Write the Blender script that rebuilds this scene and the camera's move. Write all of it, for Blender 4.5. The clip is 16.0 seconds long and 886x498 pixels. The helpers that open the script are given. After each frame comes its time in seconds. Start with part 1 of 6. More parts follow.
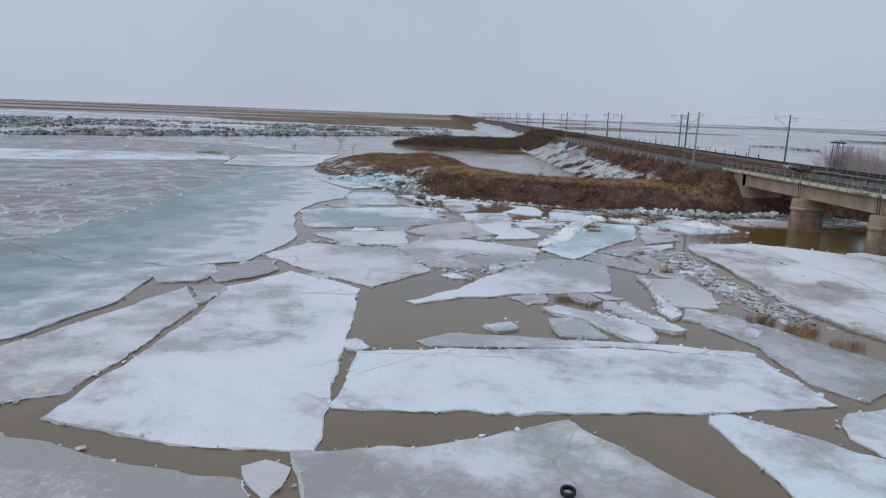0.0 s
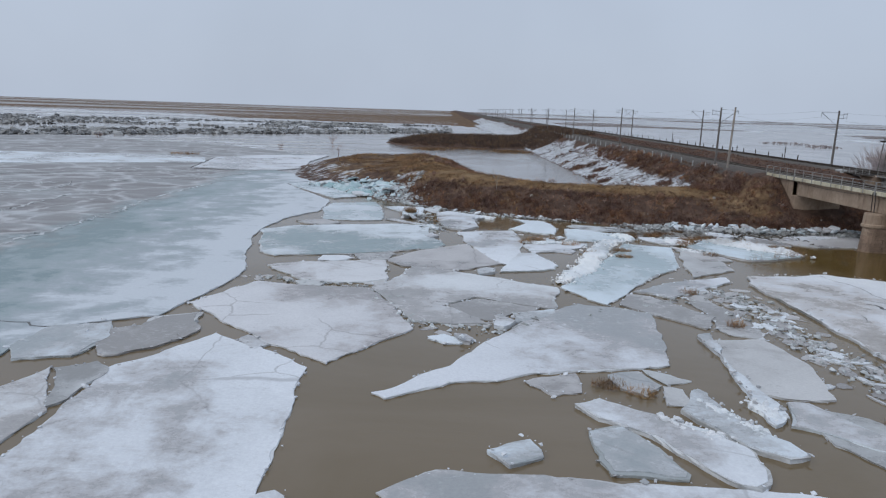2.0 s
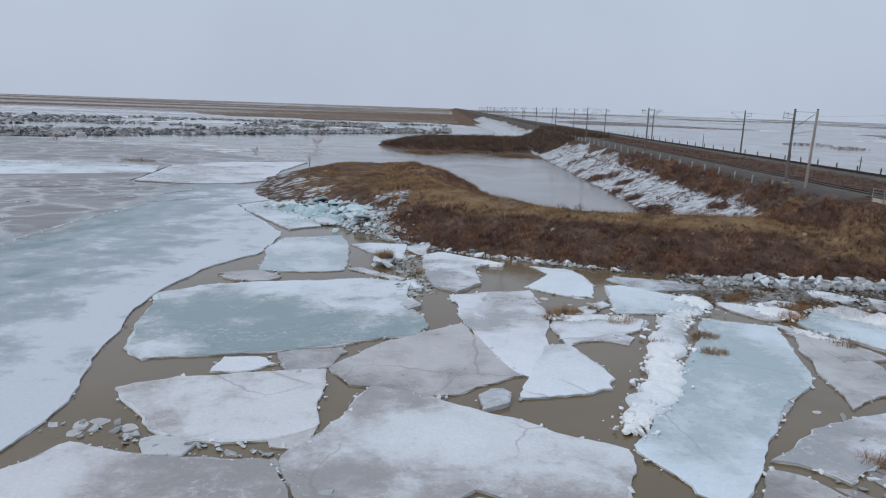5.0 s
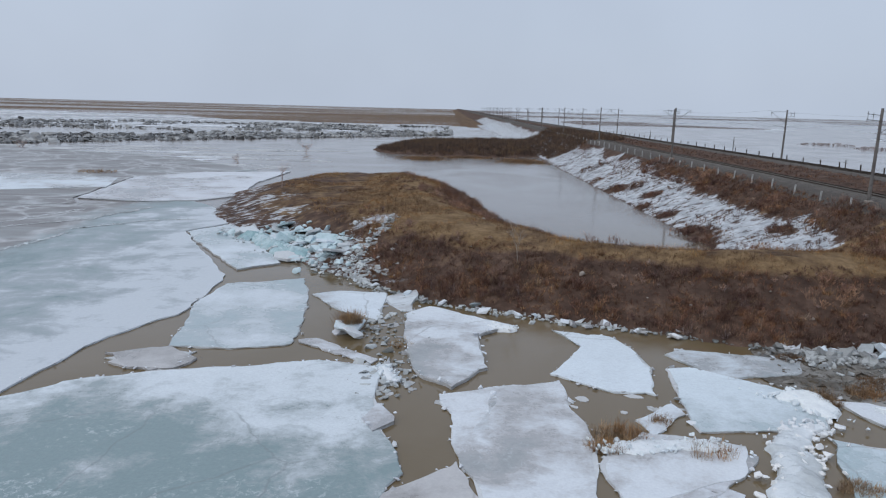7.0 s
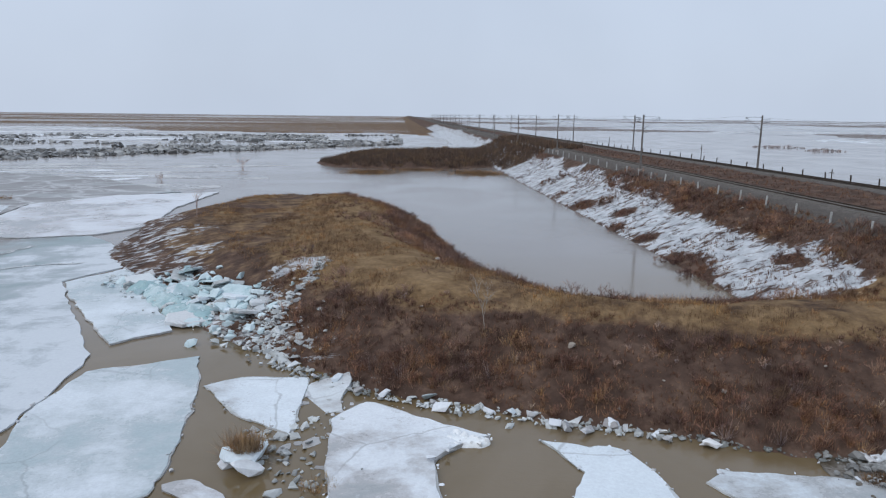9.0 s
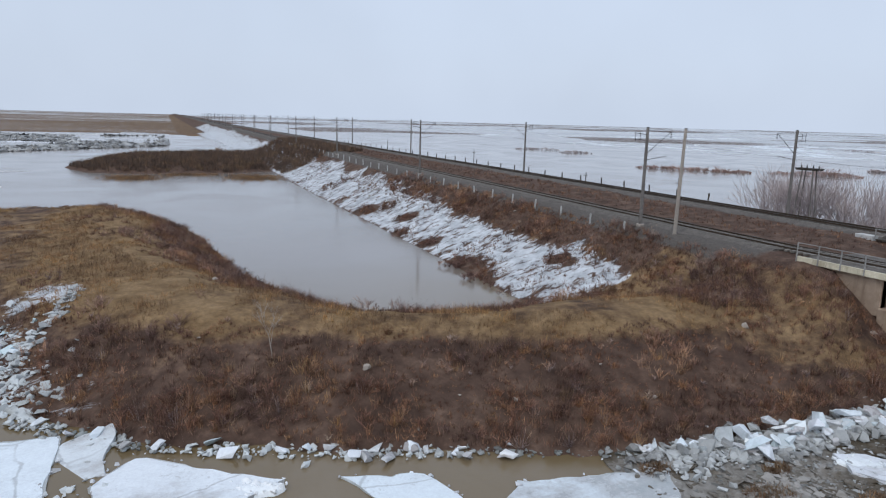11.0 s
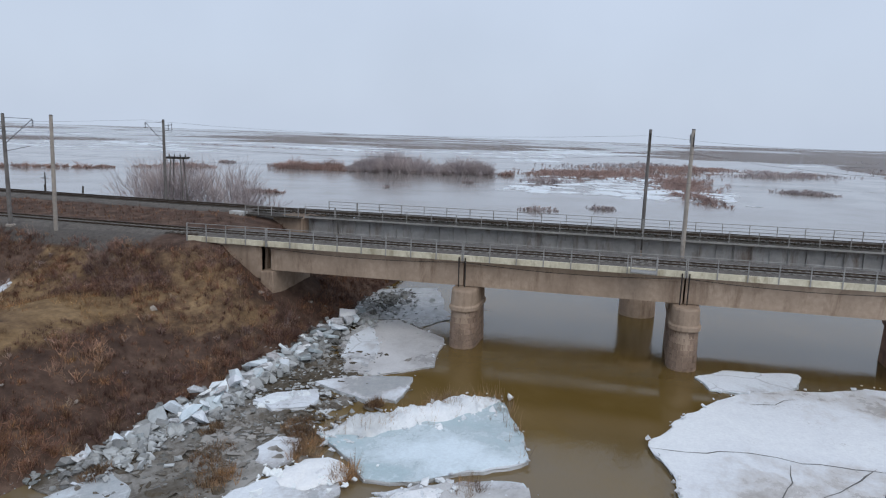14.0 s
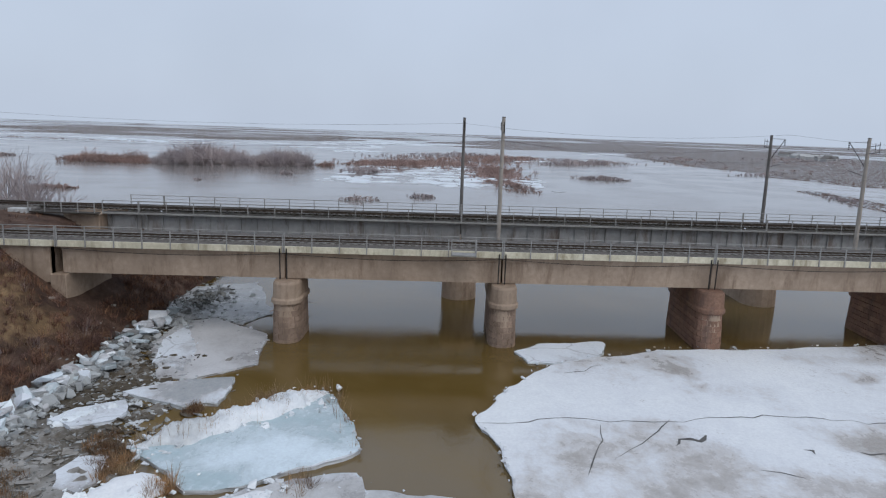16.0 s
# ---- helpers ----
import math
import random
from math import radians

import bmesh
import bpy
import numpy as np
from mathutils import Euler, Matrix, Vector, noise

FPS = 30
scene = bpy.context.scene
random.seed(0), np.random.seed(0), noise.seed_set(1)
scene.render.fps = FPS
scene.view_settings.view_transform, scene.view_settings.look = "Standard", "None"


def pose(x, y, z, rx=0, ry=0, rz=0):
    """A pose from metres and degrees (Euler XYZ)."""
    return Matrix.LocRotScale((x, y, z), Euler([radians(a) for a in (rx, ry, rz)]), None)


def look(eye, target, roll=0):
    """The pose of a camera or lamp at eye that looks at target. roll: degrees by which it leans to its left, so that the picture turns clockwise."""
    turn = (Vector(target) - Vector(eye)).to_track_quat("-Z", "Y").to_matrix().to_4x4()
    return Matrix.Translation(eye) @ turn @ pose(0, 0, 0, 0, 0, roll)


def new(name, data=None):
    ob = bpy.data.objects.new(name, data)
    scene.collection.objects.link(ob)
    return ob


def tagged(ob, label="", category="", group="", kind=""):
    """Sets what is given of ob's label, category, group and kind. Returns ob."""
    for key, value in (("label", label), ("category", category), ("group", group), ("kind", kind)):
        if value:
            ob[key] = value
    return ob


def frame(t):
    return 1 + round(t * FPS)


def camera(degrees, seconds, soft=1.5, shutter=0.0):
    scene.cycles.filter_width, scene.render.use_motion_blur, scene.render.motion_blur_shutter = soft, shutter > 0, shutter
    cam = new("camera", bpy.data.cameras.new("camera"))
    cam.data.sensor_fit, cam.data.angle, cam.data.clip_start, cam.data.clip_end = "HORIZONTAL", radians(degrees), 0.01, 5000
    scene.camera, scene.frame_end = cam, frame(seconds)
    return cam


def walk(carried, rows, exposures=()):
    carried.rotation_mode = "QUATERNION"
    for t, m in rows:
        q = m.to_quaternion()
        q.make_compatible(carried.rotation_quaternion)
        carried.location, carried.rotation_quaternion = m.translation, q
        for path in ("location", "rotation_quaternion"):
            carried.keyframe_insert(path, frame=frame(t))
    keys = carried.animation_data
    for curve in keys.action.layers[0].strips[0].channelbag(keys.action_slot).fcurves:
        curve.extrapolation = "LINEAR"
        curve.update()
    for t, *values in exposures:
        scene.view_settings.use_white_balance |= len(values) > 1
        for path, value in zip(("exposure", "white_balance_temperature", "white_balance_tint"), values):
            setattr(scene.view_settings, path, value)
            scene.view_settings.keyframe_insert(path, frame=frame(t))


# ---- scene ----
cam = camera(66.8, 16.0, soft=1.2)
PATH = [
    (0, (-1.134, 2.964, 15.084), (-1.099, 4.924, 14.687), 2.1),
    (0.5, (-0.889, 7.519, 15.086), (-0.854, 9.478, 14.686), 2.0),
    (1, (-0.537, 12.105, 15.134), (-0.505, 14.064, 14.731), 2.0),
    (1.5, (-0.225, 16.764, 15.182), (-0.194, 18.722, 14.776), 2.0),
    (2, (0.079, 21.478, 15.192), (0.11, 23.435, 14.784), 1.9),
    (2.5, (0.36, 26.085, 15.211), (0.391, 28.042, 14.801), 1.9),
    (3, (0.575, 30.677, 15.318), (0.607, 32.633, 14.905), 2.0),
    (3.5, (0.835, 35.349, 15.399), (0.867, 37.306, 14.985), 2.0),
    (4, (1.07, 40.015, 15.587), (1.103, 41.971, 15.169), 2.2),
    (4.2, (1.155, 41.895, 15.632), (1.187, 43.851, 15.215), 2.3),
    (6.3, (2.4, 62.063, 15.892), (2.425, 64.02, 15.48), 1.2),
    (6.5, (2.508, 64.058, 15.892), (2.531, 66.015, 15.482), 1.4),
    (7, (2.76, 69.174, 15.964), (2.779, 71.131, 15.551), 1.5),
    (7.5, (3.002, 74.181, 16.052), (3.021, 76.137, 15.639), 1.4),
    (8, (3.304, 78.974, 16.23), (3.322, 80.931, 15.818), 1.3),
    (8.2, (3.41, 80.503, 16.273), (3.429, 82.462, 15.868), 1.2),
    (10.3, (4.25, 86.75, 17.3), (4.731, 88.653, 16.917), 0.81),
    (10.5, (4.3, 86.85, 17.35), (4.823, 88.742, 16.966), 1.05),
    (10.7, (4.195, 86.885, 17.315), (4.833, 88.741, 16.931), 1.3),
    (11, (4.0, 86.95, 17.25), (4.773, 88.755, 16.872), 1.56),
    (11.5, (4.040, 87.280, 16.940), (5.102, 88.935, 16.575), 1.80),
    (12, (4.000, 87.680, 16.790), (5.247, 89.202, 16.431), 1.82),
    (12.5, (3.600, 87.950, 16.720), (5.037, 89.296, 16.368), 2.20),
    (13, (3.300, 88.000, 16.660), (4.891, 89.162, 16.314), 2.23),
    (13.5, (2.950, 87.850, 16.620), (4.713, 88.733, 16.283), 2.11),
    (14, (2.700, 87.930, 16.440), (4.595, 88.474, 16.105), 1.90),
    (14.5, (2.745, 87.924, 16.348), (4.681, 88.293, 16.009), 1.9),
    (15, (2.908, 87.889, 16.261), (4.86, 88.16, 15.919), 1.8),
    (15.5, (3.011, 87.923, 16.156), (4.969, 88.134, 15.812), 1.8),
    (16, (3.205, 87.966, 16.127), (5.175, 87.994, 15.783), 2.0),
]
walk(cam, [(t, look(eye, target, roll)) for t, eye, target, roll in PATH], exposures=[(0, -0.08), (2, -0.05), (4, -0.02), (6.5, 0.0), (8, 0.08), (10.4, 0.3), (11.5, 0.3), (12.5, 0.28), (13.5, 0.25), (14.5, 0.15), (15.2, 0.12), (16, 0.1)])


# ---- sky and light ----
world = bpy.data.worlds.new("overcast_sky")
scene.world = world
world.use_nodes = True
wn, wl = world.node_tree.nodes, world.node_tree.links
sky = wn.new("ShaderNodeTexSky")
sky.sky_type, sky.sun_disc = "NISHITA", False
sky.sun_elevation, sky.sun_rotation = radians(50), radians(232)
sky.air_density, sky.dust_density, sky.ozone_density = 1.0, 4.0, 2.0
scaled = wn.new("ShaderNodeMix")
scaled.data_type, scaled.blend_type = "RGBA", "MIX"
scaled.inputs["Factor"].default_value = 0.9
scaled.inputs["B"].default_value = (5.2, 5.98, 7.3, 1)
wl.new(sky.outputs["Color"], scaled.inputs["A"])
cover = wn.new("ShaderNodeTexNoise")  # faint mottling of the cloud cover
cover.inputs["Scale"].default_value, cover.inputs["Detail"].default_value = 2.2, 4
veil = wn.new("ShaderNodeMapRange")
veil.inputs["From Min"].default_value, veil.inputs["From Max"].default_value = 0.3, 0.7
veil.inputs["To Min"].default_value, veil.inputs["To Max"].default_value = 0.94, 1.06
toned = wn.new("ShaderNodeVectorMath")
toned.operation = "SCALE"
wl.new(wn.new("ShaderNodeTexCoord").outputs["Generated"], cover.inputs["Vector"])
wl.new(cover.outputs["Fac"], veil.inputs["Value"])
wl.new(scaled.outputs["Result"], toned.inputs[0])
wl.new(veil.outputs["Result"], toned.inputs["Scale"])
wl.new(toned.outputs["Vector"], wn["Background"].inputs["Color"])
wn["Background"].inputs["Strength"].default_value = 0.1
sun = new("sun", bpy.data.lights.new("sun", "SUN"))
sun.data.energy, sun.data.angle, sun.data.color = 0.9, radians(50), (1.0, 0.96, 0.9)
sun.matrix_world = look((-55, -43, 83), (0, 0, 0))


# ---- materials ----
class Mat:
    """A small builder of node materials in world space."""

    def __init__(self, name, rough=0.8, metal=0.0, spec=0.5):
        self.m = bpy.data.materials.new(name)
        self.m.use_nodes = True
        self.n, self.l = self.m.node_tree.nodes, self.m.node_tree.links
        self.b = self.n["Principled BSDF"]
        self.b.inputs["Roughness"].default_value = rough
        self.b.inputs["Metallic"].default_value = metal
        self.b.inputs["Specular IOR Level"].default_value = spec
        self.pos = self.n.new("ShaderNodeNewGeometry").outputs["Position"]

    def mapped(self, scale, src=None):
        v = self.n.new("ShaderNodeVectorMath")
        v.operation = "MULTIPLY"
        self.l.new(src or self.pos, v.inputs[0])
        v.inputs[1].default_value = scale
        return v.outputs[0]

    def local(self):
        return self.n.new("ShaderNodeTexCoord").outputs["Object"]

    def noise(self, scale, detail=4, rough=0.55, warp=0.0, vec=None):
        t = self.n.new("ShaderNodeTexNoise")
        t.inputs["Scale"].default_value, t.inputs["Detail"].default_value = scale, detail
        t.inputs["Roughness"].default_value, t.inputs["Distortion"].default_value = rough, warp
        self.l.new(vec or self.pos, t.inputs["Vector"])
        return t.outputs["Fac"]

    def voronoi(self, scale, feature="F1", vec=None, out="Distance"):
        t = self.n.new("ShaderNodeTexVoronoi")
        t.feature = feature
        t.inputs["Scale"].default_value = scale
        self.l.new(vec or self.pos, t.inputs["Vector"])
        return t.outputs[out]

    def attr(self, name):
        t = self.n.new("ShaderNodeAttribute")
        t.attribute_name = name
        return t.outputs["Fac"]

    def rand(self, island=False):
        if island:
            return self.n.new("ShaderNodeNewGeometry").outputs["Random Per Island"]
        return self.n.new("ShaderNodeObjectInfo").outputs["Random"]

    def step(self, v, lo, hi):
        t = self.n.new("ShaderNodeMapRange")
        t.inputs["From Min"].default_value, t.inputs["From Max"].default_value = lo, hi
        self.l.new(v, t.inputs["Value"])
        return t.outputs["Result"]

    def math(self, op, a, b):
        t = self.n.new("ShaderNodeMath")
        t.operation = op
        for i, v in enumerate((a, b)):
            if isinstance(v, (int, float)):
                t.inputs[i].default_value = v
            else:
                self.l.new(v, t.inputs[i])
        return t.outputs[0]

    def ramp(self, v, *stops):
        t = self.n.new("ShaderNodeValToRGB")
        e = t.color_ramp.elements
        while len(e) < len(stops):
            e.new(0.5)
        for el, (p, c) in zip(e, stops):
            el.position, el.color = p, (*c, 1)
        self.l.new(v, t.inputs["Fac"])
        return t.outputs["Color"]

    def mix(self, f, a, b, blend="MIX"):
        t = self.n.new("ShaderNodeMix")
        t.data_type, t.blend_type = "RGBA", blend
        for key, v in (("Factor", f), ("A", a), ("B", b)):
            if isinstance(v, (int, float)):
                t.inputs[key].default_value = v
            elif isinstance(v, tuple):
                t.inputs[key].default_value = (*v, 1)
            else:
                self.l.new(v, t.inputs[key])
        return t.outputs["Result"]

    def color(self, c):
        if isinstance(c, tuple):
            self.b.inputs["Base Color"].default_value = (*c, 1)
        else:
            self.l.new(c, self.b.inputs["Base Color"])
        return self

    def rough(self, v):
        self.l.new(v, self.b.inputs["Roughness"])
        return self

    def bump(self, h, dist=0.05, strength=1.0):
        t = self.n.new("ShaderNodeBump")
        t.inputs["Strength"].default_value, t.inputs["Distance"].default_value = strength, dist
        self.l.new(h, t.inputs["Height"])
        self.l.new(t.outputs["Normal"], self.b.inputs["Normal"])
        return self


def mat_ground():
    k = Mat("ground_soil_grass_snow_haze", 0.95, spec=0.15)
    big, mid, fine = k.noise(0.11, 5), k.noise(0.55, 6, 0.65), k.noise(3.2, 6, 0.7)
    scrub = k.ramp(mid, (0.3, (0.05, 0.031, 0.024)), (0.5, (0.109, 0.068, 0.051)), (0.7, (0.2, 0.133, 0.099)))
    dry = k.ramp(mid, (0.3, (0.125, 0.073, 0.033)), (0.5, (0.245, 0.158, 0.08)), (0.72, (0.36, 0.245, 0.135)))
    col = k.mix(k.step(k.math("ADD", k.attr("dry"), k.math("ADD", k.math("MULTIPLY", k.math("SUBTRACT", big, 0.5), 1.3), k.math("MULTIPLY", k.math("SUBTRACT", mid, 0.5), 1.1))), 0.4, 0.85), scrub, dry)
    grav = k.ramp(fine, (0.35, (0.075, 0.068, 0.062)), (0.65, (0.17, 0.155, 0.142)))
    col = k.mix(k.step(k.math("ADD", k.attr("gravel"), k.math("MULTIPLY", k.math("SUBTRACT", mid, 0.5), 0.5)), 0.4, 0.6), col, grav)
    col = k.mix(k.math("MULTIPLY", k.step(fine, 0.35, 0.65), 0.38), col, (0.05, 0.036, 0.03))
    # the snow attribute also carries a pale haze tint on far land
    sn = k.math("ADD", k.attr("snow"), k.math("MULTIPLY", k.math("SUBTRACT", k.noise(1.2, 8, 0.68, 0.6, k.mapped((0.4, 0.95, 1.0))), 0.5), 2.1))
    sn = k.step(sn, 0.43, 0.6)
    white = k.ramp(mid, (0.32, (0.36, 0.385, 0.415)), (0.64, (0.65, 0.68, 0.715)))
    k.color(k.mix(sn, col, white))
    k.bump(k.math("ADD", k.math("MULTIPLY", fine, 0.6), k.math("MULTIPLY", mid, 1.0)), 0.35, 0.8)
    return k.m


def mat_water():
    k = Mat("muddy_water", 0.03, spec=0.5)
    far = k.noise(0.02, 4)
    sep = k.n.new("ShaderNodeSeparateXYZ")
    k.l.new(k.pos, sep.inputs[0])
    north_water = k.step(k.math("ADD", sep.outputs["Y"], k.math("MULTIPLY", far, 40.0)), 150.0, 185.0)
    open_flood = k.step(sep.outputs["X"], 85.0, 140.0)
    swirl = k.noise(0.045, 5, 0.6, 1.4)
    silt = k.ramp(swirl, (0.36, (0.15, 0.109, 0.056)), (0.62, (0.185, 0.142, 0.09)))
    olive = k.ramp(swirl, (0.36, (0.112, 0.07, 0.017)), (0.64, (0.155, 0.104, 0.038)))
    plume = k.step(k.math("ADD", sep.outputs["X"], k.math("MULTIPLY", k.math("SUBTRACT", swirl, 0.5), 50.0)), 24.0, 40.0)
    col = k.mix(plume, silt, olive)
    # base colour turns greyer towards the north and beyond x 85
    k.color(k.mix(k.math("MAXIMUM", north_water, open_flood), col, (0.225, 0.203, 0.19)))
    rip = k.noise(1.1, 4, 0.6, 0.6, k.mapped((1.0, 2.2, 1.0)))
    lull = k.step(k.noise(0.05, 3, 0.5, 0.8), 0.4, 0.62)
    k.rough(k.math("ADD", k.math("MULTIPLY", k.math("MAXIMUM", north_water, open_flood), 0.1), k.math("ADD", 0.02, k.math("MULTIPLY", lull, 0.05))))
    h = k.math("ADD", rip, k.math("MULTIPLY", k.noise(4.2, 3, 0.6, 0.4, k.mapped((1.0, 1.7, 1.0))), 0.35))
    k.bump(k.math("MULTIPLY", h, k.math("ADD", 0.35, k.math("MULTIPLY", lull, 0.9))), 0.022, 0.5)
    return k.m


def mat_ice(name, snow, wet, teal, bias=0.0, along=None, island=False, grit=0.38):
    """Floating ice: soft drifts of dry snow over wet grey and clear blue-green ice."""
    k = Mat(name, 0.5, spec=0.15 if "slush" in name else 0.4)
    far = k.n.new("ShaderNodeVectorMath")
    k.l.new(k.pos, far.inputs[0])
    k.l.new(k.math("MULTIPLY", k.rand(), 170.0), far.inputs[1])
    p = far.outputs[0]
    a = k.noise(0.085, 3, 0.5, 0.4, p)
    b = k.noise(0.38, 8, 0.68, 0.3, p)
    s = k.noise(1.5, 6, 0.7, 0.3, k.mapped((0.8, 1.15, 1.0)))
    c = k.noise(6.0, 5, 0.7)
    f = k.math("ADD", k.math("MULTIPLY", k.math("SUBTRACT", a, 0.5), 1.5), k.math("ADD", k.math("MULTIPLY", k.math("SUBTRACT", b, 0.5), 0.85), 0.5 + bias))
    f = k.math("ADD", f, k.math("MULTIPLY", k.math("SUBTRACT", s, 0.5), 0.3))
    if not island:  # each floe's own lie of the snow
        lie, part_of = k.n.new("ShaderNodeAttribute"), k.n.new("ShaderNodeVectorMath")
        lie.attribute_type, lie.attribute_name = "OBJECT", "drift"
        part_of.operation = "DOT_PRODUCT"
        k.l.new(k.local(), part_of.inputs[0])
        k.l.new(lie.outputs["Vector"], part_of.inputs[1])
        own = k.n.new("ShaderNodeAttribute")
        own.attribute_type, own.attribute_name = "OBJECT", "cover"
        f = k.math("ADD", f, k.math("ADD", part_of.outputs["Value"], own.outputs["Fac"]))
    if along:  # snow cover grows towards one side
        sep = k.n.new("ShaderNodeSeparateXYZ")
        k.l.new(k.pos, sep.inputs[0])
        f = k.math("ADD", f, k.math("MULTIPLY", k.math("SUBTRACT", k.step(sep.outputs[along[0]], along[1] - along[2], along[1] + along[2]), 0.5), 0.3))
    half = tuple(0.4 * w + 0.6 * v for v, w in zip(snow, wet))
    col = k.ramp(f, (0.28, teal), (0.41, wet), (0.51, half), (0.59, snow), (0.84, tuple(min(0.88, v * 1.09) for v in snow)))
    col = k.mix(1.0, col, k.ramp(c, (0.3, (0.9, 0.9, 0.91)), (0.7, (1.06, 1.06, 1.05))), "MULTIPLY")
    where = k.step(k.noise(0.28, 3, 0.5, 0.6, p), 0.5, 0.66)
    specks = k.math("MULTIPLY", where, k.step(k.noise(3.4, 5, 0.7, 0.9), 0.55, 0.68))
    col = k.mix(k.math("MULTIPLY", specks, grit * 1.3), col, tuple(v * 0.68 for v in wet))
    if not island and "snow" not in name:  # grains of dry snow left on wet ice, and hairline cracks
        grain = k.math("MULTIPLY", k.step(k.noise(0.2, 4, 0.55, 0.4, p), 0.47, 0.6), k.step(k.noise(2.6, 6, 0.72, 0.5), 0.54, 0.64))
        col = k.mix(k.math("MULTIPLY", grain, 0.55), col, snow)
        bent = k.n.new("ShaderNodeTexNoise")
        bent.inputs["Scale"].default_value, bent.inputs["Detail"].default_value = 0.5, 4
        k.l.new(p, bent.inputs["Vector"])
        at = k.n.new("ShaderNodeVectorMath")
        at.operation = "MULTIPLY_ADD"
        k.l.new(bent.outputs["Color"], at.inputs[0])
        at.inputs[1].default_value = (1.3, 1.3, 0.0)
        k.l.new(p, at.inputs[2])
        hair = k.math("MULTIPLY", k.step(k.voronoi(0.13, "DISTANCE_TO_EDGE", at.outputs[0]), 0.011, 0.003), k.step(k.noise(0.09, 2, 0.5, 0.0, p), 0.5, 0.56))
        col = k.mix(k.math("MULTIPLY", hair, 0.4), col, tuple(v * 0.5 for v in wet))
    tone = k.ramp(k.rand(island), (0.0, (0.55, 0.55, 0.54) if island else (0.93, 0.92, 0.925)), (0.5, (0.9, 0.91, 0.9) if island else (1, 1, 1)), (1.0, (1.08, 1.1, 1.1) if island else (0.94, 0.985, 1.0)))
    k.color(k.mix(1.0, col, tone, "MULTIPLY"))
    k.rough(k.math("ADD", 0.22, k.math("MULTIPLY", k.step(f, 0.38, 0.62), 0.5)))
    k.bump(k.math("ADD", b, k.math("ADD", k.math("MULTIPLY", s, 0.25), k.math("MULTIPLY", c, 0.08))), 0.11, 0.75)
    return k.m


def mat_sheet():
    """The unbroken sheet: drifted snow at its rim, then blue-green ice, then wet grey ice with refrozen seams."""
    k = Mat("sheet_ice", 0.6, spec=0.2)
    sep = k.n.new("ShaderNodeSeparateXYZ")
    k.l.new(k.pos, sep.inputs[0])
    n1 = k.noise(0.055, 4, 0.55, 1.2, k.mapped((1.5, 0.7, 1.0)))
    n2 = k.noise(0.23, 8, 0.7, 0.3, k.mapped((0.85, 1.05, 1.0)))
    c = k.noise(5.0, 5, 0.7)
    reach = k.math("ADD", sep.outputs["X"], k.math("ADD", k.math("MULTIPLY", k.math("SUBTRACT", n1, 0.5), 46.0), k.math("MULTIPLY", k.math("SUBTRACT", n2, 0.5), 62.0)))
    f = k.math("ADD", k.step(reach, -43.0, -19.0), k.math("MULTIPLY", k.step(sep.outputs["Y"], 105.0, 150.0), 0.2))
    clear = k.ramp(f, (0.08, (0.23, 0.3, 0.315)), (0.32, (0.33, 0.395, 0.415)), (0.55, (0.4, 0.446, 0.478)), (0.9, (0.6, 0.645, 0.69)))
    melt = k.ramp(k.noise(0.11, 5, 0.6, 0.8, k.mapped((0.5, 1.4, 1.0))), (0.36, (0.2, 0.187, 0.185)), (0.52, (0.26, 0.255, 0.257)), (0.7, (0.36, 0.385, 0.395)))
    t = k.n.new("ShaderNodeTexNoise")
    t.inputs["Scale"].default_value, t.inputs["Detail"].default_value = 0.16, 5
    k.l.new(k.pos, t.inputs["Vector"])
    w = k.n.new("ShaderNodeVectorMath")
    w.operation = "MULTIPLY_ADD"
    k.l.new(t.outputs["Color"], w.inputs[0])
    w.inputs[1].default_value = (9, 9, 0)
    k.l.new(k.pos, w.inputs[2])
    d = k.voronoi(0.075, "DISTANCE_TO_EDGE", w.outputs[0])
    fine = k.voronoi(0.19, "DISTANCE_TO_EDGE", w.outputs[0])
    seam = k.math("MULTIPLY", k.step(d, 0.08, 0.01), k.step(n2, 0.36, 0.52))
    seam = k.math("MAXIMUM", seam, k.math("MULTIPLY", k.step(fine, 0.07, 0.01), k.step(n1, 0.46, 0.58)))
    melt = k.mix(k.math("MULTIPLY", seam, 0.6), melt, (0.66, 0.68, 0.7))
    wet = k.step(k.math("ADD", sep.outputs["X"], k.math("ADD", k.math("MULTIPLY", k.math("SUBTRACT", n1, 0.5), 18.0), k.math("MULTIPLY", k.math("SUBTRACT", n2, 0.5), 16.0))), -41.0, -46.0)
    col = k.mix(wet, clear, melt)
    k.color(k.mix(1.0, col, k.ramp(c, (0.3, (0.94, 0.94, 0.95)), (0.7, (1.04, 1.04, 1.03))), "MULTIPLY"))
    k.rough(k.math("ADD", 0.42, k.math("MULTIPLY", k.step(f, 0.2, 0.7), 0.3)))
    k.bump(k.math("ADD", n2, k.math("MULTIPLY", c, 0.06)), 0.12, 0.6)
    return k.m


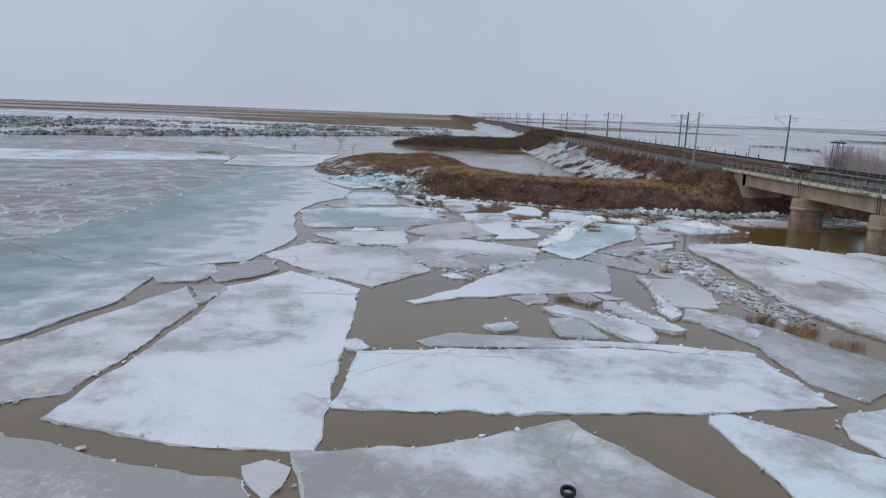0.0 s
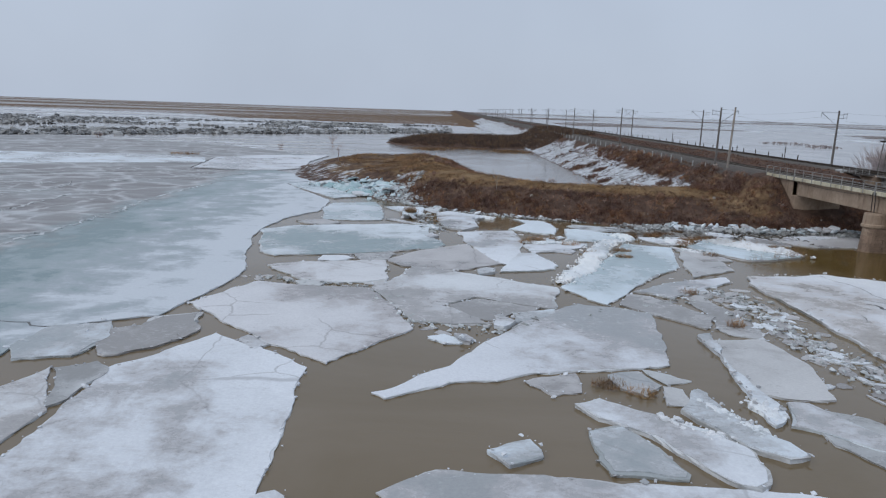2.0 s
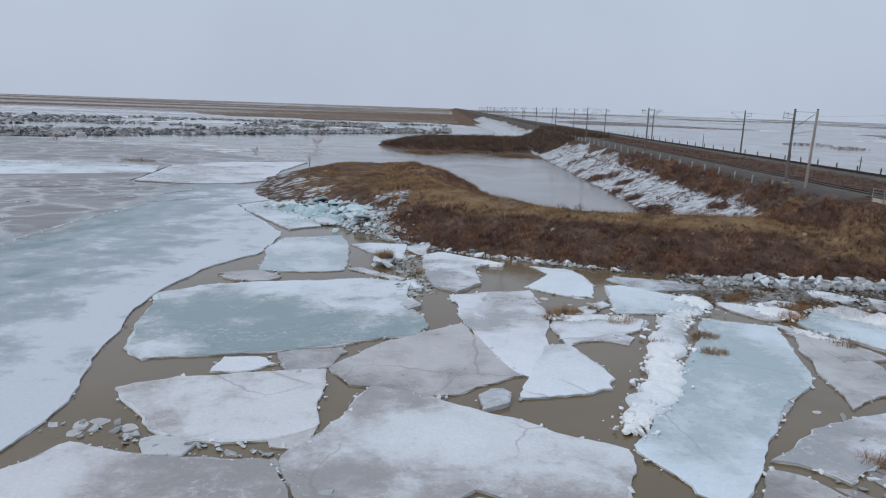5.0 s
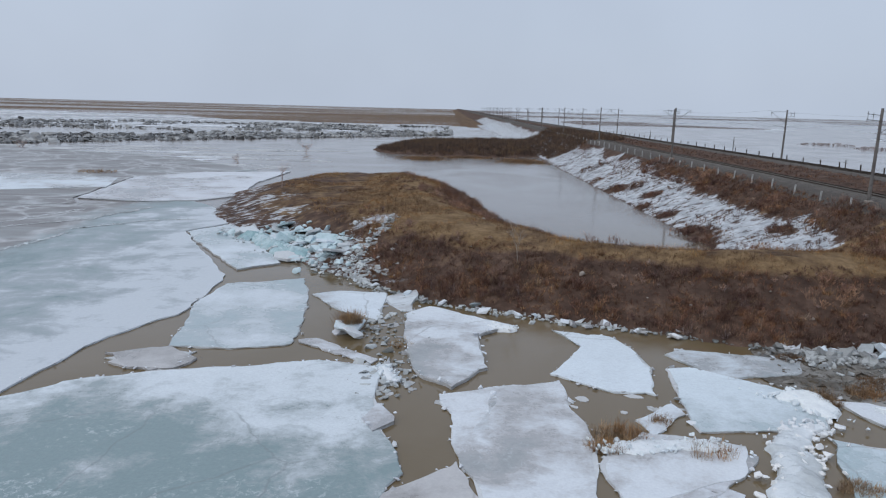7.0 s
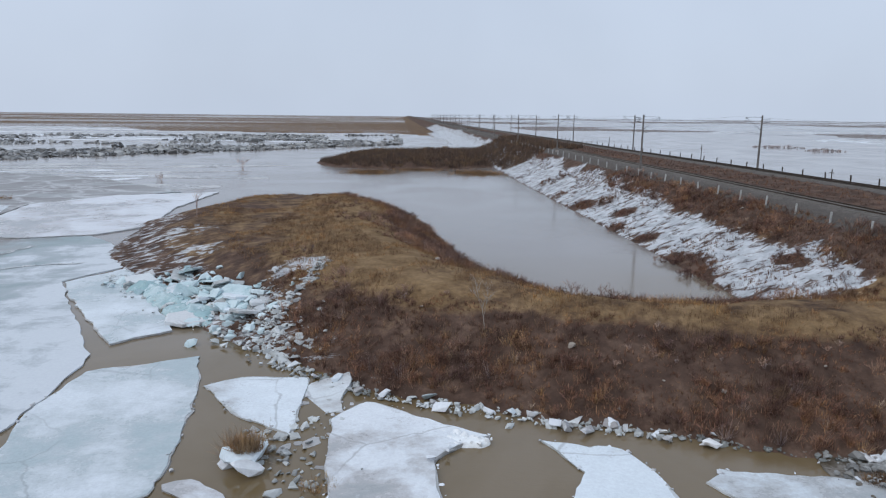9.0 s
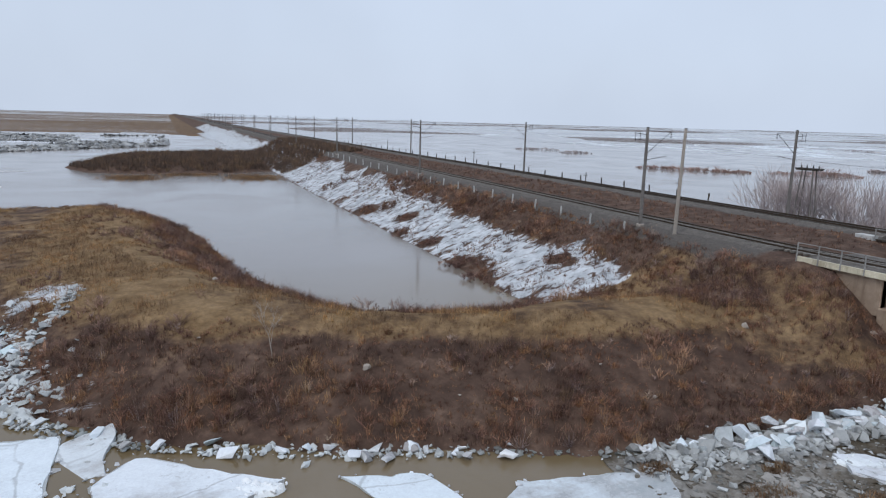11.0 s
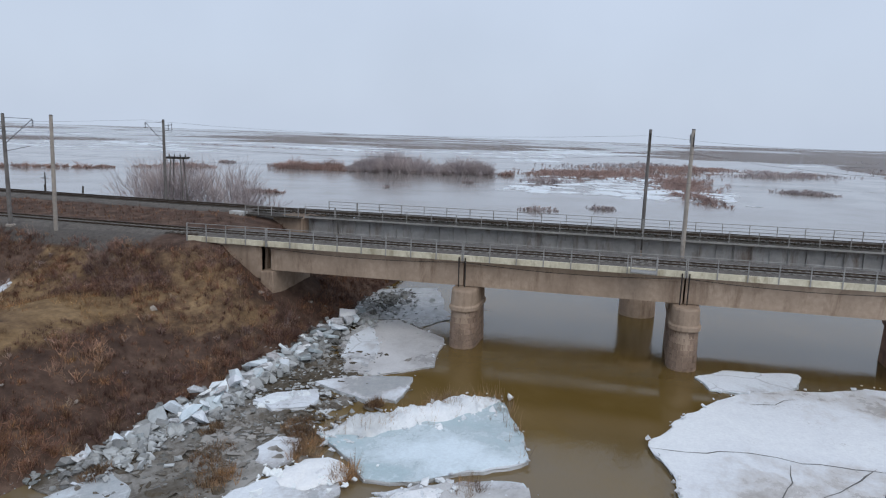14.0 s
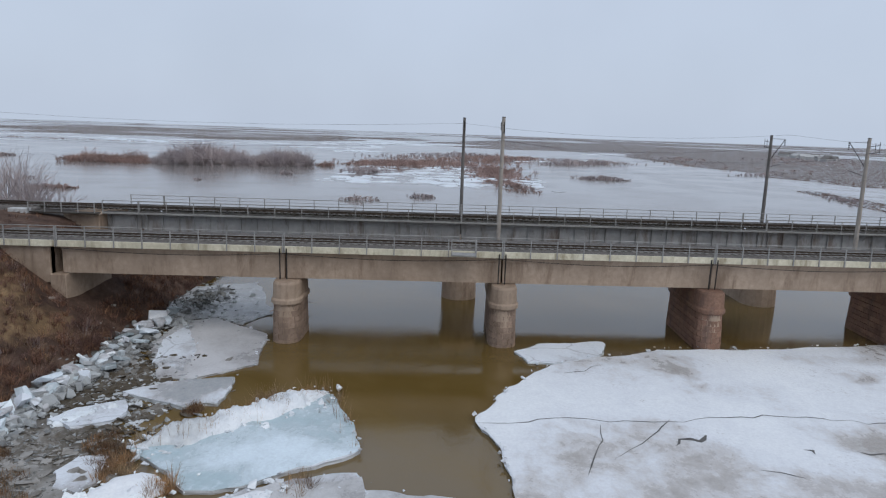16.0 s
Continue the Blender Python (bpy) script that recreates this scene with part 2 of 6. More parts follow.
def mat_plain(name, lo, hi, scale=3.0, rough=0.85, metal=0.0, bump=0.01, stain=None, objvary=0.0):
    k = Mat(name, rough, metal, 0.3)
    a, b = k.noise(scale, 6, 0.65), k.noise(scale * 0.17, 4)
    col = k.ramp(a, (0.3, lo), (0.7, hi))
    if stain:
        col = k.mix(k.step(k.noise(0.9, 6, 0.7, 0.3, k.mapped((1.0, 1.0, 0.25))), 0.5, 0.68), col, stain)
    col = k.mix(k.step(b, 0.4, 0.9), col, tuple(v * 0.75 for v in lo))
    if objvary:
        col = k.mix(objvary, col, k.ramp(k.rand(), (0, (0.35, 0.35, 0.35)), (1, (1, 1, 1))), "MULTIPLY")
    k.color(col)
    k.bump(a, bump, 0.6)
    return k.m


def mat_twigs(name, stops, tint=True):
    k = Mat(name, 0.9, spec=0.2)
    if not tint:
        k.color(k.mix(1.0, k.ramp(k.rand(True), *stops), k.ramp(k.noise(0.13, 4), (0.35, (0.75, 0.75, 0.78)), (0.65, (1.15, 1.1, 1.08))), "MULTIPLY"))
        return k.m
    big = k.ramp(k.noise(0.22, 5, 0.6, 0.5), (0.34, (0.6, 0.52, 0.54)), (0.47, (0.95, 0.93, 0.95)), (0.55, (1.15, 0.95, 0.83)), (0.66, (1.4, 1.32, 1.05)))
    small = k.ramp(k.noise(1.1, 4, 0.6, 0.4), (0.33, (0.52, 0.46, 0.46)), (0.5, (0.95, 0.9, 0.88)), (0.62, (1.3, 1.17, 0.97)))
    k.color(k.mix(1.0, k.mix(1.0, k.ramp(k.rand(True), *stops), big, "MULTIPLY"), small, "MULTIPLY"))
    return k.m


GROUND, WATER = mat_ground(), mat_water()
ICE = mat_ice("floe_ice", (0.71, 0.75, 0.795), (0.46, 0.46, 0.47), (0.37, 0.39, 0.4), 0.045)
ICE_BEIGE = mat_ice("dirty_floe_ice", (0.68, 0.7, 0.725), (0.45, 0.435, 0.435), (0.35, 0.34, 0.335), -0.03)
ICE_SHEET = mat_sheet()
ICE_GREY = mat_ice("grey_wet_ice", (0.56, 0.56, 0.565), (0.39, 0.382, 0.38), (0.29, 0.28, 0.272), -0.02)
ICE_TEAL = mat_ice("teal_wet_ice", (0.69, 0.735, 0.775), (0.385, 0.43, 0.445), (0.25, 0.325, 0.335), -0.08, along=("Y", 102.5, 3.5))
ICE_BLUE = mat_ice("pale_blue_ice", (0.69, 0.755, 0.805), (0.51, 0.575, 0.605), (0.43, 0.52, 0.55), 0.02)
ICE_TURQ = mat_ice("turquoise_ice", (0.62, 0.71, 0.74), (0.43, 0.56, 0.585), (0.33, 0.48, 0.505), 0.0)
BRASH = mat_ice("dark_brash", (0.4, 0.4, 0.4), (0.2, 0.2, 0.2), (0.09, 0.09, 0.09), -0.02, island=True)
CRUMB = mat_ice("crumbled_ice", (0.57, 0.595, 0.61), (0.38, 0.392, 0.392), (0.26, 0.275, 0.27), 0.0, island=True)
SLUSH = mat_ice("dirty_slush", (0.33, 0.31, 0.29), (0.15, 0.13, 0.108), (0.08, 0.062, 0.042), -0.05)
SNOWFIELD = mat_ice("crusted_snow", (0.75, 0.785, 0.82), (0.57, 0.56, 0.55), (0.42, 0.4, 0.375), 0.02, along=("X", 36.5, 5.0), grit=0.6)
ICE_WET = mat_ice("wet_ice_rim", (0.62, 0.645, 0.665), (0.48, 0.49, 0.495), (0.38, 0.395, 0.395), 0.0)
JAM_ICE = mat_ice("blue_grey_ice", (0.5, 0.54, 0.56), (0.36, 0.39, 0.4), (0.27, 0.3, 0.31), 0.0)
RUBBLE = mat_ice("dirty_rubble", (0.44, 0.45, 0.455), (0.27, 0.27, 0.266), (0.165, 0.162, 0.15), 0.0, island=True)
SNOW = mat_ice("packed_snow", (0.8, 0.825, 0.85), (0.68, 0.71, 0.735), (0.55, 0.57, 0.58), 0.12)
CONCRETE = mat_plain("weathered_concrete", (0.34, 0.255, 0.19), (0.46, 0.355, 0.27), 2.5, stain=(0.22, 0.155, 0.11))
FASCIA = mat_plain("limewashed_concrete", (0.54, 0.49, 0.36), (0.74, 0.69, 0.55), 3.2, stain=(0.28, 0.23, 0.15))
TANSTONE = mat_plain("tan_granite", (0.27, 0.19, 0.14), (0.42, 0.31, 0.24), 5.0, stain=(0.2, 0.145, 0.11), objvary=0.4)
GRANITE = mat_plain("red_granite", (0.24, 0.13, 0.092), (0.38, 0.235, 0.165), 5.0, stain=(0.17, 0.12, 0.1), objvary=0.45)
STEEL = mat_plain("grey_painted_steel", (0.27, 0.27, 0.268), (0.39, 0.385, 0.375), 1.5, 0.6, 0.1, stain=(0.15, 0.11, 0.085))
RAILING = mat_plain("galvanised_rail", (0.26, 0.255, 0.245), (0.38, 0.37, 0.355), 3.0, 0.55, 0.1)
RAILSTEEL = mat_plain("rusty_rail", (0.06, 0.045, 0.035), (0.12, 0.09, 0.07), 4.0, 0.5, 0.6)
SLEEPER = mat_plain("concrete_sleeper", (0.16, 0.15, 0.135), (0.27, 0.25, 0.225), 4.0, objvary=0.4)
TIMBER = mat_plain("tarred_timber", (0.035, 0.03, 0.025), (0.085, 0.07, 0.055), 4.0, objvary=0.4)
BALLAST = mat_plain("ballast", (0.07, 0.063, 0.057), (0.19, 0.17, 0.155), 9.0, 0.95, 0, 0.06)
POLE = mat_plain("pole_concrete", (0.13, 0.12, 0.115), (0.23, 0.215, 0.2), 3.0)
POLE_LIGHT = mat_plain("pale_pole_concrete", (0.3, 0.27, 0.24), (0.44, 0.39, 0.34), 3.0)
POST = mat_plain("whitewashed_post", (0.4, 0.4, 0.4), (0.6, 0.6, 0.58), 6.0)
DARK = mat_plain("dark_iron", (0.03, 0.028, 0.026), (0.075, 0.065, 0.06), 5.0, 0.6, 0.5)
TWIG = mat_twigs("bare_twigs", ((0, (0.24, 0.21, 0.205)), (0.5, (0.36, 0.32, 0.31)), (1, (0.48, 0.43, 0.41))))
# grey twig colour lightened and mauve to imitate distance haze
HAZY_GREY = mat_twigs("hazy_grey_willow", ((0, (0.3, 0.262, 0.262)), (0.5, (0.42, 0.372, 0.37)), (1, (0.54, 0.49, 0.485))), False)
FAR_RED = mat_twigs("far_red_willow", ((0, (0.27, 0.185, 0.16)), (0.5, (0.37, 0.262, 0.23)), (1, (0.47, 0.355, 0.315))), False)
DULLBRUSH = mat_twigs("dull_brush", ((0, (0.08, 0.065, 0.055)), (0.5, (0.13, 0.105, 0.088)), (1, (0.2, 0.165, 0.135))))
SCRUB = mat_twigs("brown_scrub", ((0, (0.072, 0.046, 0.037)), (0.5, (0.16, 0.104, 0.083)), (1, (0.3, 0.207, 0.165))))
MAUVE = mat_twigs("mauve_twigs", ((0, (0.09, 0.058, 0.051)), (0.5, (0.185, 0.125, 0.109)), (1, (0.32, 0.228, 0.2))))
PINK = mat_twigs("pinkish_twigs", ((0, (0.2, 0.14, 0.12)), (0.5, (0.32, 0.235, 0.2)), (1, (0.45, 0.35, 0.305))))
CREST = mat_twigs("brown_grass", ((0, (0.125, 0.086, 0.052)), (0.5, (0.25, 0.18, 0.108)), (1, (0.37, 0.278, 0.18))))
DULL = mat_twigs("dull_weeds", ((0, (0.08, 0.054, 0.045)), (0.5, (0.155, 0.108, 0.09)), (1, (0.26, 0.19, 0.158))))
LITTER = mat_twigs("dead_stalks", ((0, (0.05, 0.03, 0.022)), (0.45, (0.2, 0.125, 0.085)), (1, (0.46, 0.34, 0.245))))
DEBRIS = mat_twigs("brown_reed_debris", ((0, (0.1, 0.068, 0.044)), (0.5, (0.2, 0.142, 0.088)), (1, (0.34, 0.26, 0.17))))
REED = mat_twigs("dry_grass", ((0, (0.19, 0.135, 0.08)), (0.5, (0.3, 0.225, 0.14)), (1, (0.43, 0.35, 0.235))))


# ---- mesh helpers ----
def mesh_ob(name, verts, faces, material, parent=None, label="", smooth=False):
    me = bpy.data.meshes.new(name)
    me.from_pydata([tuple(v) for v in verts], [], [tuple(f) for f in faces])
    me.materials.append(material)
    if smooth:
        me.polygons.foreach_set("use_smooth", [True] * len(me.polygons))
    me.update()
    ob = new(name, me)
    if parent:
        ob.parent = parent
    return tagged(ob, label)


def part(name, bm, material, parent=None, label="", smooth=False):
    me = bpy.data.meshes.new(name)
    bm.normal_update()
    bm.to_mesh(me)
    bm.free()
    me.materials.append(material)
    if smooth:
        me.polygons.foreach_set("use_smooth", [True] * len(me.polygons))
    ob = new(name, me)
    if parent:
        ob.parent = parent
    return tagged(ob, label)


def shared(name, ob, parent, m):
    """Another object on the mesh of ob."""
    o = new(name, ob.data)
    o.parent = parent
    o.matrix_basis = m
    return o


def box(bm, c, s, rot=None, bevel=0.0):
    m = Matrix.Translation(c) @ (rot or Matrix()) @ Matrix.Diagonal((*s, 1))
    r = bmesh.ops.create_cube(bm, size=1.0, matrix=m)
    if bevel:
        edges = list({e for v in r["verts"] for e in v.link_edges})
        bmesh.ops.bevel(bm, geom=edges, offset=bevel, segments=1, affect="EDGES")
    return bm


def tube(bm, a, b, r0, r1=None, n=8, caps=True):
    a, b = Vector(a), Vector(b)
    d = b - a
    m = Matrix.Translation((a + b) / 2) @ d.to_track_quat("Z", "Y").to_matrix().to_4x4()
    bmesh.ops.create_cone(bm, cap_ends=caps, segments=n, radius1=r0, radius2=r0 if r1 is None else r1, depth=d.length, matrix=m)
    return bm


def empty(name, m=None):
    o = new(name)
    o.empty_display_size = 0.2
    if m:
        o.matrix_basis = m
    return o


def fbm(x, y, s, seed=0, octaves=3):
    """Smooth value noise on numpy arrays, about -0.5 to 0.5."""
    out, amp = 0.0, 0.5
    for o in range(octaves):
        u, v = np.asarray(x) / s + 17.3 * seed, np.asarray(y) / s - 9.1 * seed
        i, j = np.floor(u), np.floor(v)
        f, g = u - i, v - j
        f, g = f * f * (3 - 2 * f), g * g * (3 - 2 * g)

        def h(p, q):
            w = np.sin(p * 127.1 + q * 311.7 + seed * 7.7 + o) * 43758.5453
            return w - np.floor(w) - 0.5

        out = out + amp * 2 * ((h(i, j) * (1 - f) + h(i + 1, j) * f) * (1 - g) + (h(i, j + 1) * (1 - f) + h(i + 1, j + 1) * f) * g)
        s, amp = s / 2, amp / 2
    return out


def sstep(x, a, b):
    t = np.clip((np.asarray(x, float) - a) / (b - a), 0, 1)
    return t * t * (3 - 2 * t)


def inside_dist(x, y, poly):
    """Signed distance to a polygon's edge, positive inside."""
    x, y = np.asarray(x, float), np.asarray(y, float)
    d = np.full(x.shape, 1e9)
    ins = np.zeros(x.shape, bool)
    for (ax, ay), (bx, by) in zip(poly, poly[1:] + poly[:1]):
        ex, ey = bx - ax, by - ay
        t = np.clip(((x - ax) * ex + (y - ay) * ey) / (ex * ex + ey * ey), 0, 1)
        d = np.minimum(d, np.hypot(x - ax - t * ex, y - ay - t * ey))
        cross = ((ay > y) != (by > y)) & (x < ex * (y - ay) / (ey if ey else 1e-9) + ax)
        ins ^= cross
    return np.where(ins, d, -d)


# ---- the plan ----
RAIL_Z, DECK_Z = 7.3, 7.25


def track_x(y):
    """Centre of the near track."""
    return 54.3 - 0.06 * np.minimum(np.asarray(y, float) - 130, 0) + 0.0165 * np.maximum(np.asarray(y, float) - 260, 0)


def gap_x(y):
    """Distance from the near to the far track."""
    return 4.6 + 9.6 * (1 - sstep(y, 160, 900))


PENINSULA = [(-30, 166), (-19, 147), (-9, 134.3), (-4, 128.9), (1.5, 124.2), (4.5, 122.3), (9.3, 120.5), (13.2, 118.7), (19.6, 116.8), (23.3, 115.3), (27, 114), (32, 113.3), (38, 113.5),
             (46, 113), (52.5, 113.4), (60, 113), (60, 137.5), (34, 137), (26, 136.8), (20.5, 138.5), (16, 145), (12.8, 156), (10.5, 170), (9, 184), (5, 200),
             (-4, 209), (-16, 212), (-26, 205), (-33, 188)]
TRACK_PATH = [(49.5, 133), (47.2, 129.5), (45, 126.5), (43, 124.8)]
SLOPE_BRUSH = [(37.2, 158.3, 2.6), (36.2, 151.7, 2.2), (40.6, 187.5, 1.8), (37.2, 181, 1.6), (36.0, 140, 2.4), (39.5, 135.5, 1.8), (38, 171, 1.3), (43, 147, 1.2), (38.5, 204, 1.5)]
DIKE = [(-21, 320), (-14, 299), (2, 294), (24, 295), (38, 301), (54, 330), (58, 380), (20, 372), (-12, 360)]
WEST_PLAIN = [(-6000, 1150), (-900, 960), (-420, 860), (-250, 760), (-120, 680), (0, 700), (50, 620), (64, 420), (70, 420), (140, 1200), (600, 6000), (-6000, 6000)]

EAST_LAND = [(264, -77), (281, -72), (310, -63), (375, -61), (442, -55), (608, -54), (980, -180), (2200, -100), (2200, -2500), (700, -900), (420, -330)]
EAST_STRIP = [(239, -30), (201, -23), (170, -18), (120, -14), (120, -26), (194, -34), (218, -38), (241, -38)]


def height(x, y):
    x, y = np.asarray(x, float), np.asarray(y, float)
    n1, n2 = fbm(x, y, 9, 1), fbm(x, y, 2.2, 2, 2)
    h = np.full(x.shape, -1.6)
    d = inside_dist(x, y, PENINSULA) + 1.6 * n1
    top = 4.4 - 1.4 * sstep(-x, -6, 14)
    h = np.maximum(h, np.where(d > 0, top * sstep(d, -2.2, 11.5), 0.35 * d))
    c = track_x(y)
    far = c + gap_x(y)
    u = x - c
    west = np.interp(u, [-19.5, -18, -9.5, -4.6, -3.6], [-1.2, 0.0, 3.4, 6.3, 6.85])
    east = np.interp(x - far, [2.6, 3.4, 4.8, 7, 14, 17], [7.45, 7.4, 6.9, 5.6, 0.4, -1.4])
    west = np.where(u > 3, 6.85 + 0.6 * np.clip((u - 3) / np.maximum(gap_x(y) - 6, 0.5), 0, 1), west)
    e = np.minimum(west, east)
    e = np.minimum(e, np.where(y > 121, 6.5 + 0.12 * (y - 121), (y - 112.7 - 0.5 * sstep(u, -5.5, -3.2)) * 0.76))
    e = np.minimum(e, np.where((u > 4.2) & (y < 124.5), np.maximum(7.2 - 1.2 * (124.5 - y), 4.4), 99))
    e = np.maximum(e, -1.6)
    h = np.maximum(h, e + 0.25 * n1 * (e > 0) * (e < 6.2))
    d = inside_dist(x, y, DIKE) + 4 * n1
    h = np.maximum(h, np.where(d > 0, 2.4 * sstep(d, -3, 14), 0.2 * d))
    d = inside_dist(x, y, WEST_PLAIN) + 60 * fbm(x, y, 120, 5)
    h = np.maximum(h, np.where(d > 0, 0.9 * sstep(d, -10, 60), -1.6))
    # low islands and the far shore east of the line
    isl = fbm(x * 0.3, y * 0.35, 90, 7, 4) + 0.72 * sstep(np.hypot(x, y - 100), 380, 1050) - 0.58
    h = np.maximum(h, np.where(x - far > 100, np.clip(isl * 10, -1.6, 0.9), -1.6))
    d = inside_dist(x, y, EAST_LAND) + 14 * fbm(x, y, 40, 9)
    h = np.maximum(h, np.where(d > 0, 0.8 * sstep(d, -4, 20), -1.6))
    d = inside_dist(x, y, EAST_STRIP) + 3 * fbm(x, y, 12, 10)
    h = np.maximum(h, np.where(d > 0, 0.7 * sstep(d, -1, 4), -1.6))
    return h + np.where(h > 0.2, 0.22 * n2, 0)


def axis(fine0, fine1, step, reach_lo, reach_hi, grow=1.13):
    a = list(np.arange(fine0, fine1, step))
    s, lo = step, [a[0]]
    while lo[-1] > -reach_lo:
        s *= grow
        lo.append(lo[-1] - s)
    s, hi = step, [a[-1]]
    while hi[-1] < reach_hi:
        s *= grow
        hi.append(hi[-1] + s)
    return np.array(lo[:0:-1] + a + hi[1:])


def build_ground():
    xs, ys = axis(-36, 84, 0.8, 5000, 5000, 1.075), axis(108, 236, 0.8, 3000, 6000, 1.06)
    X, Y = np.meshgrid(xs, ys)
    Z = height(X, Y)
    nx, ny = len(xs), len(ys)
    idx = np.arange(nx * ny).reshape(ny, nx)
    faces = np.stack([idx[:-1, :-1], idx[:-1, 1:], idx[1:, 1:], idx[1:, :-1]], -1).reshape(-1, 4)
    me = bpy.data.meshes.new("ground")
    me.from_pydata(np.stack([X, Y, Z], -1).reshape(-1, 3).tolist(), [], faces.tolist())
    me.polygons.foreach_set("use_smooth", [True] * len(me.polygons))
    u = X - track_x(Y)
    far = u - gap_x(Y)
    n = fbm(X, Y, 7, 11)
    snow = sstep(u, -19.5, -17) * (1 - sstep(u + 3.0 * n - 2.4 * sstep(Y, 165, 215), -9.8, -7.6)) * sstep(Y, 134, 138) * (1 - sstep(Y, 900, 1000)) * 0.64
    for cx, cy, r in SLOPE_BRUSH:
        snow = snow - 0.5 * sstep(np.hypot(X - cx, (Y - cy) * 0.6) + 2.5 * n, r, r * 0.5)
    snow = snow - 0.2 * sstep(fbm(X, Y, 7, 17), 0.18, 0.28) * sstep(u, -10, -14) * (Y < 240)
    snow = np.maximum(snow, 0.4 * sstep(-X, 9, 16) * (1 - sstep(Z, 1.5, 3.0)) * (Y < 190) * (Y > 120))
    snow = np.maximum(snow, 0.38 * sstep(-X, -3, 3) * (1 - sstep(Z, 0.8, 2.6)) * (Y < 146) * (X > -22))
    for cx, cy, r, a in ((-21, 166, 6, 0.45), (-4.2, 143.8, 4.2, 0.62), (-17, 157, 4, 0.46), (-7.5, 137.5, 4, 0.5), (-6.4, 132.5, 3, 0.5)):
        snow = np.maximum(snow, a * sstep(np.hypot(X - cx, Y - cy), r, r * 0.4))
    snow = np.maximum(snow, 0.75 * sstep(np.abs(u + 16), 14, 4) * (Y > 380) * (Y < 700))
    # even pale floor stands in for haze on far eastern land; noise is snow
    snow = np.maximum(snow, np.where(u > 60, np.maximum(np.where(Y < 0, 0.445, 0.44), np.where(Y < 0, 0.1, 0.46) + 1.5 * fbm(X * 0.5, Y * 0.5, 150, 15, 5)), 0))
    # west plain: base level paints distance haze as thin white, noise adds snow patches
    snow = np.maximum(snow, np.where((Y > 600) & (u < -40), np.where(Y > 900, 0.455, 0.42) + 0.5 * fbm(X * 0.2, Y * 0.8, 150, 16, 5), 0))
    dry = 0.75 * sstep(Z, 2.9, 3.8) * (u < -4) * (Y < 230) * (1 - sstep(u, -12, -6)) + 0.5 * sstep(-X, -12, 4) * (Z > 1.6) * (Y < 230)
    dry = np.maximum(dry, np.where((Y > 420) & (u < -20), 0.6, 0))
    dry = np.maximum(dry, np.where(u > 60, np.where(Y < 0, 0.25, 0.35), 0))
    dry = np.maximum(dry, 0.6 * sstep(u, -20, -13) * (1 - sstep(u, -6, -3.5)) * sstep(Z, 0.8, 2.2) * (Y > 112) * (Y < 137))
    gravel = sstep(u, -6.2, -4.4) * sstep(Y, 124, 132) * (1 - sstep(u, 2.6, 3.6)) + sstep(far, -3.6, -2.6) * (1 - sstep(far, 3.2, 4.2))
    gravel = gravel * (Z > 5.2)
    for (ax, ay), (bx, by) in zip(TRACK_PATH, TRACK_PATH[1:]):  # trodden dirt track
        t = np.clip(((X - ax) * (bx - ax) + (Y - ay) * (by - ay)) / ((bx - ax) ** 2 + (by - ay) ** 2), 0, 1)
        d = np.hypot(X - ax - t * (bx - ax), Y - ay - t * (by - ay))
        gravel = np.maximum(gravel, 0.5 * sstep(d, 1.7, 0.6))
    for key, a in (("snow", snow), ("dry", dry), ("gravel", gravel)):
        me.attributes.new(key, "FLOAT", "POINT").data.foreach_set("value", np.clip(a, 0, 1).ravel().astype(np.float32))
    me.materials.append(GROUND)
    return tagged(new("ground", me), "brown scrubby river bank, rail embankment and far plain", "ground", kind="structure")


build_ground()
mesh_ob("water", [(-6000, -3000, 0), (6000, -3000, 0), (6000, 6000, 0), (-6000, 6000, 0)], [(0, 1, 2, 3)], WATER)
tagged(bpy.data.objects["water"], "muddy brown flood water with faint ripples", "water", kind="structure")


# ---- railway ----
def strand(name, pts, r, material, parent, n=4):
    """One wire: a thin bent tube through its places."""
    v, f = [], []
    for i, p in enumerate(pts):
        d = (Vector(pts[min(i + 1, len(pts) - 1)]) - Vector(pts[max(i - 1, 0)])).normalized()
        s = d.orthogonal().normalized()
        t = d.cross(s)
        v += [Vector(p) + (s * math.cos(6.2832 * k / n) + t * math.sin(6.2832 * k / n)) * r for k in range(n)]
    f = [(i * n + k, i * n + (k + 1) % n, i * n + n + (k + 1) % n, i * n + n + k) for i in range(len(pts) - 1) for k in range(n)]
    return mesh_ob(name, v, f, material, parent)


def along(y, off, z):
    return (float(track_x(y)) + off, y, z)


def far_at(y, off, z):
    return (float(track_x(y) + gap_x(y)) + off, y, z)


def ribbon(name, at, ys, prof, material, parent=None, label=""):
    """A cross-section (offset, z) swept along a track."""
    v, f, k = [], [], len(prof)
    for y in ys:
        v += [at(float(y), o, z) for o, z in prof]
    for i in range(len(ys) - 1):
        for j in range(k):
            a, b = i * k + j, i * k + (j + 1) % k
            f.append((a, b, b + k, a + k))
    f += [tuple(range(k))[::-1], tuple(range(len(v) - k, len(v)))]
    return mesh_ob(name, v, f, material, parent, label)


Y_LONG = np.concatenate([np.arange(-40, 262, 12.0), np.geomspace(270, 4500, 40)])


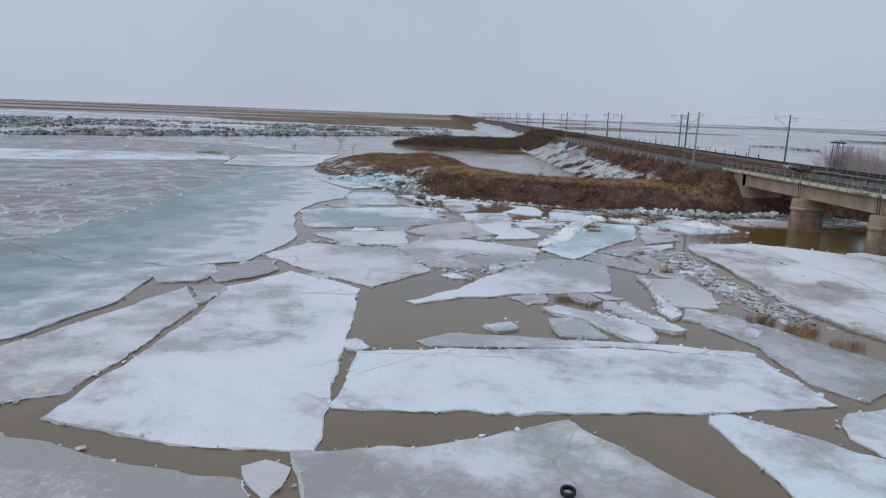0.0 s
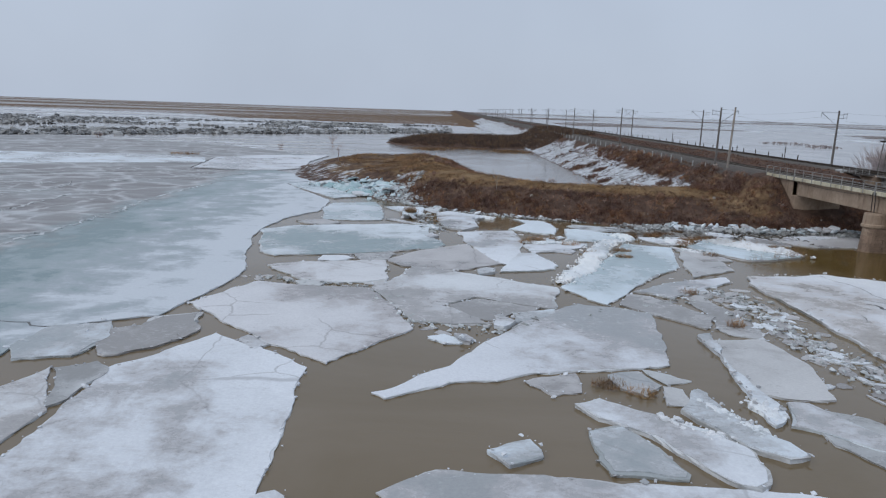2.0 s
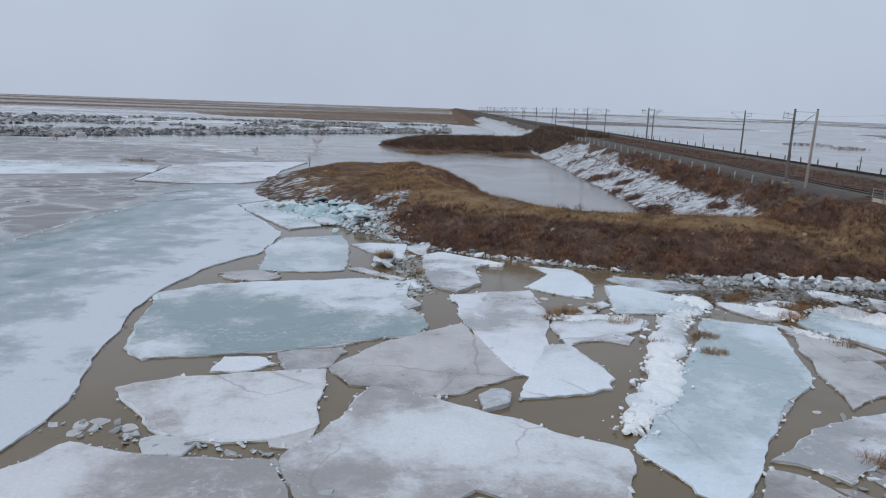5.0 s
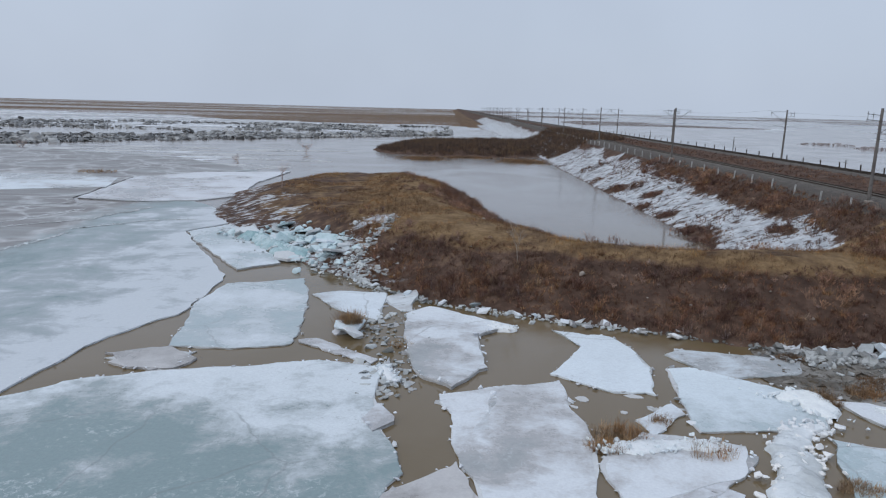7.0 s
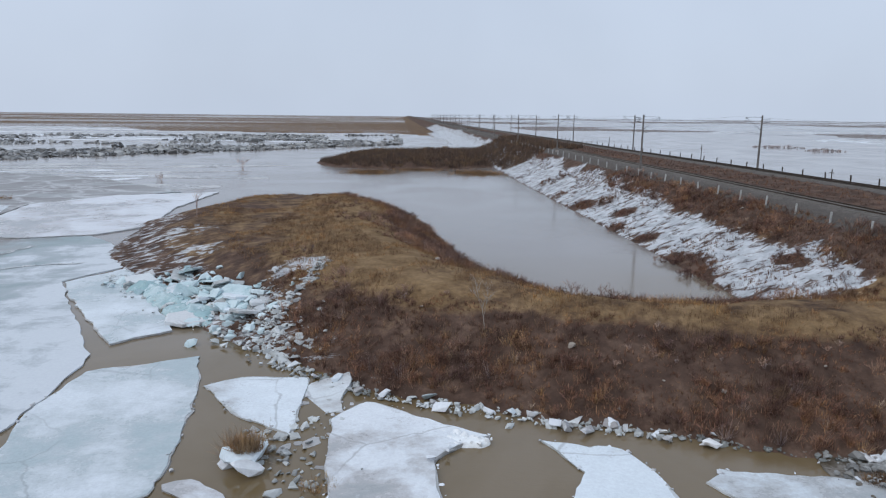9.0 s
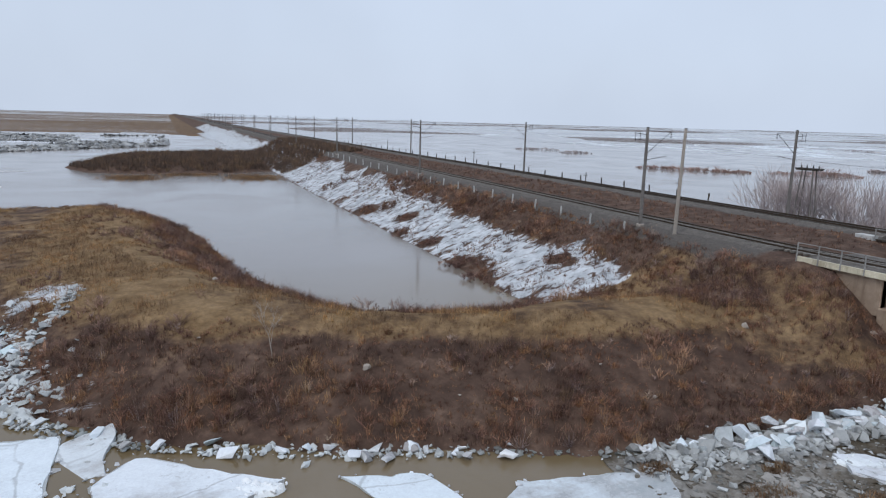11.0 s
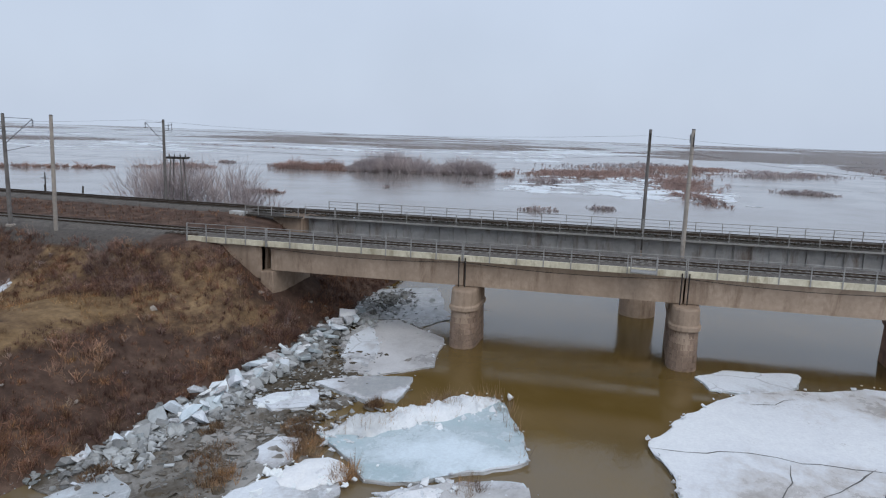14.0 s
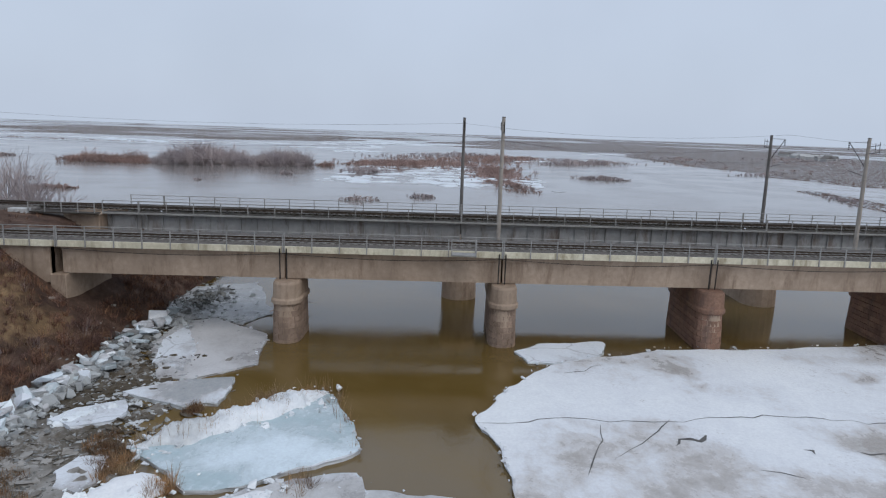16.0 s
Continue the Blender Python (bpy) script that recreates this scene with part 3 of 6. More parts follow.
def build_track(at, z, name, sleeper_mat, label, bed=True):
    t = empty(name)
    tagged(t, label, "railway track")
    if bed:
        ribbon("ballast_bed", at, Y_LONG[Y_LONG > 120], [(-2.6, z - 0.55), (-1.75, z - 0.2), (1.75, z - 0.2), (2.6, z - 0.55)], BALLAST, t)
    for s in (-0.76, 0.76):
        ribbon("rail", at, Y_LONG, [(s - 0.07, z - 0.17), (s - 0.02, z - 0.14), (s - 0.036, z), (s + 0.036, z), (s + 0.02, z - 0.14), (s + 0.07, z - 0.17)], RAILSTEEL, t)
    bm = bmesh.new()
    box(bm, (0, 0, 0), (2.7, 0.26, 0.18), bevel=0.02)
    first = part("sleeper", bm, sleeper_mat, t)
    ys = [44 + 0.6 * i for i in range(int((400 - 44) / 0.6))]
    first.location = at(ys[100], 0, z - 0.24)
    for y in ys[101:390]:
        shared("sleeper", first, t, Matrix.Translation(at(y, 0, z - 0.24)))
    v, f = [], []
    for y in ys[:100] + ys[390:]:
        c, b = at(y, 0, z - 0.24), len(v)
        v += [(c[0] + dx, y + dy, c[2] + dz) for dx in (-1.35, 1.35) for dy in (-0.13, 0.13) for dz in (-0.09, 0.09)]
        f += [tuple(b + i for i in q) for q in ((0, 1, 3, 2), (4, 6, 7, 5), (0, 4, 5, 1), (2, 3, 7, 6), (1, 5, 7, 3))]
    tagged(mesh_ob("far_sleepers", v, f, sleeper_mat, t), kind="stuff")
    return t


def build_railing(parent, at, y0, y1, off, z, step=2.05, hgt=1.1, drop=0.0):
    r = empty("railing")
    r.parent = parent
    n = max(1, round((y1 - y0) / step))
    bm = bmesh.new()
    box(bm, (0, 0, (hgt - drop) / 2), (0.075, 0.075, hgt + drop))
    first = part("railing_post", bm, RAILING, r)
    for i in range(n + 1):
        m = Matrix.Translation(at(y0 + 0.04 + (y1 - y0 - 0.08) * i / n, off, z))
        if i == 0:
            first.matrix_basis = m
        else:
            shared("railing_post", first, r, m)
    for hz, rad in ((hgt, 0.03), (hgt * 0.68, 0.019), (hgt * 0.36, 0.019)):
        part("railing_bar", tube(bmesh.new(), at(y0, off, z + hz), at(y1, off, z + hz), rad, n=6), RAILING, r)
    return r


def near_bridge():
    b = empty("railway_bridge")
    tagged(b, "single-track concrete girder railway bridge with steel railings", "bridge")
    joints = [117.2, 100.6, 84.1, 67.7, 51.3, 34.9, 18.5, 2.1, -14.3]
    spans = [(124.6, 117.2)] + list(zip(joints, joints[1:]))
    for i, (a, c) in enumerate(spans):
        a, c = a - 0.02, c + 0.02
        n = max(1, round((a - c) / 4.1))
        for q in range(n):
            c1, a1 = c + (a - c) * q / n + 0.012, c + (a - c) * (q + 1) / n - 0.012
            ribbon("deck_slab", along, [c1, a1], [(-3.2, 6.75), (-3.55, 6.8), (-3.55, 7.25), (-3.3, 7.25), (-3.3, 7.02), (3.3, 7.02), (3.55, 7.0), (3.55, 6.8), (3.2, 6.75)], FASCIA, b, "pale limewashed deck edge")
        if i:
            for s in (-1, 1):
                o = 2.2 * s
                ribbon("girder", along, [c + 0.05, a - 0.05], [(o - 0.75, 4.72), (o - 0.75, 6.3), (o - 0.95, 6.75), (o + 0.95, 6.75), (o + 0.75, 6.3), (o + 0.75, 4.72)], CONCRETE, b, "grey-brown concrete girder")
        ribbon("ballast", along, [c, a], [(-3.28, 6.95), (-3.28, 7.05), (-1.9, 7.1), (1.9, 7.1), (3.57, 7.04), (3.57, 6.95)], BALLAST, b)
        build_railing(b, along, c, a, -3.6, 7.25, drop=0.46)
    # refuge platform by the second pier
    for y0 in (87.1,):
        bm = bmesh.new()
        box(bm, along(y0, -4.1, 7.1), (1.1, 1.9, 0.12), bevel=0.02)
        part("refuge_platform", bm, RAILING, b)
        build_railing(b, along, y0 - 0.95, y0 + 0.95, -4.6, 7.16, 1.9)
    for y in joints[1:5]:
        for dy in (-0.22, 0.28):
            part("drain_pipe", tube(bmesh.new(), along(y + dy, -3.62, 7.1), along(y + dy, -3.5, 4.75), 0.05, n=8), DARK, b, "dark iron drain pipe")
    # sagging cable under the deck edge
    for y0, y1 in zip(joints[:5], joints[1:6]):
        pts = [along(y0 + (y1 - y0) * k / 10, -3.62, 6.72 - 0.3 * math.sin(math.pi * k / 10)) for k in range(11)]
        strand("cable", pts, 0.025, DARK, b, 5)
    a = empty("bridge_abutment")
    tagged(a, "concrete abutment block set into the brown embankment", "abutment")
    bm = bmesh.new()
    box(bm, along(118.9, 0, 5.35), (6.3, 2.0, 2.75), bevel=0.05)
    part("back_wall", bm, CONCRETE, a)
    bm = bmesh.new()
    box(bm, along(117.35, 0, 3.2), (6.7, 1.2, 2.9), bevel=0.06)
    part("bearing_shelf", bm, CONCRETE, a)
    for s in (-1, 1):
        v = [along(y, s * o, z) for o in (2.6, 3.05) for y, z in ((117.9, 6.74), (124.4, 6.74), (124.4, 6.2), (117.9, 3.9))]
        mesh_ob("wing_wall", v, [(0, 1, 2, 3), (7, 6, 5, 4), (0, 4, 5, 1), (1, 5, 6, 2), (2, 6, 7, 3), (3, 7, 4, 0)], CONCRETE, a)
    return b


def stadium(hx, r, n=10):
    """Plan of a pier: straight sides with round noses, lengthwise in x."""
    pts = [(hx + r * math.cos(t), r * math.sin(t)) for t in np.linspace(-math.pi / 2, math.pi / 2, n)]
    return pts + [(-x, -y) for x, y in pts]


def lathe_pier(bm, rings):
    """rings: (z, half length, radius)."""
    loops = [[bm.verts.new((x, y, z)) for x, y in stadium(hx, r)] for z, hx, r in rings]
    for a, b in zip(loops, loops[1:]):
        for i in range(len(a)):
            bm.faces.new((a[i], a[(i + 1) % len(a)], b[(i + 1) % len(a)], b[i]))
    bm.faces.new(loops[0][::-1])
    bm.faces.new(loops[-1])
    return bm


def stone_pier(y, half=3.2, height_z=4.66, stone=None, top=None):
    p = empty("bridge_pier", Matrix.Translation((float(track_x(y)) - 3.5 + half, y, 0)))
    tagged(p, "round-nosed bridge pier of red granite blocks under a concrete collar", "bridge pier", "near bridge piers")
    part("core", lathe_pier(bmesh.new(), [(-2, half + 0.1, 1.0), (3.0, half, 0.9), (3.4, half, 0.9)]), CONCRETE, p)
    part("collar", lathe_pier(bmesh.new(), [(2.95, half, 1.06), (3.05, half, 1.14), (3.3, half, 1.14), (3.42, half, 1.02), (3.9, half, 1.0), (4.5, half, 0.98), (height_z, half, 0.9)]), top or CONCRETE, p, "dark stained stone collar" if top else "grey concrete collar")
    # courses of granite blocks
    z = -0.62
    row = 0
    rng = random.Random(int(y))
    while z < 2.9:
        hh = 0.44
        ring = stadium(half + 0.04 - 0.02 * row, 1.04 - 0.01 * row, 9)
        seg = [(Vector(a), Vector(b)) for a, b in zip(ring, ring[1:] + ring[:1])]
        per = []
        for a, b in seg:
            k = max(1, round((b - a).length / 0.95))
            per += [(a.lerp(b, i / k), a.lerp(b, (i + 1) / k)) for i in range(k)]
        pts = [a for a, b in per]
        offs = row % 2
        for i in range(offs, len(pts), 1 if len(pts) < 14 else 2):
            a, m, c = pts[i], pts[(i + 1) % len(pts)], pts[(i + 2) % len(pts)]
            out = 0.02 + 0.03 * rng.random()
            bm = bmesh.new()
            lo, hi = z + 0.012, min(z + hh - 0.012, 2.94)

            def ringpts(s):
                q = []
                for v, t in ((a, 0.03), (m, 0.0), (c, -0.03)):
                    w = v + (c - a).normalized() * t
                    q.append(w + (w - Vector((max(-half, min(half, w.x)), 0))).normalized() * s)
                return q

            inner, outer = ringpts(-0.25), ringpts(out)
            loop = outer + inner[::-1]
            va = [bm.verts.new((v.x, v.y, lo)) for v in loop]
            vb = [bm.verts.new((v.x, v.y, hi)) for v in loop]
            for j in range(6):
                bm.faces.new((va[j], va[(j + 1) % 6], vb[(j + 1) % 6], vb[j]))
            bm.faces.new(vb)
            part("stone_block", bm, stone or GRANITE, p)
        z += hh
        row += 1
    return p


def far_bridge():
    b = empty("railway_bridge")
    tagged(b, "grey riveted steel plate-girder railway bridge with walkways", "bridge")
    ends = [121.4, 118.0, 87.2, 56.8, 26.4, -4.0]
    for a, c in zip(ends, ends[1:]):
        for s in (-2.1, 2.1):
            o = s
            ribbon("girder", far_at, [c + 0.1, a - 0.1], [(o - 0.25, 5.3), (o - 0.25, 5.36), (o - 0.04, 5.36), (o - 0.04, 7.3), (o - 0.25, 7.3), (o - 0.25, 7.36), (o + 0.25, 7.36), (o + 0.25, 7.3), (o + 0.04, 7.3), (o + 0.04, 5.36), (o + 0.25, 5.36), (o + 0.25, 5.3)], STEEL, b, "grey plate girder")
        n = int((a - c) / 1.45)
        bm = bmesh.new()
        box(bm, (0, 0, 0), (0.2, 0.05, 1.92))
        first = part("stiffener", bm, STEEL, b)
        for i in range(n):
            m = Matrix.Translation(far_at(c + 0.5 + (a - c - 1) * i / max(1, n - 1), -2.245, 6.33))
            if i == 0:
                first.matrix_basis = m
            else:
                shared("stiffener", first, b, m)
        for s in (-2.3, 2.3):
            ribbon("walkway", far_at, [c, a], [(s - 0.55, 7.42), (s - 0.55, 7.5), (s + 0.55, 7.5), (s + 0.55, 7.42)], TIMBER, b, "dark timber walkway")
        ribbon("edge_angle", far_at, [c + 0.02, a - 0.02], [(-2.92, 7.34), (-2.92, 7.52), (-2.86, 7.52), (-2.86, 7.34)], RAILING, b, "pale steel edge angle")
        bm = bmesh.new()
        tube(bm, (0, 0, 0), (0.62, 0, -0.75), 0.035, n=5)
        first = part("walkway_bracket", bm, STEEL, b)
        for i in range(max(2, n // 2)):
            m = Matrix.Translation(far_at(c + 0.6 + (a - c - 1.2) * i / max(1, n // 2 - 1), -2.84, 7.4))
            if i == 0:
                first.matrix_basis = m
            else:
                shared("walkway_bracket", first, b, m)
        build_railing(b, far_at, c, a, -2.85, 7.5, 2.6)
        build_railing(b, far_at, c, a, 2.85, 7.5, 2.6)
        for s in (-0.35, 0.35):
            ribbon("guard_timber", far_at, [c, a], [(s - 0.12, 7.62), (s - 0.12, 7.78), (s + 0.12, 7.78), (s + 0.12, 7.62)], TIMBER, b)
    for y in ends[1:-1]:
        p = empty("bridge_pier", Matrix.Translation(far_at(y, 0, 0)))
        tagged(p, "broad round concrete pier of the steel bridge in brown water", "bridge pier", "far bridge piers")
        part("shaft", lathe_pier(bmesh.new(), [(-2, 2.6, 1.75), (4.2, 2.5, 1.6)]), CONCRETE, p)
        part("cap", lathe_pier(bmesh.new(), [(4.2, 2.7, 1.8), (4.9, 2.7, 1.8), (5.0, 2.6, 1.7), (5.3, 2.2, 1.2)]), CONCRETE, p)
    bm = bmesh.new()
    box(bm, far_at(123.2, 0, 5.2), (6.4, 3.4, 4.2), bevel=0.05)
    tagged(part("bridge_abutment", bm, CONCRETE), "weathered concrete end block of the steel bridge", "abutment")
    # small timber platform at the bridge end
    bm = bmesh.new()
    box(bm, far_at(128.6, -3.6, 7.5), (0.9, 1.7, 0.5), bevel=0.04)
    tagged(part("concrete_block", bm, POST), "pale concrete block at the end of the steel bridge", "concrete block")
    bm = bmesh.new()
    box(bm, far_at(124.5, -3.5, 7.45), (1.1, 6.2, 0.12))
    pl = tagged(part("side_platform", bm, TIMBER), "dark planked platform beside the track", "platform")
    build_railing(pl, far_at, 121.5, 127.6, -4.0, 7.5, 1.5, 0.95)
    return b


build_track(along, RAIL_Z, "railway_track", SLEEPER, "rusty rails on grey concrete sleepers and ballast")
build_track(far_at, 7.9, "railway_track", TIMBER, "rusty rails on dark tarred sleepers")
near_bridge()
far_bridge()
for y in (100.4, 83.9, 67.7, 51.3, 34.9, 18.5):
    stone_pier(y, 1.4 if y > 100 else 3.3, stone=TANSTONE if y > 80 else None, top=GRANITE if y < 80 else None)


# ---- catenary ----
def mast(at, y, off, zb, top, side, light=False, bracket=True, lean=0.0):
    """side: +1 reaches to larger x."""
    x, yy, _ = at(y, off, 0)
    t = empty("catenary_mast", Matrix.Translation((x, yy, zb)))
    tagged(t, "tall tapered concrete catenary mast beside the railway" if bracket else "bare pale concrete mast with square foot", "mast", "catenary masts")
    hh = top - zb
    bm = bmesh.new()
    tube(bm, (0, 0, -0.6), (lean, 0, hh), 0.2, 0.145, 12)
    part("shaft", bm, POLE_LIGHT if light else POLE, t)
    part("cap", tube(bmesh.new(), (lean, 0, hh), (lean, 0, hh + 0.06), 0.16, 0.12, 10), DARK, t)
    bm = bmesh.new()
    box(bm, (0, 0, 0.05), (0.62, 0.62, 0.5), bevel=0.06)
    part("foot", bm, POLE_LIGHT, t)
    if bracket:
        s = side
        part("bracket_arm", tube(bmesh.new(), (0.14 * s, 0, hh - 2.6), (3.1 * s, 0, hh - 0.35), 0.035, n=6), DARK, t)
        part("tie_rod", tube(bmesh.new(), (0.14 * s, 0, hh - 0.3), (3.1 * s, 0, hh - 0.35), 0.02, n=6), DARK, t)
        part("steady_arm", tube(bmesh.new(), (0.14 * s, 0, hh - 3.3), (2.7 * s, 0, hh - 2.9), 0.025, n=6), DARK, t)
        for k in range(4):
            part("insulator", tube(bmesh.new(), (3.1 * s, 0, hh - 0.45 - 0.16 * k), (3.1 * s, 0, hh - 0.55 - 0.16 * k), 0.09, 0.04, 8), DARK, t)
        bm = bmesh.new()
        for q in (0.5, 1.1):
            tube(bm, (-0.1 * s, 0, hh - 0.7 - q * 0.0 - (q - 0.5)), (-1.6 * s, 0, hh - 0.55 - (q - 0.5)), 0.03, n=6)
        tube(bm, (-1.5 * s, 0, hh - 0.3), (-1.5 * s, 0, hh - 1.4), 0.025, n=6)
        tube(bm, (-0.9 * s, 0, hh - 0.4), (-0.9 * s, 0, hh - 1.3), 0.025, n=6)
        part("feeder_arm", bm, DARK, t)
    return t


near_ys = [143.6, 209.0] + [209 + 66 * k for k in range(1, 14)]
for y in near_ys:
    mast(along, y, -3.4, 6.7, 17.0, 1)
far_ys = [143.2, 205.2, 270, 334] + [334 + 66 * k for k in range(1, 13)]
for y in far_ys:
    mast(far_at, y, 3.4, 6.8, 17.1, -1)
mast(along, 138.4, -3.4, 6.0, 17.0, 1, light=True, bracket=False, lean=0.25)
for y in (84.0, 51.85, 20.5):
    mast(along, y, 4.4, 5.0, 17.5 if y > 80 else 16.8, 1, light=True, lean=0.1)
for y in (87.2, 54.2):
    mast(far_at, y, 3.9, 5.0, 17.6 if y > 80 else 16.9, -1)


def wires(at, ys, off, tops):
    v = empty("overhead_wire")
    tagged(v, "thin dark contact and messenger wires over the track", "overhead wire")
    for z, sag in tops:
        pts = []
        for a, c in zip(ys, ys[1:]):
            pts += [at(a + (c - a) * k / 6, off, z - sag * 4 * (k / 6) * (1 - k / 6)) for k in range(6)]
        strand("wire", pts + [at(ys[-1], off, z)], 0.011 if z > 15 else 0.006, DARK, v)


wires(along, [-12, 20.5, 51.85, 84.0] + near_ys[:6], 0, ((13.4, 0.05), (15.6, 1.2)))
wires(far_at, [-12, 21, 54.2, 87.2] + far_ys[:6], 0, ((13.9, 0.05), (15.9, 1.2), (17.0, 0.8)))


def marker_post(x, y, z, mat, h, lean, label, group):
    bm = bmesh.new()
    box(bm, (0, 0, h / 2 - 0.2), (0.17, 0.17, h + 0.4), bevel=0.02)
    o = part("marker_post", bm, mat)
    o.matrix_basis = pose(x, y, z, lean, lean * 0.6, 0)
    return tagged(o, label, "post", group)


rng = random.Random(5)
for i in range(40):
    y = 144.3 + 6.15 * i
    x = float(track_x(y)) - 4.9
    marker_post(x, y, float(height(np.array([x]), np.array([y]))[0]), POST, 1.15, rng.uniform(-4, 4), "whitewashed concrete guard post on the gravel shoulder", "white shoulder posts")
for i in range(34):
    y = 156.5 + 6.0 * i
    x = float(track_x(y) + gap_x(y)) + 4.2
    marker_post(x, y, float(height(np.array([x]), np.array([y]))[0]), TIMBER, 1.25, rng.uniform(-4, 4), "dark stub post along the far track", "dark shoulder posts")
for y, h in ((186.5, 2.6), (163.5, 3.6), (232, 4.5), (297, 4.0)):
    x = float(track_x(y) + gap_x(y)) + 5.2
    t = empty("signal_post", Matrix.Translation((x, y, 6.2)))
    tagged(t, "thin dark signal post with a crossbar beyond the track", "post")
    part("shaft", tube(bmesh.new(), (0, 0, -0.5), (0, 0, h), 0.09, 0.07, 8), TIMBER, t)
    part("crossbar", tube(bmesh.new(), (-0.05, -0.6, h * 0.8), (-0.05, 0.6, h * 0.8), 0.05, n=6), TIMBER, t)


# ---- floating ice ----

CRACK = mat_plain("open_crack_water", (0.07, 0.068, 0.064), (0.16, 0.155, 0.15), 2.0, 0.4)

RIMS = []


def floe(outline, thick=0.3, z=0.09, material=None, label="flat white ice floe with a ragged broken edge", seed=0, tilt=(0, 0), rough=0.15, step=0.5, group="ice floes", drift=(0, 0), cover=0.0):
    """A slab with a ragged rim, from the corners of its plan."""
    rng = random.Random(seed * 131 + len(outline))
    pts = [Vector(p) for p in outline]
    c = sum(pts, Vector((0, 0))) / len(pts)
    rim = []
    for a, b in zip(pts, pts[1:] + pts[:1]):
        n = max(1, int((b - a).length / step))
        nrm = Vector((b.y - a.y, a.x - b.x)).normalized()
        for i in range(n):
            p = a.lerp(b, i / n)
            k = 0 if i == 0 else rough * 3.2 * float(fbm(p.x, p.y, 2.2, 61 + seed % 5, 3)) + rng.gauss(0, rough * 0.12)
            rim.append(p + nrm * k + (b - a).normalized() * (rng.uniform(-0.2, 0.2) * step if i else 0))
    RIMS.extend((p.x, p.y, z) for p in rim if p.y < 125 and abs(p.x - 12) < 45)
    bm = bmesh.new()
    top = [bm.verts.new((p.x - c.x, p.y - c.y, 0.0)) for p in rim]
    mid = [bm.verts.new(((p.x - c.x) * 1.0 + rng.uniform(-0.06, 0.06), (p.y - c.y) + rng.uniform(-0.06, 0.06), -0.06 - 0.05 * rng.random())) for p in rim]
    low = [bm.verts.new(((p.x - c.x) * 0.995, (p.y - c.y) * 0.995, -thick)) for p in rim]
    face = bm.faces.new(top)
    n = len(rim)
    for a, b in ((top, mid), (mid, low)):
        for i in range(n):
            bm.faces.new((a[(i + 1) % n], a[i], b[i], b[(i + 1) % n]))
    bmesh.ops.recalc_face_normals(bm, faces=bm.faces)
    bmesh.ops.triangulate(bm, faces=[face])
    area = abs(sum(a.x * b.y - b.x * a.y for a, b in zip(pts, pts[1:] + pts[:1]))) / 2
    crusted = 12 < area < 2500 and tilt == (0, 0) and thick > 0.2 and material not in (SLUSH, ICE_GREY)
    o = part("ice_floe", bm, ICE_WET if crusted else material or ICE)
    o["drift"], o["cover"] = (float(drift[0]), float(drift[1]), 0.0), float(cover)
    if crusted:  # dry snow crust, drawn back from the wet rim
        inner = []
        for i, p in enumerate(rim):
            d = max(0.02, 0.05 + 0.5 * float(fbm(p.x, p.y, 2.6, 44, 3)))
            r = Vector((c.x - p.x, c.y - p.y))
            q = p + r.normalized() * min(d, 0.3 * r.length)
            inner.append((q.x - c.x, q.y - c.y))
        bm = bmesh.new()
        up = [bm.verts.new((x, y, 0.03)) for x, y in inner]
        dn = [bm.verts.new((x * 1.004, y * 1.004, -0.01)) for x, y in inner]
        cap = bm.faces.new(up)
        for i in range(n):
            bm.faces.new((up[(i + 1) % n], up[i], dn[i], dn[(i + 1) % n]))
        bmesh.ops.recalc_face_normals(bm, faces=bm.faces)
        bmesh.ops.triangulate(bm, faces=[cap])
        crust = part("snow_crust", bm, material or ICE, o)
        crust["drift"], crust["cover"] = (float(drift[0]), float(drift[1]), 0.0), float(cover)
    o.matrix_basis = pose(c.x, c.y, 0.025 + 0.42 * z + 0.0023 * (seed % 37), tilt[0], tilt[1], 0)
    return tagged(o, label, "ice floe", group)


def lump(seed, flat=1.0):
    """A broken lump: the hull of a few places on a rough box."""
    rng = random.Random(seed)
    bm = bmesh.new()
    for _ in range(13):
        p = Vector((rng.uniform(-1, 1), rng.uniform(-1, 1), rng.uniform(-1, 1)))
        p /= max(abs(p.x), abs(p.y), abs(p.z)) ** 0.7
        bm.verts.new((p.x * 0.5, p.y * 0.5, p.z * 0.5 * flat))
    r = bmesh.ops.convex_hull(bm, input=list(bm.verts))
    bmesh.ops.delete(bm, geom=[g for g in r["geom_interior"] if isinstance(g, bmesh.types.BMVert)], context="VERTS")
    return bm


def lump_data(seed):
    bm = lump(seed)
    bm.verts.index_update()
    out = np.array([v.co[:] for v in bm.verts]), [[v.index for v in f.verts] for f in bm.faces]
    bm.free()
    return out


LUMPS = [lump_data(i) for i in range(14)]


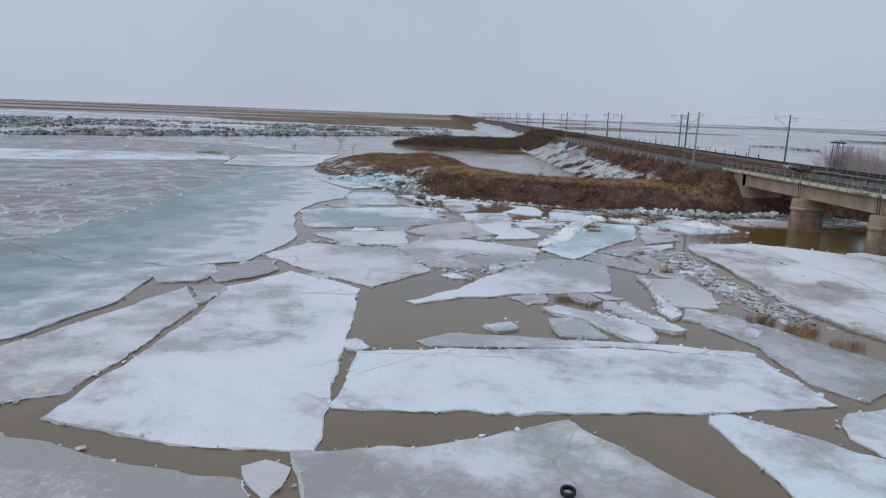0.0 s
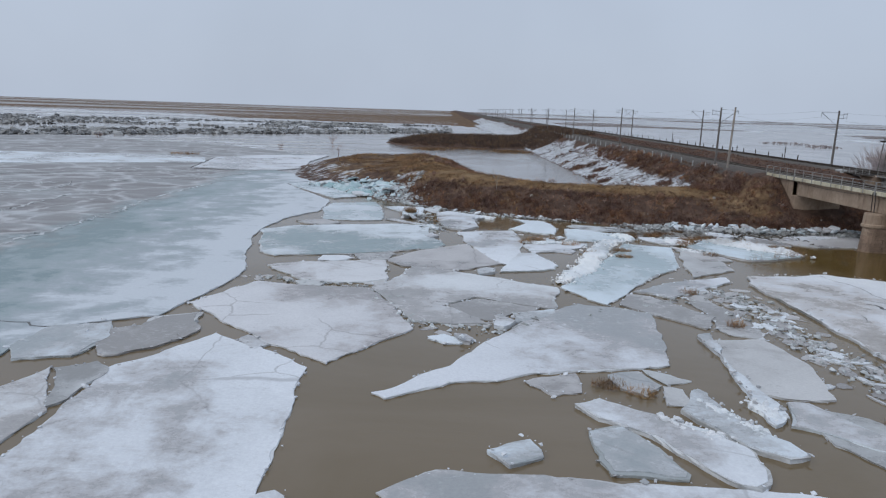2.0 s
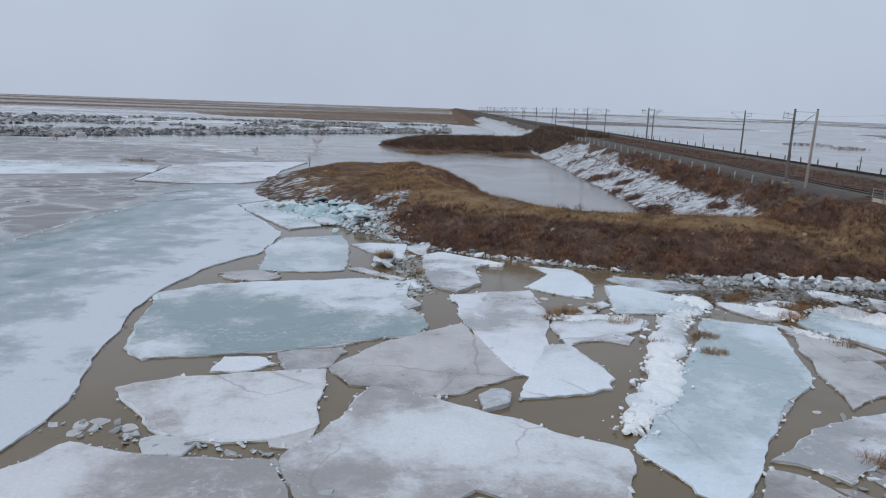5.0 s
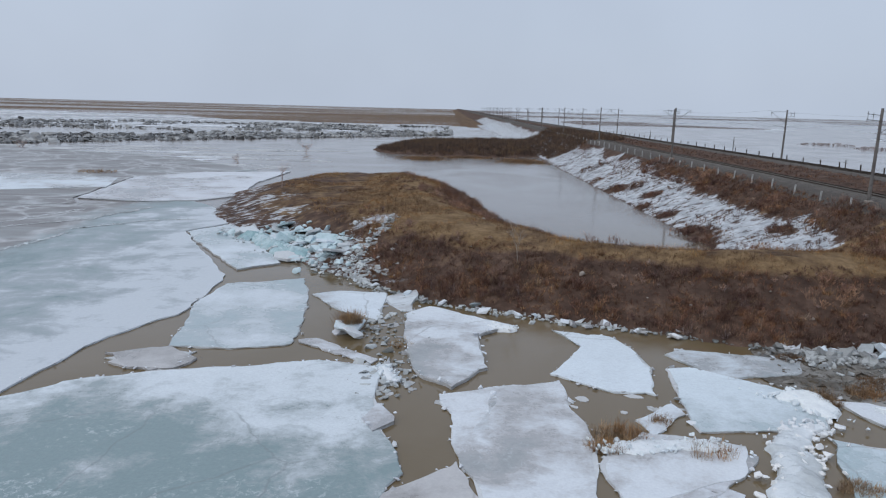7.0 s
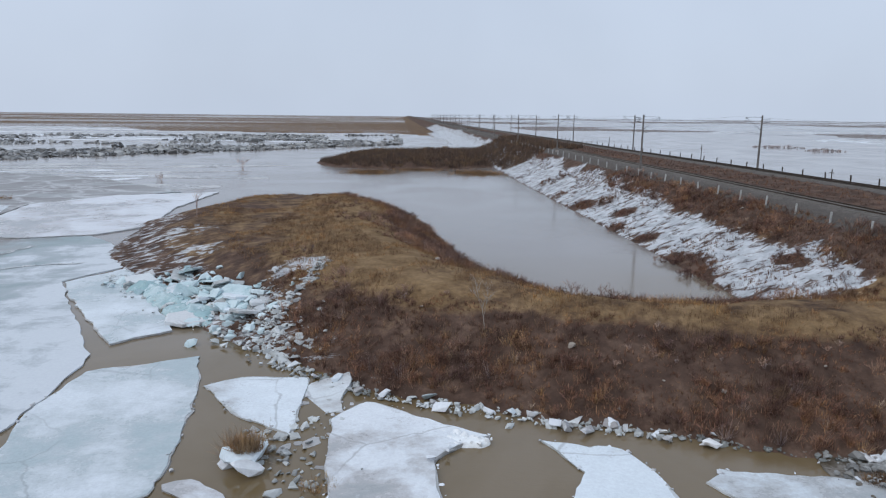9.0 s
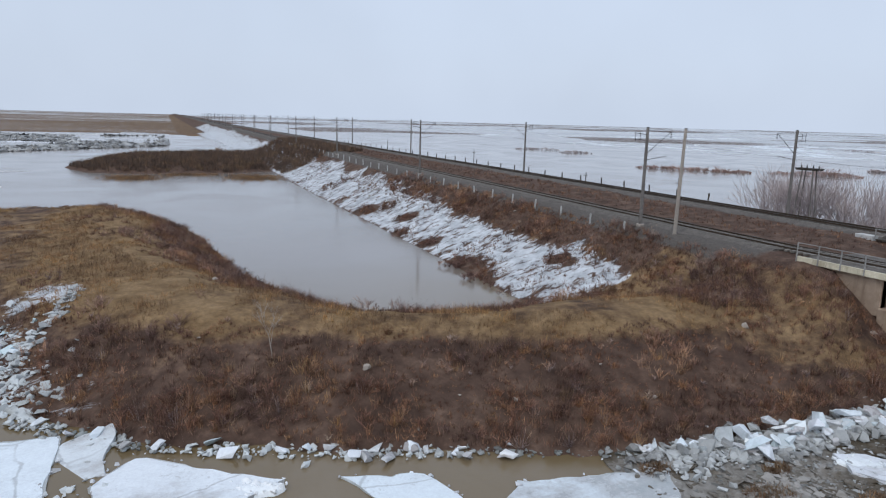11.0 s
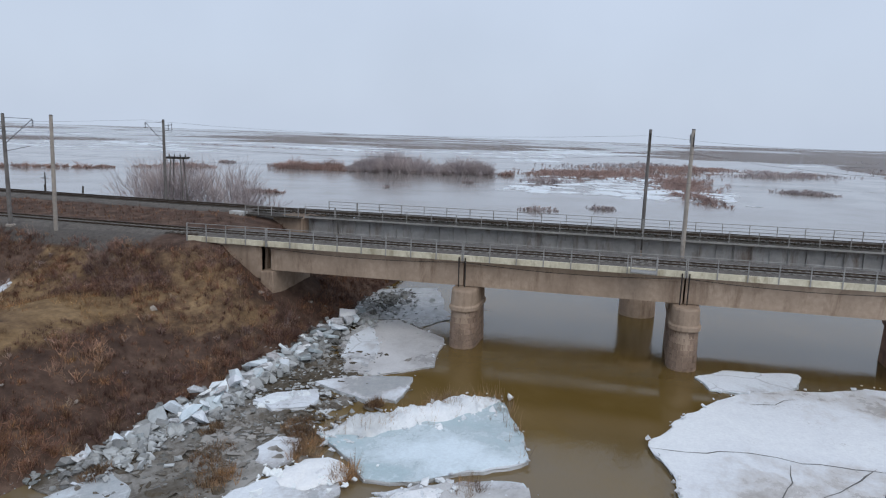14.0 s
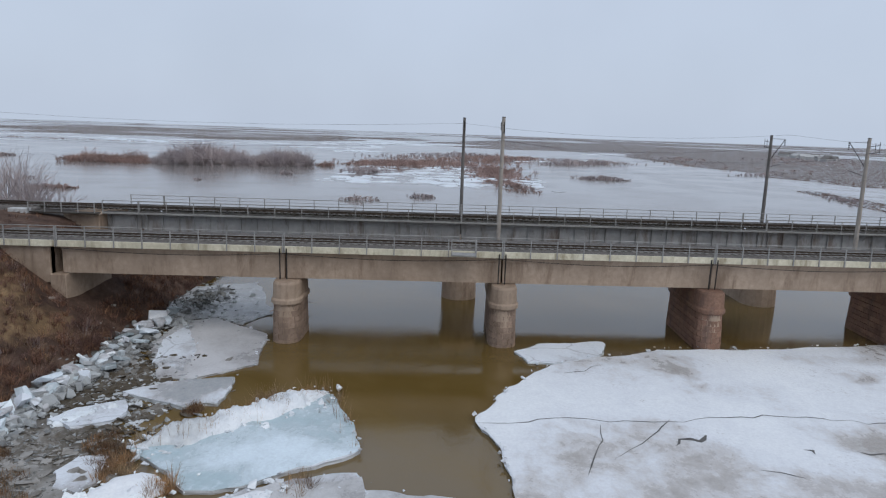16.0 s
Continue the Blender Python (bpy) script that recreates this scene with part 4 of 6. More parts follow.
def chunk_field(name, label, category, pts, size, material, seed, flat=0.5, kind="stuff", lift=0.0):
    """Many broken lumps in one mesh: pts are (x, y, z)."""
    rng = random.Random(seed)
    v, f = [], []
    for x, y, z in pts:
        s = rng.uniform(*size) * rng.choice((0.5, 0.8, 1, 1.5))
        m = np.array(Euler((rng.gauss(0, 0.25), rng.gauss(0, 0.25), rng.uniform(0, 6.3))).to_matrix())
        co, fs = LUMPS[rng.randrange(14)]
        b = len(v)
        co = (co * (s * rng.uniform(0.8, 1.4), s * rng.uniform(0.7, 1.0), s * flat * rng.uniform(0.6, 1.4))) @ m.T + (x, y, z + lift)
        v += co.tolist()
        f += [[b + i for i in q] for q in fs]
    o = mesh_ob(name, v, f, material)
    return tagged(o, label, category, kind=kind)


def snow_ridge(path, width, hgt, seed, z=0.3, material=None, label="crumbled white snow ridge along a floe edge", ground=False):
    """A lumpy bank of broken snow along a line."""
    pts = [Vector(p) for p in path]
    fine = []
    for a, b in zip(pts, pts[1:]):
        n = max(2, int((b - a).length / 0.16))
        fine += [a.lerp(b, i / n) for i in range(n)]
    fine.append(pts[-1])
    k, v = 13, []
    for i, p in enumerate(fine):
        d = (fine[min(i + 2, len(fine) - 1)] - fine[max(i - 2, 0)]).normalized()
        nrm = Vector((-d.y, d.x))
        end = min(1.0, 0.25 + 4.0 * min(i, len(fine) - 1 - i) / len(fine))
        for j in range(k):
            t = j / (k - 1) * 2 - 1
            w = width * end * (1 + 0.8 * float(fbm(i * 0.16, 3.0 * (t > 0), 1.1, seed)))
            q = p + nrm * (t * w)
            hump = (1 - t * t) ** 0.6 * hgt * end
            bump = 0.45 * float(fbm(q.x, q.y, 0.7, seed + 3, 3)) + 0.25 * float(fbm(q.x, q.y, 0.24, seed + 5, 2))
            v.append((q.x, q.y, z - 0.12 + max(0.0, hump * (1 + 1.6 * bump)) - (0.2 if abs(t) == 1 else 0)))
    if ground:
        v = [(x, y, h + max(0.0, float(b))) for (x, y, h), b in zip(v, ground_z([p[:2] for p in v]))]
    f = [(a * k + j, a * k + j + 1, a * k + k + j + 1, a * k + k + j) for a in range(len(fine) - 1) for j in range(k - 1)]
    o = mesh_ob("snow_ridge", v, f, material or SNOW, smooth=True)
    return tagged(o, label, "snow ridge", "snow ridges")


def on_path(path, n, spread, seed):
    """Random places beside a line of (x, y)."""
    rng = random.Random(seed)
    seg = [(Vector(a), Vector(b)) for a, b in zip(path, path[1:])]
    w = [(b - a).length for a, b in seg]
    out = []
    for a, b in rng.choices(seg, w, k=n):
        p = a.lerp(b, rng.random())
        out.append((p.x + rng.gauss(0, spread), p.y + rng.gauss(0, spread)))
    return out


def ground_z(p):
    a = np.array(p, float)
    return height(a[:, 0], a[:, 1])


def ice_block(x, y, z, s, seed, label="pale blue-white ice block stranded on the bank", material=None):
    rng = random.Random(seed)
    bm = lump(seed, rng.uniform(0.25, 0.6))
    bmesh.ops.scale(bm, vec=(s * rng.uniform(0.9, 1.5), s * rng.uniform(0.7, 1.0), s), verts=bm.verts)
    o = part("ice_block", bm, material or rng.choice((ICE, ICE, ICE_BLUE, SNOW, ICE_BEIGE)))
    o.matrix_basis = pose(x, y, z + 0.18 * s, rng.uniform(-32, 32), rng.uniform(-32, 32), rng.uniform(0, 360))
    return tagged(o, label, "ice block", "stranded ice blocks")


def ice_slab(x, y, z, s, seed, material, label, steep=38.0):
    """A broken plate with an uneven outline, lying tilted in a heap."""
    rng = random.Random(seed)
    k = rng.randint(4, 6)
    ring = []
    for i in range(k):
        t, r = 6.2832 * (i + rng.uniform(-0.25, 0.25)) / k, rng.uniform(0.75, 1.1) * s / 2
        ring.append(Vector((r * math.cos(t) * 1.25, r * math.sin(t), 0)))
    thick = rng.uniform(0.16, 0.34)
    bm = bmesh.new()
    rings = [[bm.verts.new((p.x * w, p.y * w, h + rng.uniform(-0.02, 0.02))) for p in ring] for w, h in ((0.9, thick / 2), (1.0, thick / 2 - 0.06), (0.97, -thick / 2))]
    for a, b in zip(rings, rings[1:]):
        for i in range(k):
            bm.faces.new((a[(i + 1) % k], a[i], b[i], b[(i + 1) % k]))
    bm.faces.new(rings[0])
    bm.faces.new(rings[-1][::-1])
    bmesh.ops.recalc_face_normals(bm, faces=bm.faces)
    o = part("ice_block", bm, material)
    o.matrix_basis = pose(x, y, z + 0.12 * s, rng.gauss(0, steep * 0.55), rng.gauss(0, steep * 0.55), rng.uniform(0, 360))
    return tagged(o, label, "ice block", "heaped ice blocks")


def tufts(name, label, pts, blades, hgt, width, lean, material, seed, category="dry grass", tip=0.25):
    """Blades of dead grass or twigs, each a thin tapered strip; pts are (x, y, z, scale)."""
    rng = np.random.default_rng(seed)
    p = np.repeat(np.array(pts, float), blades, 0)
    n = len(p)
    az, ln = rng.uniform(0, 2 * np.pi, n), np.abs(rng.normal(0, lean, n))
    h = rng.uniform(*hgt, n) * p[:, 3]
    r = rng.uniform(0, 0.16, n) * p[:, 3]
    bx, by = p[:, 0] + np.cos(az) * r, p[:, 1] + np.sin(az) * r
    w = rng.uniform(*width, n)
    wa = rng.uniform(0, 2 * np.pi, n)
    dx, dy = np.cos(wa) * w / 2, np.sin(wa) * w / 2
    tx, ty = bx + np.cos(az) * np.sin(ln) * h, by + np.sin(az) * np.sin(ln) * h
    tz = p[:, 2] + np.cos(ln) * h
    zb = p[:, 2] - 0.08
    v = np.stack([np.stack([bx - dx, by - dy, zb], -1), np.stack([bx + dx, by + dy, zb], -1),
                  np.stack([tx + dx * tip, ty + dy * tip, tz], -1), np.stack([tx - dx * tip, ty - dy * tip, tz], -1)], 1).reshape(-1, 3)
    f = np.arange(n * 4).reshape(-1, 4)
    o = mesh_ob(name, v.tolist(), f.tolist(), material)
    return tagged(o, label, category, kind="stuff")


def bare_tree(x, y, z, h, seed, material, label, name="bare_tree", stems=1, fork=3, depth=4, thick=0.05, spread=0.55, category="tree"):
    """A leafless tree or bush: trunk, limbs and twigs."""
    rng = random.Random(seed)
    t = empty(name, Matrix.Translation((x, y, z)))
    tagged(t, label, category)
    levels = [[] for _ in range(depth)]

    def grow(p, d, length, r, lv):
        q = p + d * length
        levels[lv].append((p, q, r, r * 0.62))
        if lv + 1 < depth:
            for _ in range(fork):
                e = (d + Vector((rng.gauss(0, spread), rng.gauss(0, spread), rng.gauss(0.15, 0.25)))).normalized()
                grow(p.lerp(q, rng.uniform(0.45, 1.0)), e, length * rng.uniform(0.55, 0.85), r * 0.6, lv + 1)

    for _ in range(stems):
        d = Vector((rng.gauss(0, 0.1 + 0.25 * (stems > 1)), rng.gauss(0, 0.1 + 0.25 * (stems > 1)), 1)).normalized()
        grow(Vector((rng.gauss(0, 0.12 * stems ** 0.5), rng.gauss(0, 0.12 * stems ** 0.5), -0.15)), d, h * rng.uniform(0.36, 0.46), thick, 0)

    def strips(segs, n):
        v, f = [], []
        for p, q, r0, r1 in segs:
            ax = (q - p).normalized()
            s = ax.orthogonal().normalized()
            u = ax.cross(s)
            b = len(v)
            for c, r in ((p, r0), (q, r1)):
                v += [c + (s * math.cos(6.2832 * i / n) + u * math.sin(6.2832 * i / n)) * r for i in range(n)]
            f += [(b + i, b + (i + 1) % n, b + n + (i + 1) % n, b + n + i) for i in range(n)]
        return v, f

    for nm, segs, n in (("trunk", levels[0], 6), ("limb_tier", levels[1], 4), ("crown", sum(levels[2:], []), 3)):
        v, f = strips(segs, n)
        mesh_ob(nm, v, f, material, t)
    return t


def crack(parent, pts, width, seed, name="crack", material=None, rise=0.005, wander=0.06):
    """An open crack or a raised seam across an ice surface, as a narrow strip along it."""
    rng = random.Random(seed)
    v, f, fine = [], [], []
    for a, b in zip(pts, pts[1:]):
        a, b = Vector(a), Vector(b)
        n = max(2, int((b - a).length / 0.8))
        fine += [a.lerp(b, i / n) + Vector((rng.gauss(0, wander), rng.gauss(0, wander))) for i in range(n)]
    fine.append(Vector(pts[-1]))
    for i, p in enumerate(fine):
        d = (fine[min(i + 1, len(fine) - 1)] - fine[max(i - 1, 0)]).normalized()
        w = width * rng.uniform(0.3, 1.0) * (0.2 if i in (0, len(fine) - 1) else 1)
        v += [(p.x - d.y * w, p.y + d.x * w, 0), (p.x + d.y * w, p.y - d.x * w, 0)]
    f = [(2 * i, 2 * i + 1, 2 * i + 3, 2 * i + 2) for i in range(len(fine) - 1)]
    o = mesh_ob(name, v, f, material or CRACK)
    o.parent = parent
    o.matrix_parent_inverse = parent.matrix_basis.inverted()
    o.location.z = parent.location.z + rise + (0.032 if any(k.name.startswith("snow_crust") for k in parent.children) else 0)
    return o


# near and middle floes
floe([(-19.6, 33.0), (-18.1, 49.5), (-18.3, 58.0), (-14.2, 64.4), (-10.6, 62.0), (-7.1, 58.8), (-6.6, 45.4), (-6.1, 35.3), (-6.1, 30.7), (-10.0, 30.7), (-14.1, 31.4)], seed=1, drift=(0.022, 0.004), cover=0.1)
floe([(-30.4, 37.6), (-27.4, 42.5), (-25.8, 45.9), (-21.5, 57.9), (-18.6, 52.3), (-19.3, 42.1), (-20.0, 35.9), (-22.4, 34.6), (-27.2, 33.5)], seed=2, cover=-0.02, material=ICE_BEIGE, label="flat snow-dusted floe stained grey and beige")
floe([(-26.2, 32.4), (-20.5, 31.6), (-17.4, 30.5), (-14.4, 29.4), (-10.9, 28.4), (-8.5, 28.1), (-7.8, 26.6), (-7.0, 22.7), (-18.3, 22.3)], seed=3, cover=-0.06, material=ICE_BEIGE, label="flat snow-dusted floe stained grey and beige")
floe([(-7.1, 30.5), (-3.7, 31.0), (0.1, 31.8), (3.5, 33.2), (6.1, 34.6), (7.0, 33.0), (8.4, 31.1), (11.0, 27.5), (12.7, 23.4), (-4.6, 22.8)], seed=4, cover=-0.12, material=ICE_BEIGE, label="flat snow-dusted floe stained grey and beige")
floe([(-8.9, 29.2), (-8.0, 29.8), (-6.8, 29.2), (-7.0, 27.5), (-7.3, 26.5), (-8.2, 27.7)], material=ICE_GREY, z=0.1, seed=5)
floe([(-6.0, 35.1), (-5.6, 43.5), (4.2, 44.9), (11.8, 45.5), (20.5, 44.5), (20.7, 42.1), (21.5, 37.2), (13.7, 35.9), (3.1, 35.2), (-1.2, 35.1)], seed=6, cover=0.1)
floe([(-1.9, 45.8), (0.5, 47.7), (5.6, 47.3), (8.3, 46.9), (14.1, 46.7), (20.7, 45.2), (20.4, 44.6), (11.8, 45.7), (4.2, 45.1), (-1.0, 44.7)], seed=7, cover=0.1)
floe([(2.8, 49.3), (4.9, 50.4), (5.3, 48.9), (3.7, 48.0)], z=0.4, seed=8)
floe([(13.6, 35.3), (15.1, 35.7), (16.1, 34.8), (17.9, 33.3), (20.2, 31.3), (22.2, 29.4), (17.8, 23.6), (14.6, 25.8), (14.1, 28.1), (13.7, 32.5)], seed=9, cover=0.06)
floe([(20.9, 35.7), (24.0, 37.0), (25.6, 35.7), (21.7, 30.3), (20.4, 31.6), (19.9, 33.5)], seed=10)
floe([(19.7, 55.5), (23.1, 53.8), (24.9, 51.1), (27.5, 46.2), (28.8, 44.2), (31.0, 40.6), (26.2, 34.4), (25.5, 39.2), (23.6, 37.7), (22.0, 40.0), (21.4, 43.4), (21.6, 46.6), (19.6, 50.8)], material=ICE_GREY, z=0.1, seed=11)
floe([(-6.8, 45.1), (-5.9, 45.7), (-4.9, 44.2), (-5.3, 43.6), (-6.3, 43.8)], z=0.3, seed=12)
floe([(-3.0, 55.4), (-2.2, 54.7), (1.2, 57.0), (7.2, 58.8), (15.0, 60.6), (17.4, 71.7), (12.0, 73.8), (7.5, 69.7), (4.3, 64.8), (1.3, 59.5)], seed=13, drift=(-0.03, -0.015), cover=0.08)
floe([(-18.5, 71.1), (-14.9, 78.1), (-11.7, 77.2), (-5.4, 76.9), (-3.1, 72.3), (-1.1, 66.4), (-6.1, 59.4), (-8.3, 61.3), (-11.5, 63.9)], seed=14, drift=(-0.014, -0.016), cover=0.03, material=ICE_BEIGE, label="flat snow-dusted floe stained grey and beige")
floe([(-3.8, 79.3), (-1.6, 85.6), (11.2, 78.7), (9.8, 72.2), (5.7, 73.6), (3.7, 74.9), (1.4, 72.9), (0.9, 72.0), (3.7, 69.2), (4.5, 67.7), (0.9, 67.8), (-1.3, 68.0), (-3.1, 72.3), (-5.0, 77.3)], seed=15, drift=(-0.004, 0.014), cover=-0.06, material=ICE_BEIGE, label="flat snow-dusted floe stained grey and beige")
floe([(1.4, 72.4), (3.8, 74.4), (9.0, 73.3), (8.2, 71.5), (6.3, 70.8), (5.0, 68.4), (2.8, 69.7)], material=ICE_GREY, z=0.1, seed=16)
floe([(-17.9, 90.1), (-19.2, 94.7), (-19.5, 96.9), (-20.8, 102.8), (-18.4, 105.2), (-13.7, 107.2), (-4.5, 109.4), (-0.7, 108.5), (0.1, 101.0), (1.5, 96.2), (0.6, 94.1), (-2.2, 93.1), (-4.2, 91.8), (-7.1, 90.7), (-11.7, 89.4), (-16.0, 88.3)], material=ICE_TEAL, seed=17)
floe([(-15.6, 84.1), (-12.9, 85.9), (-4.6, 87.6), (-3.9, 80.1), (-5.7, 78.8), (-10.1, 78.2), (-12.1, 79.8), (-14.8, 82.8)], seed=18, cover=0.02, material=ICE_BEIGE, label="flat snow-dusted floe stained grey and beige")
floe([(-11.3, 86.7), (-11.2, 89.1), (-8.6, 89.1), (-7.7, 88.2), (-9.0, 87.0)], seed=19)
floe([(-8.1, 90.0), (-7.1, 90.6), (-4.1, 91.5), (-3.7, 90.5), (-4.4, 88.1), (-6.5, 86.7)], material=ICE_GREY, z=0.1, seed=20)
floe([(-4.5, 87.7), (-1.6, 92.5), (3.9, 97.3), (7.3, 87.4), (2.7, 84.3), (-3.0, 85.4)], material=ICE_GREY, seed=21, drift=(0.0, 0.02))
floe([(6.7, 84.2), (9.4, 92.8), (11.2, 93.3), (12.8, 87.3), (12.3, 85.8), (8.4, 84.4)], seed=23)
floe([(11.6, 79.1), (14.8, 84.1), (20.5, 94.4), (22.9, 100.2), (28.3, 98.4), (25.0, 87.8), (20.6, 82.6), (14.4, 73.7), (13.1, 75.1)], material=ICE_BLUE, seed=24, drift=(0.0, -0.006), cover=-0.04)
floe([(15.4, 73.9), (17.2, 77.2), (18.6, 76.6), (22.2, 71.2), (20.2, 68.1), (18.2, 70.4), (16.5, 72.5)], material=ICE_GREY, z=0.1, seed=25)
floe([(17.7, 78.0), (21.4, 81.3), (28.5, 84.2), (28.1, 82.4), (23.4, 78.5), (20.3, 76.1), (19.3, 77.4)], seed=26)
floe([(28.3, 96.1), (31.4, 95.7), (30.7, 87.4), (25.2, 83.9), (25.9, 87.5)], material=ICE_GREY, z=0.1, seed=27)
floe([(6.3, 70.7), (9.8, 72.0), (9.6, 70.9), (7.4, 69.0), (6.2, 68.3)], seed=28)
floe([(4.8, 69.3), (5.5, 69.9), (6.3, 68.2), (5.3, 66.7), (4.6, 67.0)], z=0.55, thick=0.7, seed=29)
floe([(19.7, 65.6), (23.4, 66.1), (24.0, 60.7), (22.7, 56.0), (19.8, 56.0), (18.3, 56.9), (18.7, 60.8)], material=ICE_GREY, seed=30, cover=0.08)
floe([(19.0, 66.5), (20.0, 66.8), (18.7, 59.8), (18.8, 53.7), (17.6, 52.5), (17.9, 55.4), (18.6, 61.2)], z=0.3, seed=31)
floe([(19.7, 55.5), (20.8, 55.4), (22.6, 51.7), (23.5, 50.1), (22.3, 48.5), (21.6, 50.1), (20.1, 51.6), (18.4, 52.6)], seed=32)
floe([(7.8, 54.4), (9.3, 55.2), (12.2, 53.0), (15.1, 50.0), (14.9, 47.5), (14.0, 46.5), (12.9, 47.2), (10.8, 51.1), (8.7, 52.8)], z=0.3, seed=33)
floe([(7.9, 51.5), (9.7, 52.2), (11.0, 49.5), (11.5, 47.7), (11.3, 47.3), (8.0, 47.6), (7.9, 49.3)], seed=34)
floe([(13.3, 54.0), (15.2, 56.7), (15.8, 53.2), (16.6, 51.9), (17.3, 50.6), (17.6, 49.4), (16.5, 49.0), (15.1, 50.0), (14.3, 51.9)], z=0.35, seed=35)
floe([(10.6, 58.7), (12.7, 59.4), (13.4, 57.3), (12.0, 55.9), (10.9, 56.8)], seed=36)
floe([(13.0, 59.9), (14.8, 58.7), (15.5, 58.3), (13.8, 57.6)], material=ICE_GREY, z=0.1, seed=37)
floe([(5.6, 57.6), (8.8, 59.0), (8.6, 56.2), (6.9, 55.6)], material=ICE_GREY, z=0.1, seed=38)
floe([(13.5, 57.4), (14.5, 57.0), (14.2, 54.8), (12.9, 54.9)], material=ICE_GREY, z=0.1, seed=39)
floe([(21.6, 76.5), (23.5, 77.6), (24.3, 69.8), (23.7, 65.9), (21.4, 66.9)], material=ICE_GREY, z=0.1, seed=40)
floe([(-14.8, 111.4), (-16.5, 121.7), (-15.9, 127.2), (-9.4, 129.8), (-7.3, 120.9), (-6.9, 112.3), (-10.2, 111.3)], material=ICE_BLUE, seed=41, cover=-0.16)
floe([(-17.9, 109.0), (-16.2, 110.6), (-12.6, 110.5), (-13.7, 107.4), (-15.7, 107.7)], material=ICE_GREY, z=0.1, seed=42)
floe([(-7.8, 124.5), (-5.7, 125.8), (-1.5, 125.6), (-1.5, 117.6), (-4.9, 120.3)], seed=43)
floe([(-1.5, 124.0), (1.1, 125.7), (1.1, 120.2), (-0.7, 120.4), (-2.0, 121.6)], z=0.05, tilt=(3, -5), material=ICE_BEIGE, label="tilted pale ice floe half sunk in muddy water", seed=44)
floe([(0.5, 119.2), (2.3, 121.3), (5.8, 118.9), (8.9, 116.8), (6.0, 114.7), (6.1, 108.5), (3.8, 105.4), (1.8, 107.4), (0.8, 111.2)], z=0.4, seed=45, drift=(0.03, 0.01), cover=-0.04)
floe([(11.5, 116.3), (13.8, 115.5), (15.4, 115.2), (16.1, 113.3), (16.6, 109.2), (15.6, 105.2), (13.2, 105.5), (9.9, 108.0), (12.9, 113.1)], seed=46, drift=(-0.03, -0.02), cover=0.02)
floe([(18.3, 111.9), (19.4, 113.0), (23, 112.2), (27.1, 111.1), (26.0, 109.0), (20.8, 107.7)], seed=47)
floe([(17.5, 109.3), (19.2, 109.6), (23.2, 106.5), (25.3, 104.7), (23.4, 101.2), (16.5, 100.7), (16.7, 104.3)], material=ICE_BLUE, seed=48, drift=(0.0, 0.03), cover=0.08)
floe([(13.5, 102.0), (16.1, 104.1), (16.4, 102.7), (13.8, 100.0)], seed=49)
floe([(3.1, 104.6), (10.3, 107.0), (10.7, 100.5), (9.6, 92.3), (7.8, 87.1), (6.9, 87.9), (5.8, 90.8), (4.7, 94.9)], seed=50, cover=0.13)
floe([(10.7, 98.0), (12.8, 98.9), (18.3, 98.3), (15.1, 94.9), (10.8, 92.9)], seed=51, cover=-0.1)
floe([(-6.6, 113.1), (-5.4, 113.5), (-0.8, 109.8), (-1.2, 109.0), (-3.8, 110.7)], seed=53)
floe([(13.7, 94.2), (15.5, 95.6), (16.2, 95.0), (15.4, 93.5)], seed=54)
floe([(-0.8, 107.7), (-0.1, 109.9), (0.7, 105.6)], z=0.4, seed=55)
floe([(-0.9, 101.2), (-0.2, 103.1), (0.8, 101.0), (-0.2, 99.9)], z=0.35, seed=56)
floe([(33.9, 103.6), (37.2, 101.6), (39.4, 98.9), (42.4, 95.6), (41.4, 94.7), (38.3, 93.5), (34.7, 92.2), (32.9, 94.1), (31.6, 96.1), (30.6, 97.6), (30.2, 99.4), (31.8, 100.8)], material=ICE_BLUE, z=0.3, seed=57, drift=(-0.03, -0.03), cover=-0.2)
floe([(29.4, 98.5), (30.8, 96.8), (31.8, 94.9), (32.6, 92.1), (31.0, 91.7), (30.2, 92.4), (28.0, 96.9)], seed=58)
floe([(25.2, 105), (27.9, 104.3), (29.3, 103.6), (31, 103), (30.6, 100.8), (28.7, 99.9), (26.9, 101.5)], seed=59)
floe([(40.8, 107.3), (42.7, 105.4), (43.9, 101.6), (39.7, 101.2), (39.0, 103.0)], z=0.3, seed=60)
floe([(49.7, 109.5), (56.0, 109.8), (57.2, 107.4), (53.5, 102.2), (46.8, 100.9), (43.5, 104.1), (43.4, 106.4)], material=ICE_GREY, z=0.12, seed=61)
floe([(36.6, 109.3), (38.2, 108.6), (39.6, 106.5), (37.3, 105.7), (35.8, 107.6)], z=0.45, seed=62)
floe([(30.2, 105.2), (31.6, 105.9), (33.1, 105.6), (33.2, 104.2), (30.8, 103.5), (29.8, 103.9)], seed=63)
floe([(51.4, 83.1), (53.7, 81.0), (54.7, 75.8), (50.4, 77.0), (49.0, 80.4), (49.2, 82.3)], seed=64)
floe([(-0.1, 64.8), (1.0, 65.4), (2.0, 64.6), (3.0, 63.9), (2.0, 63.5), (0.5, 64.0)], seed=131)
floe([(1.7, 65.1), (2.5, 65.0), (3.0, 64.2), (2.7, 63.5), (1.9, 64.2)], z=0.5, seed=132)
floe([(-12.4, 63.0), (-12.0, 64.1), (-10.1, 62.4), (-10.9, 61.6)], seed=133)
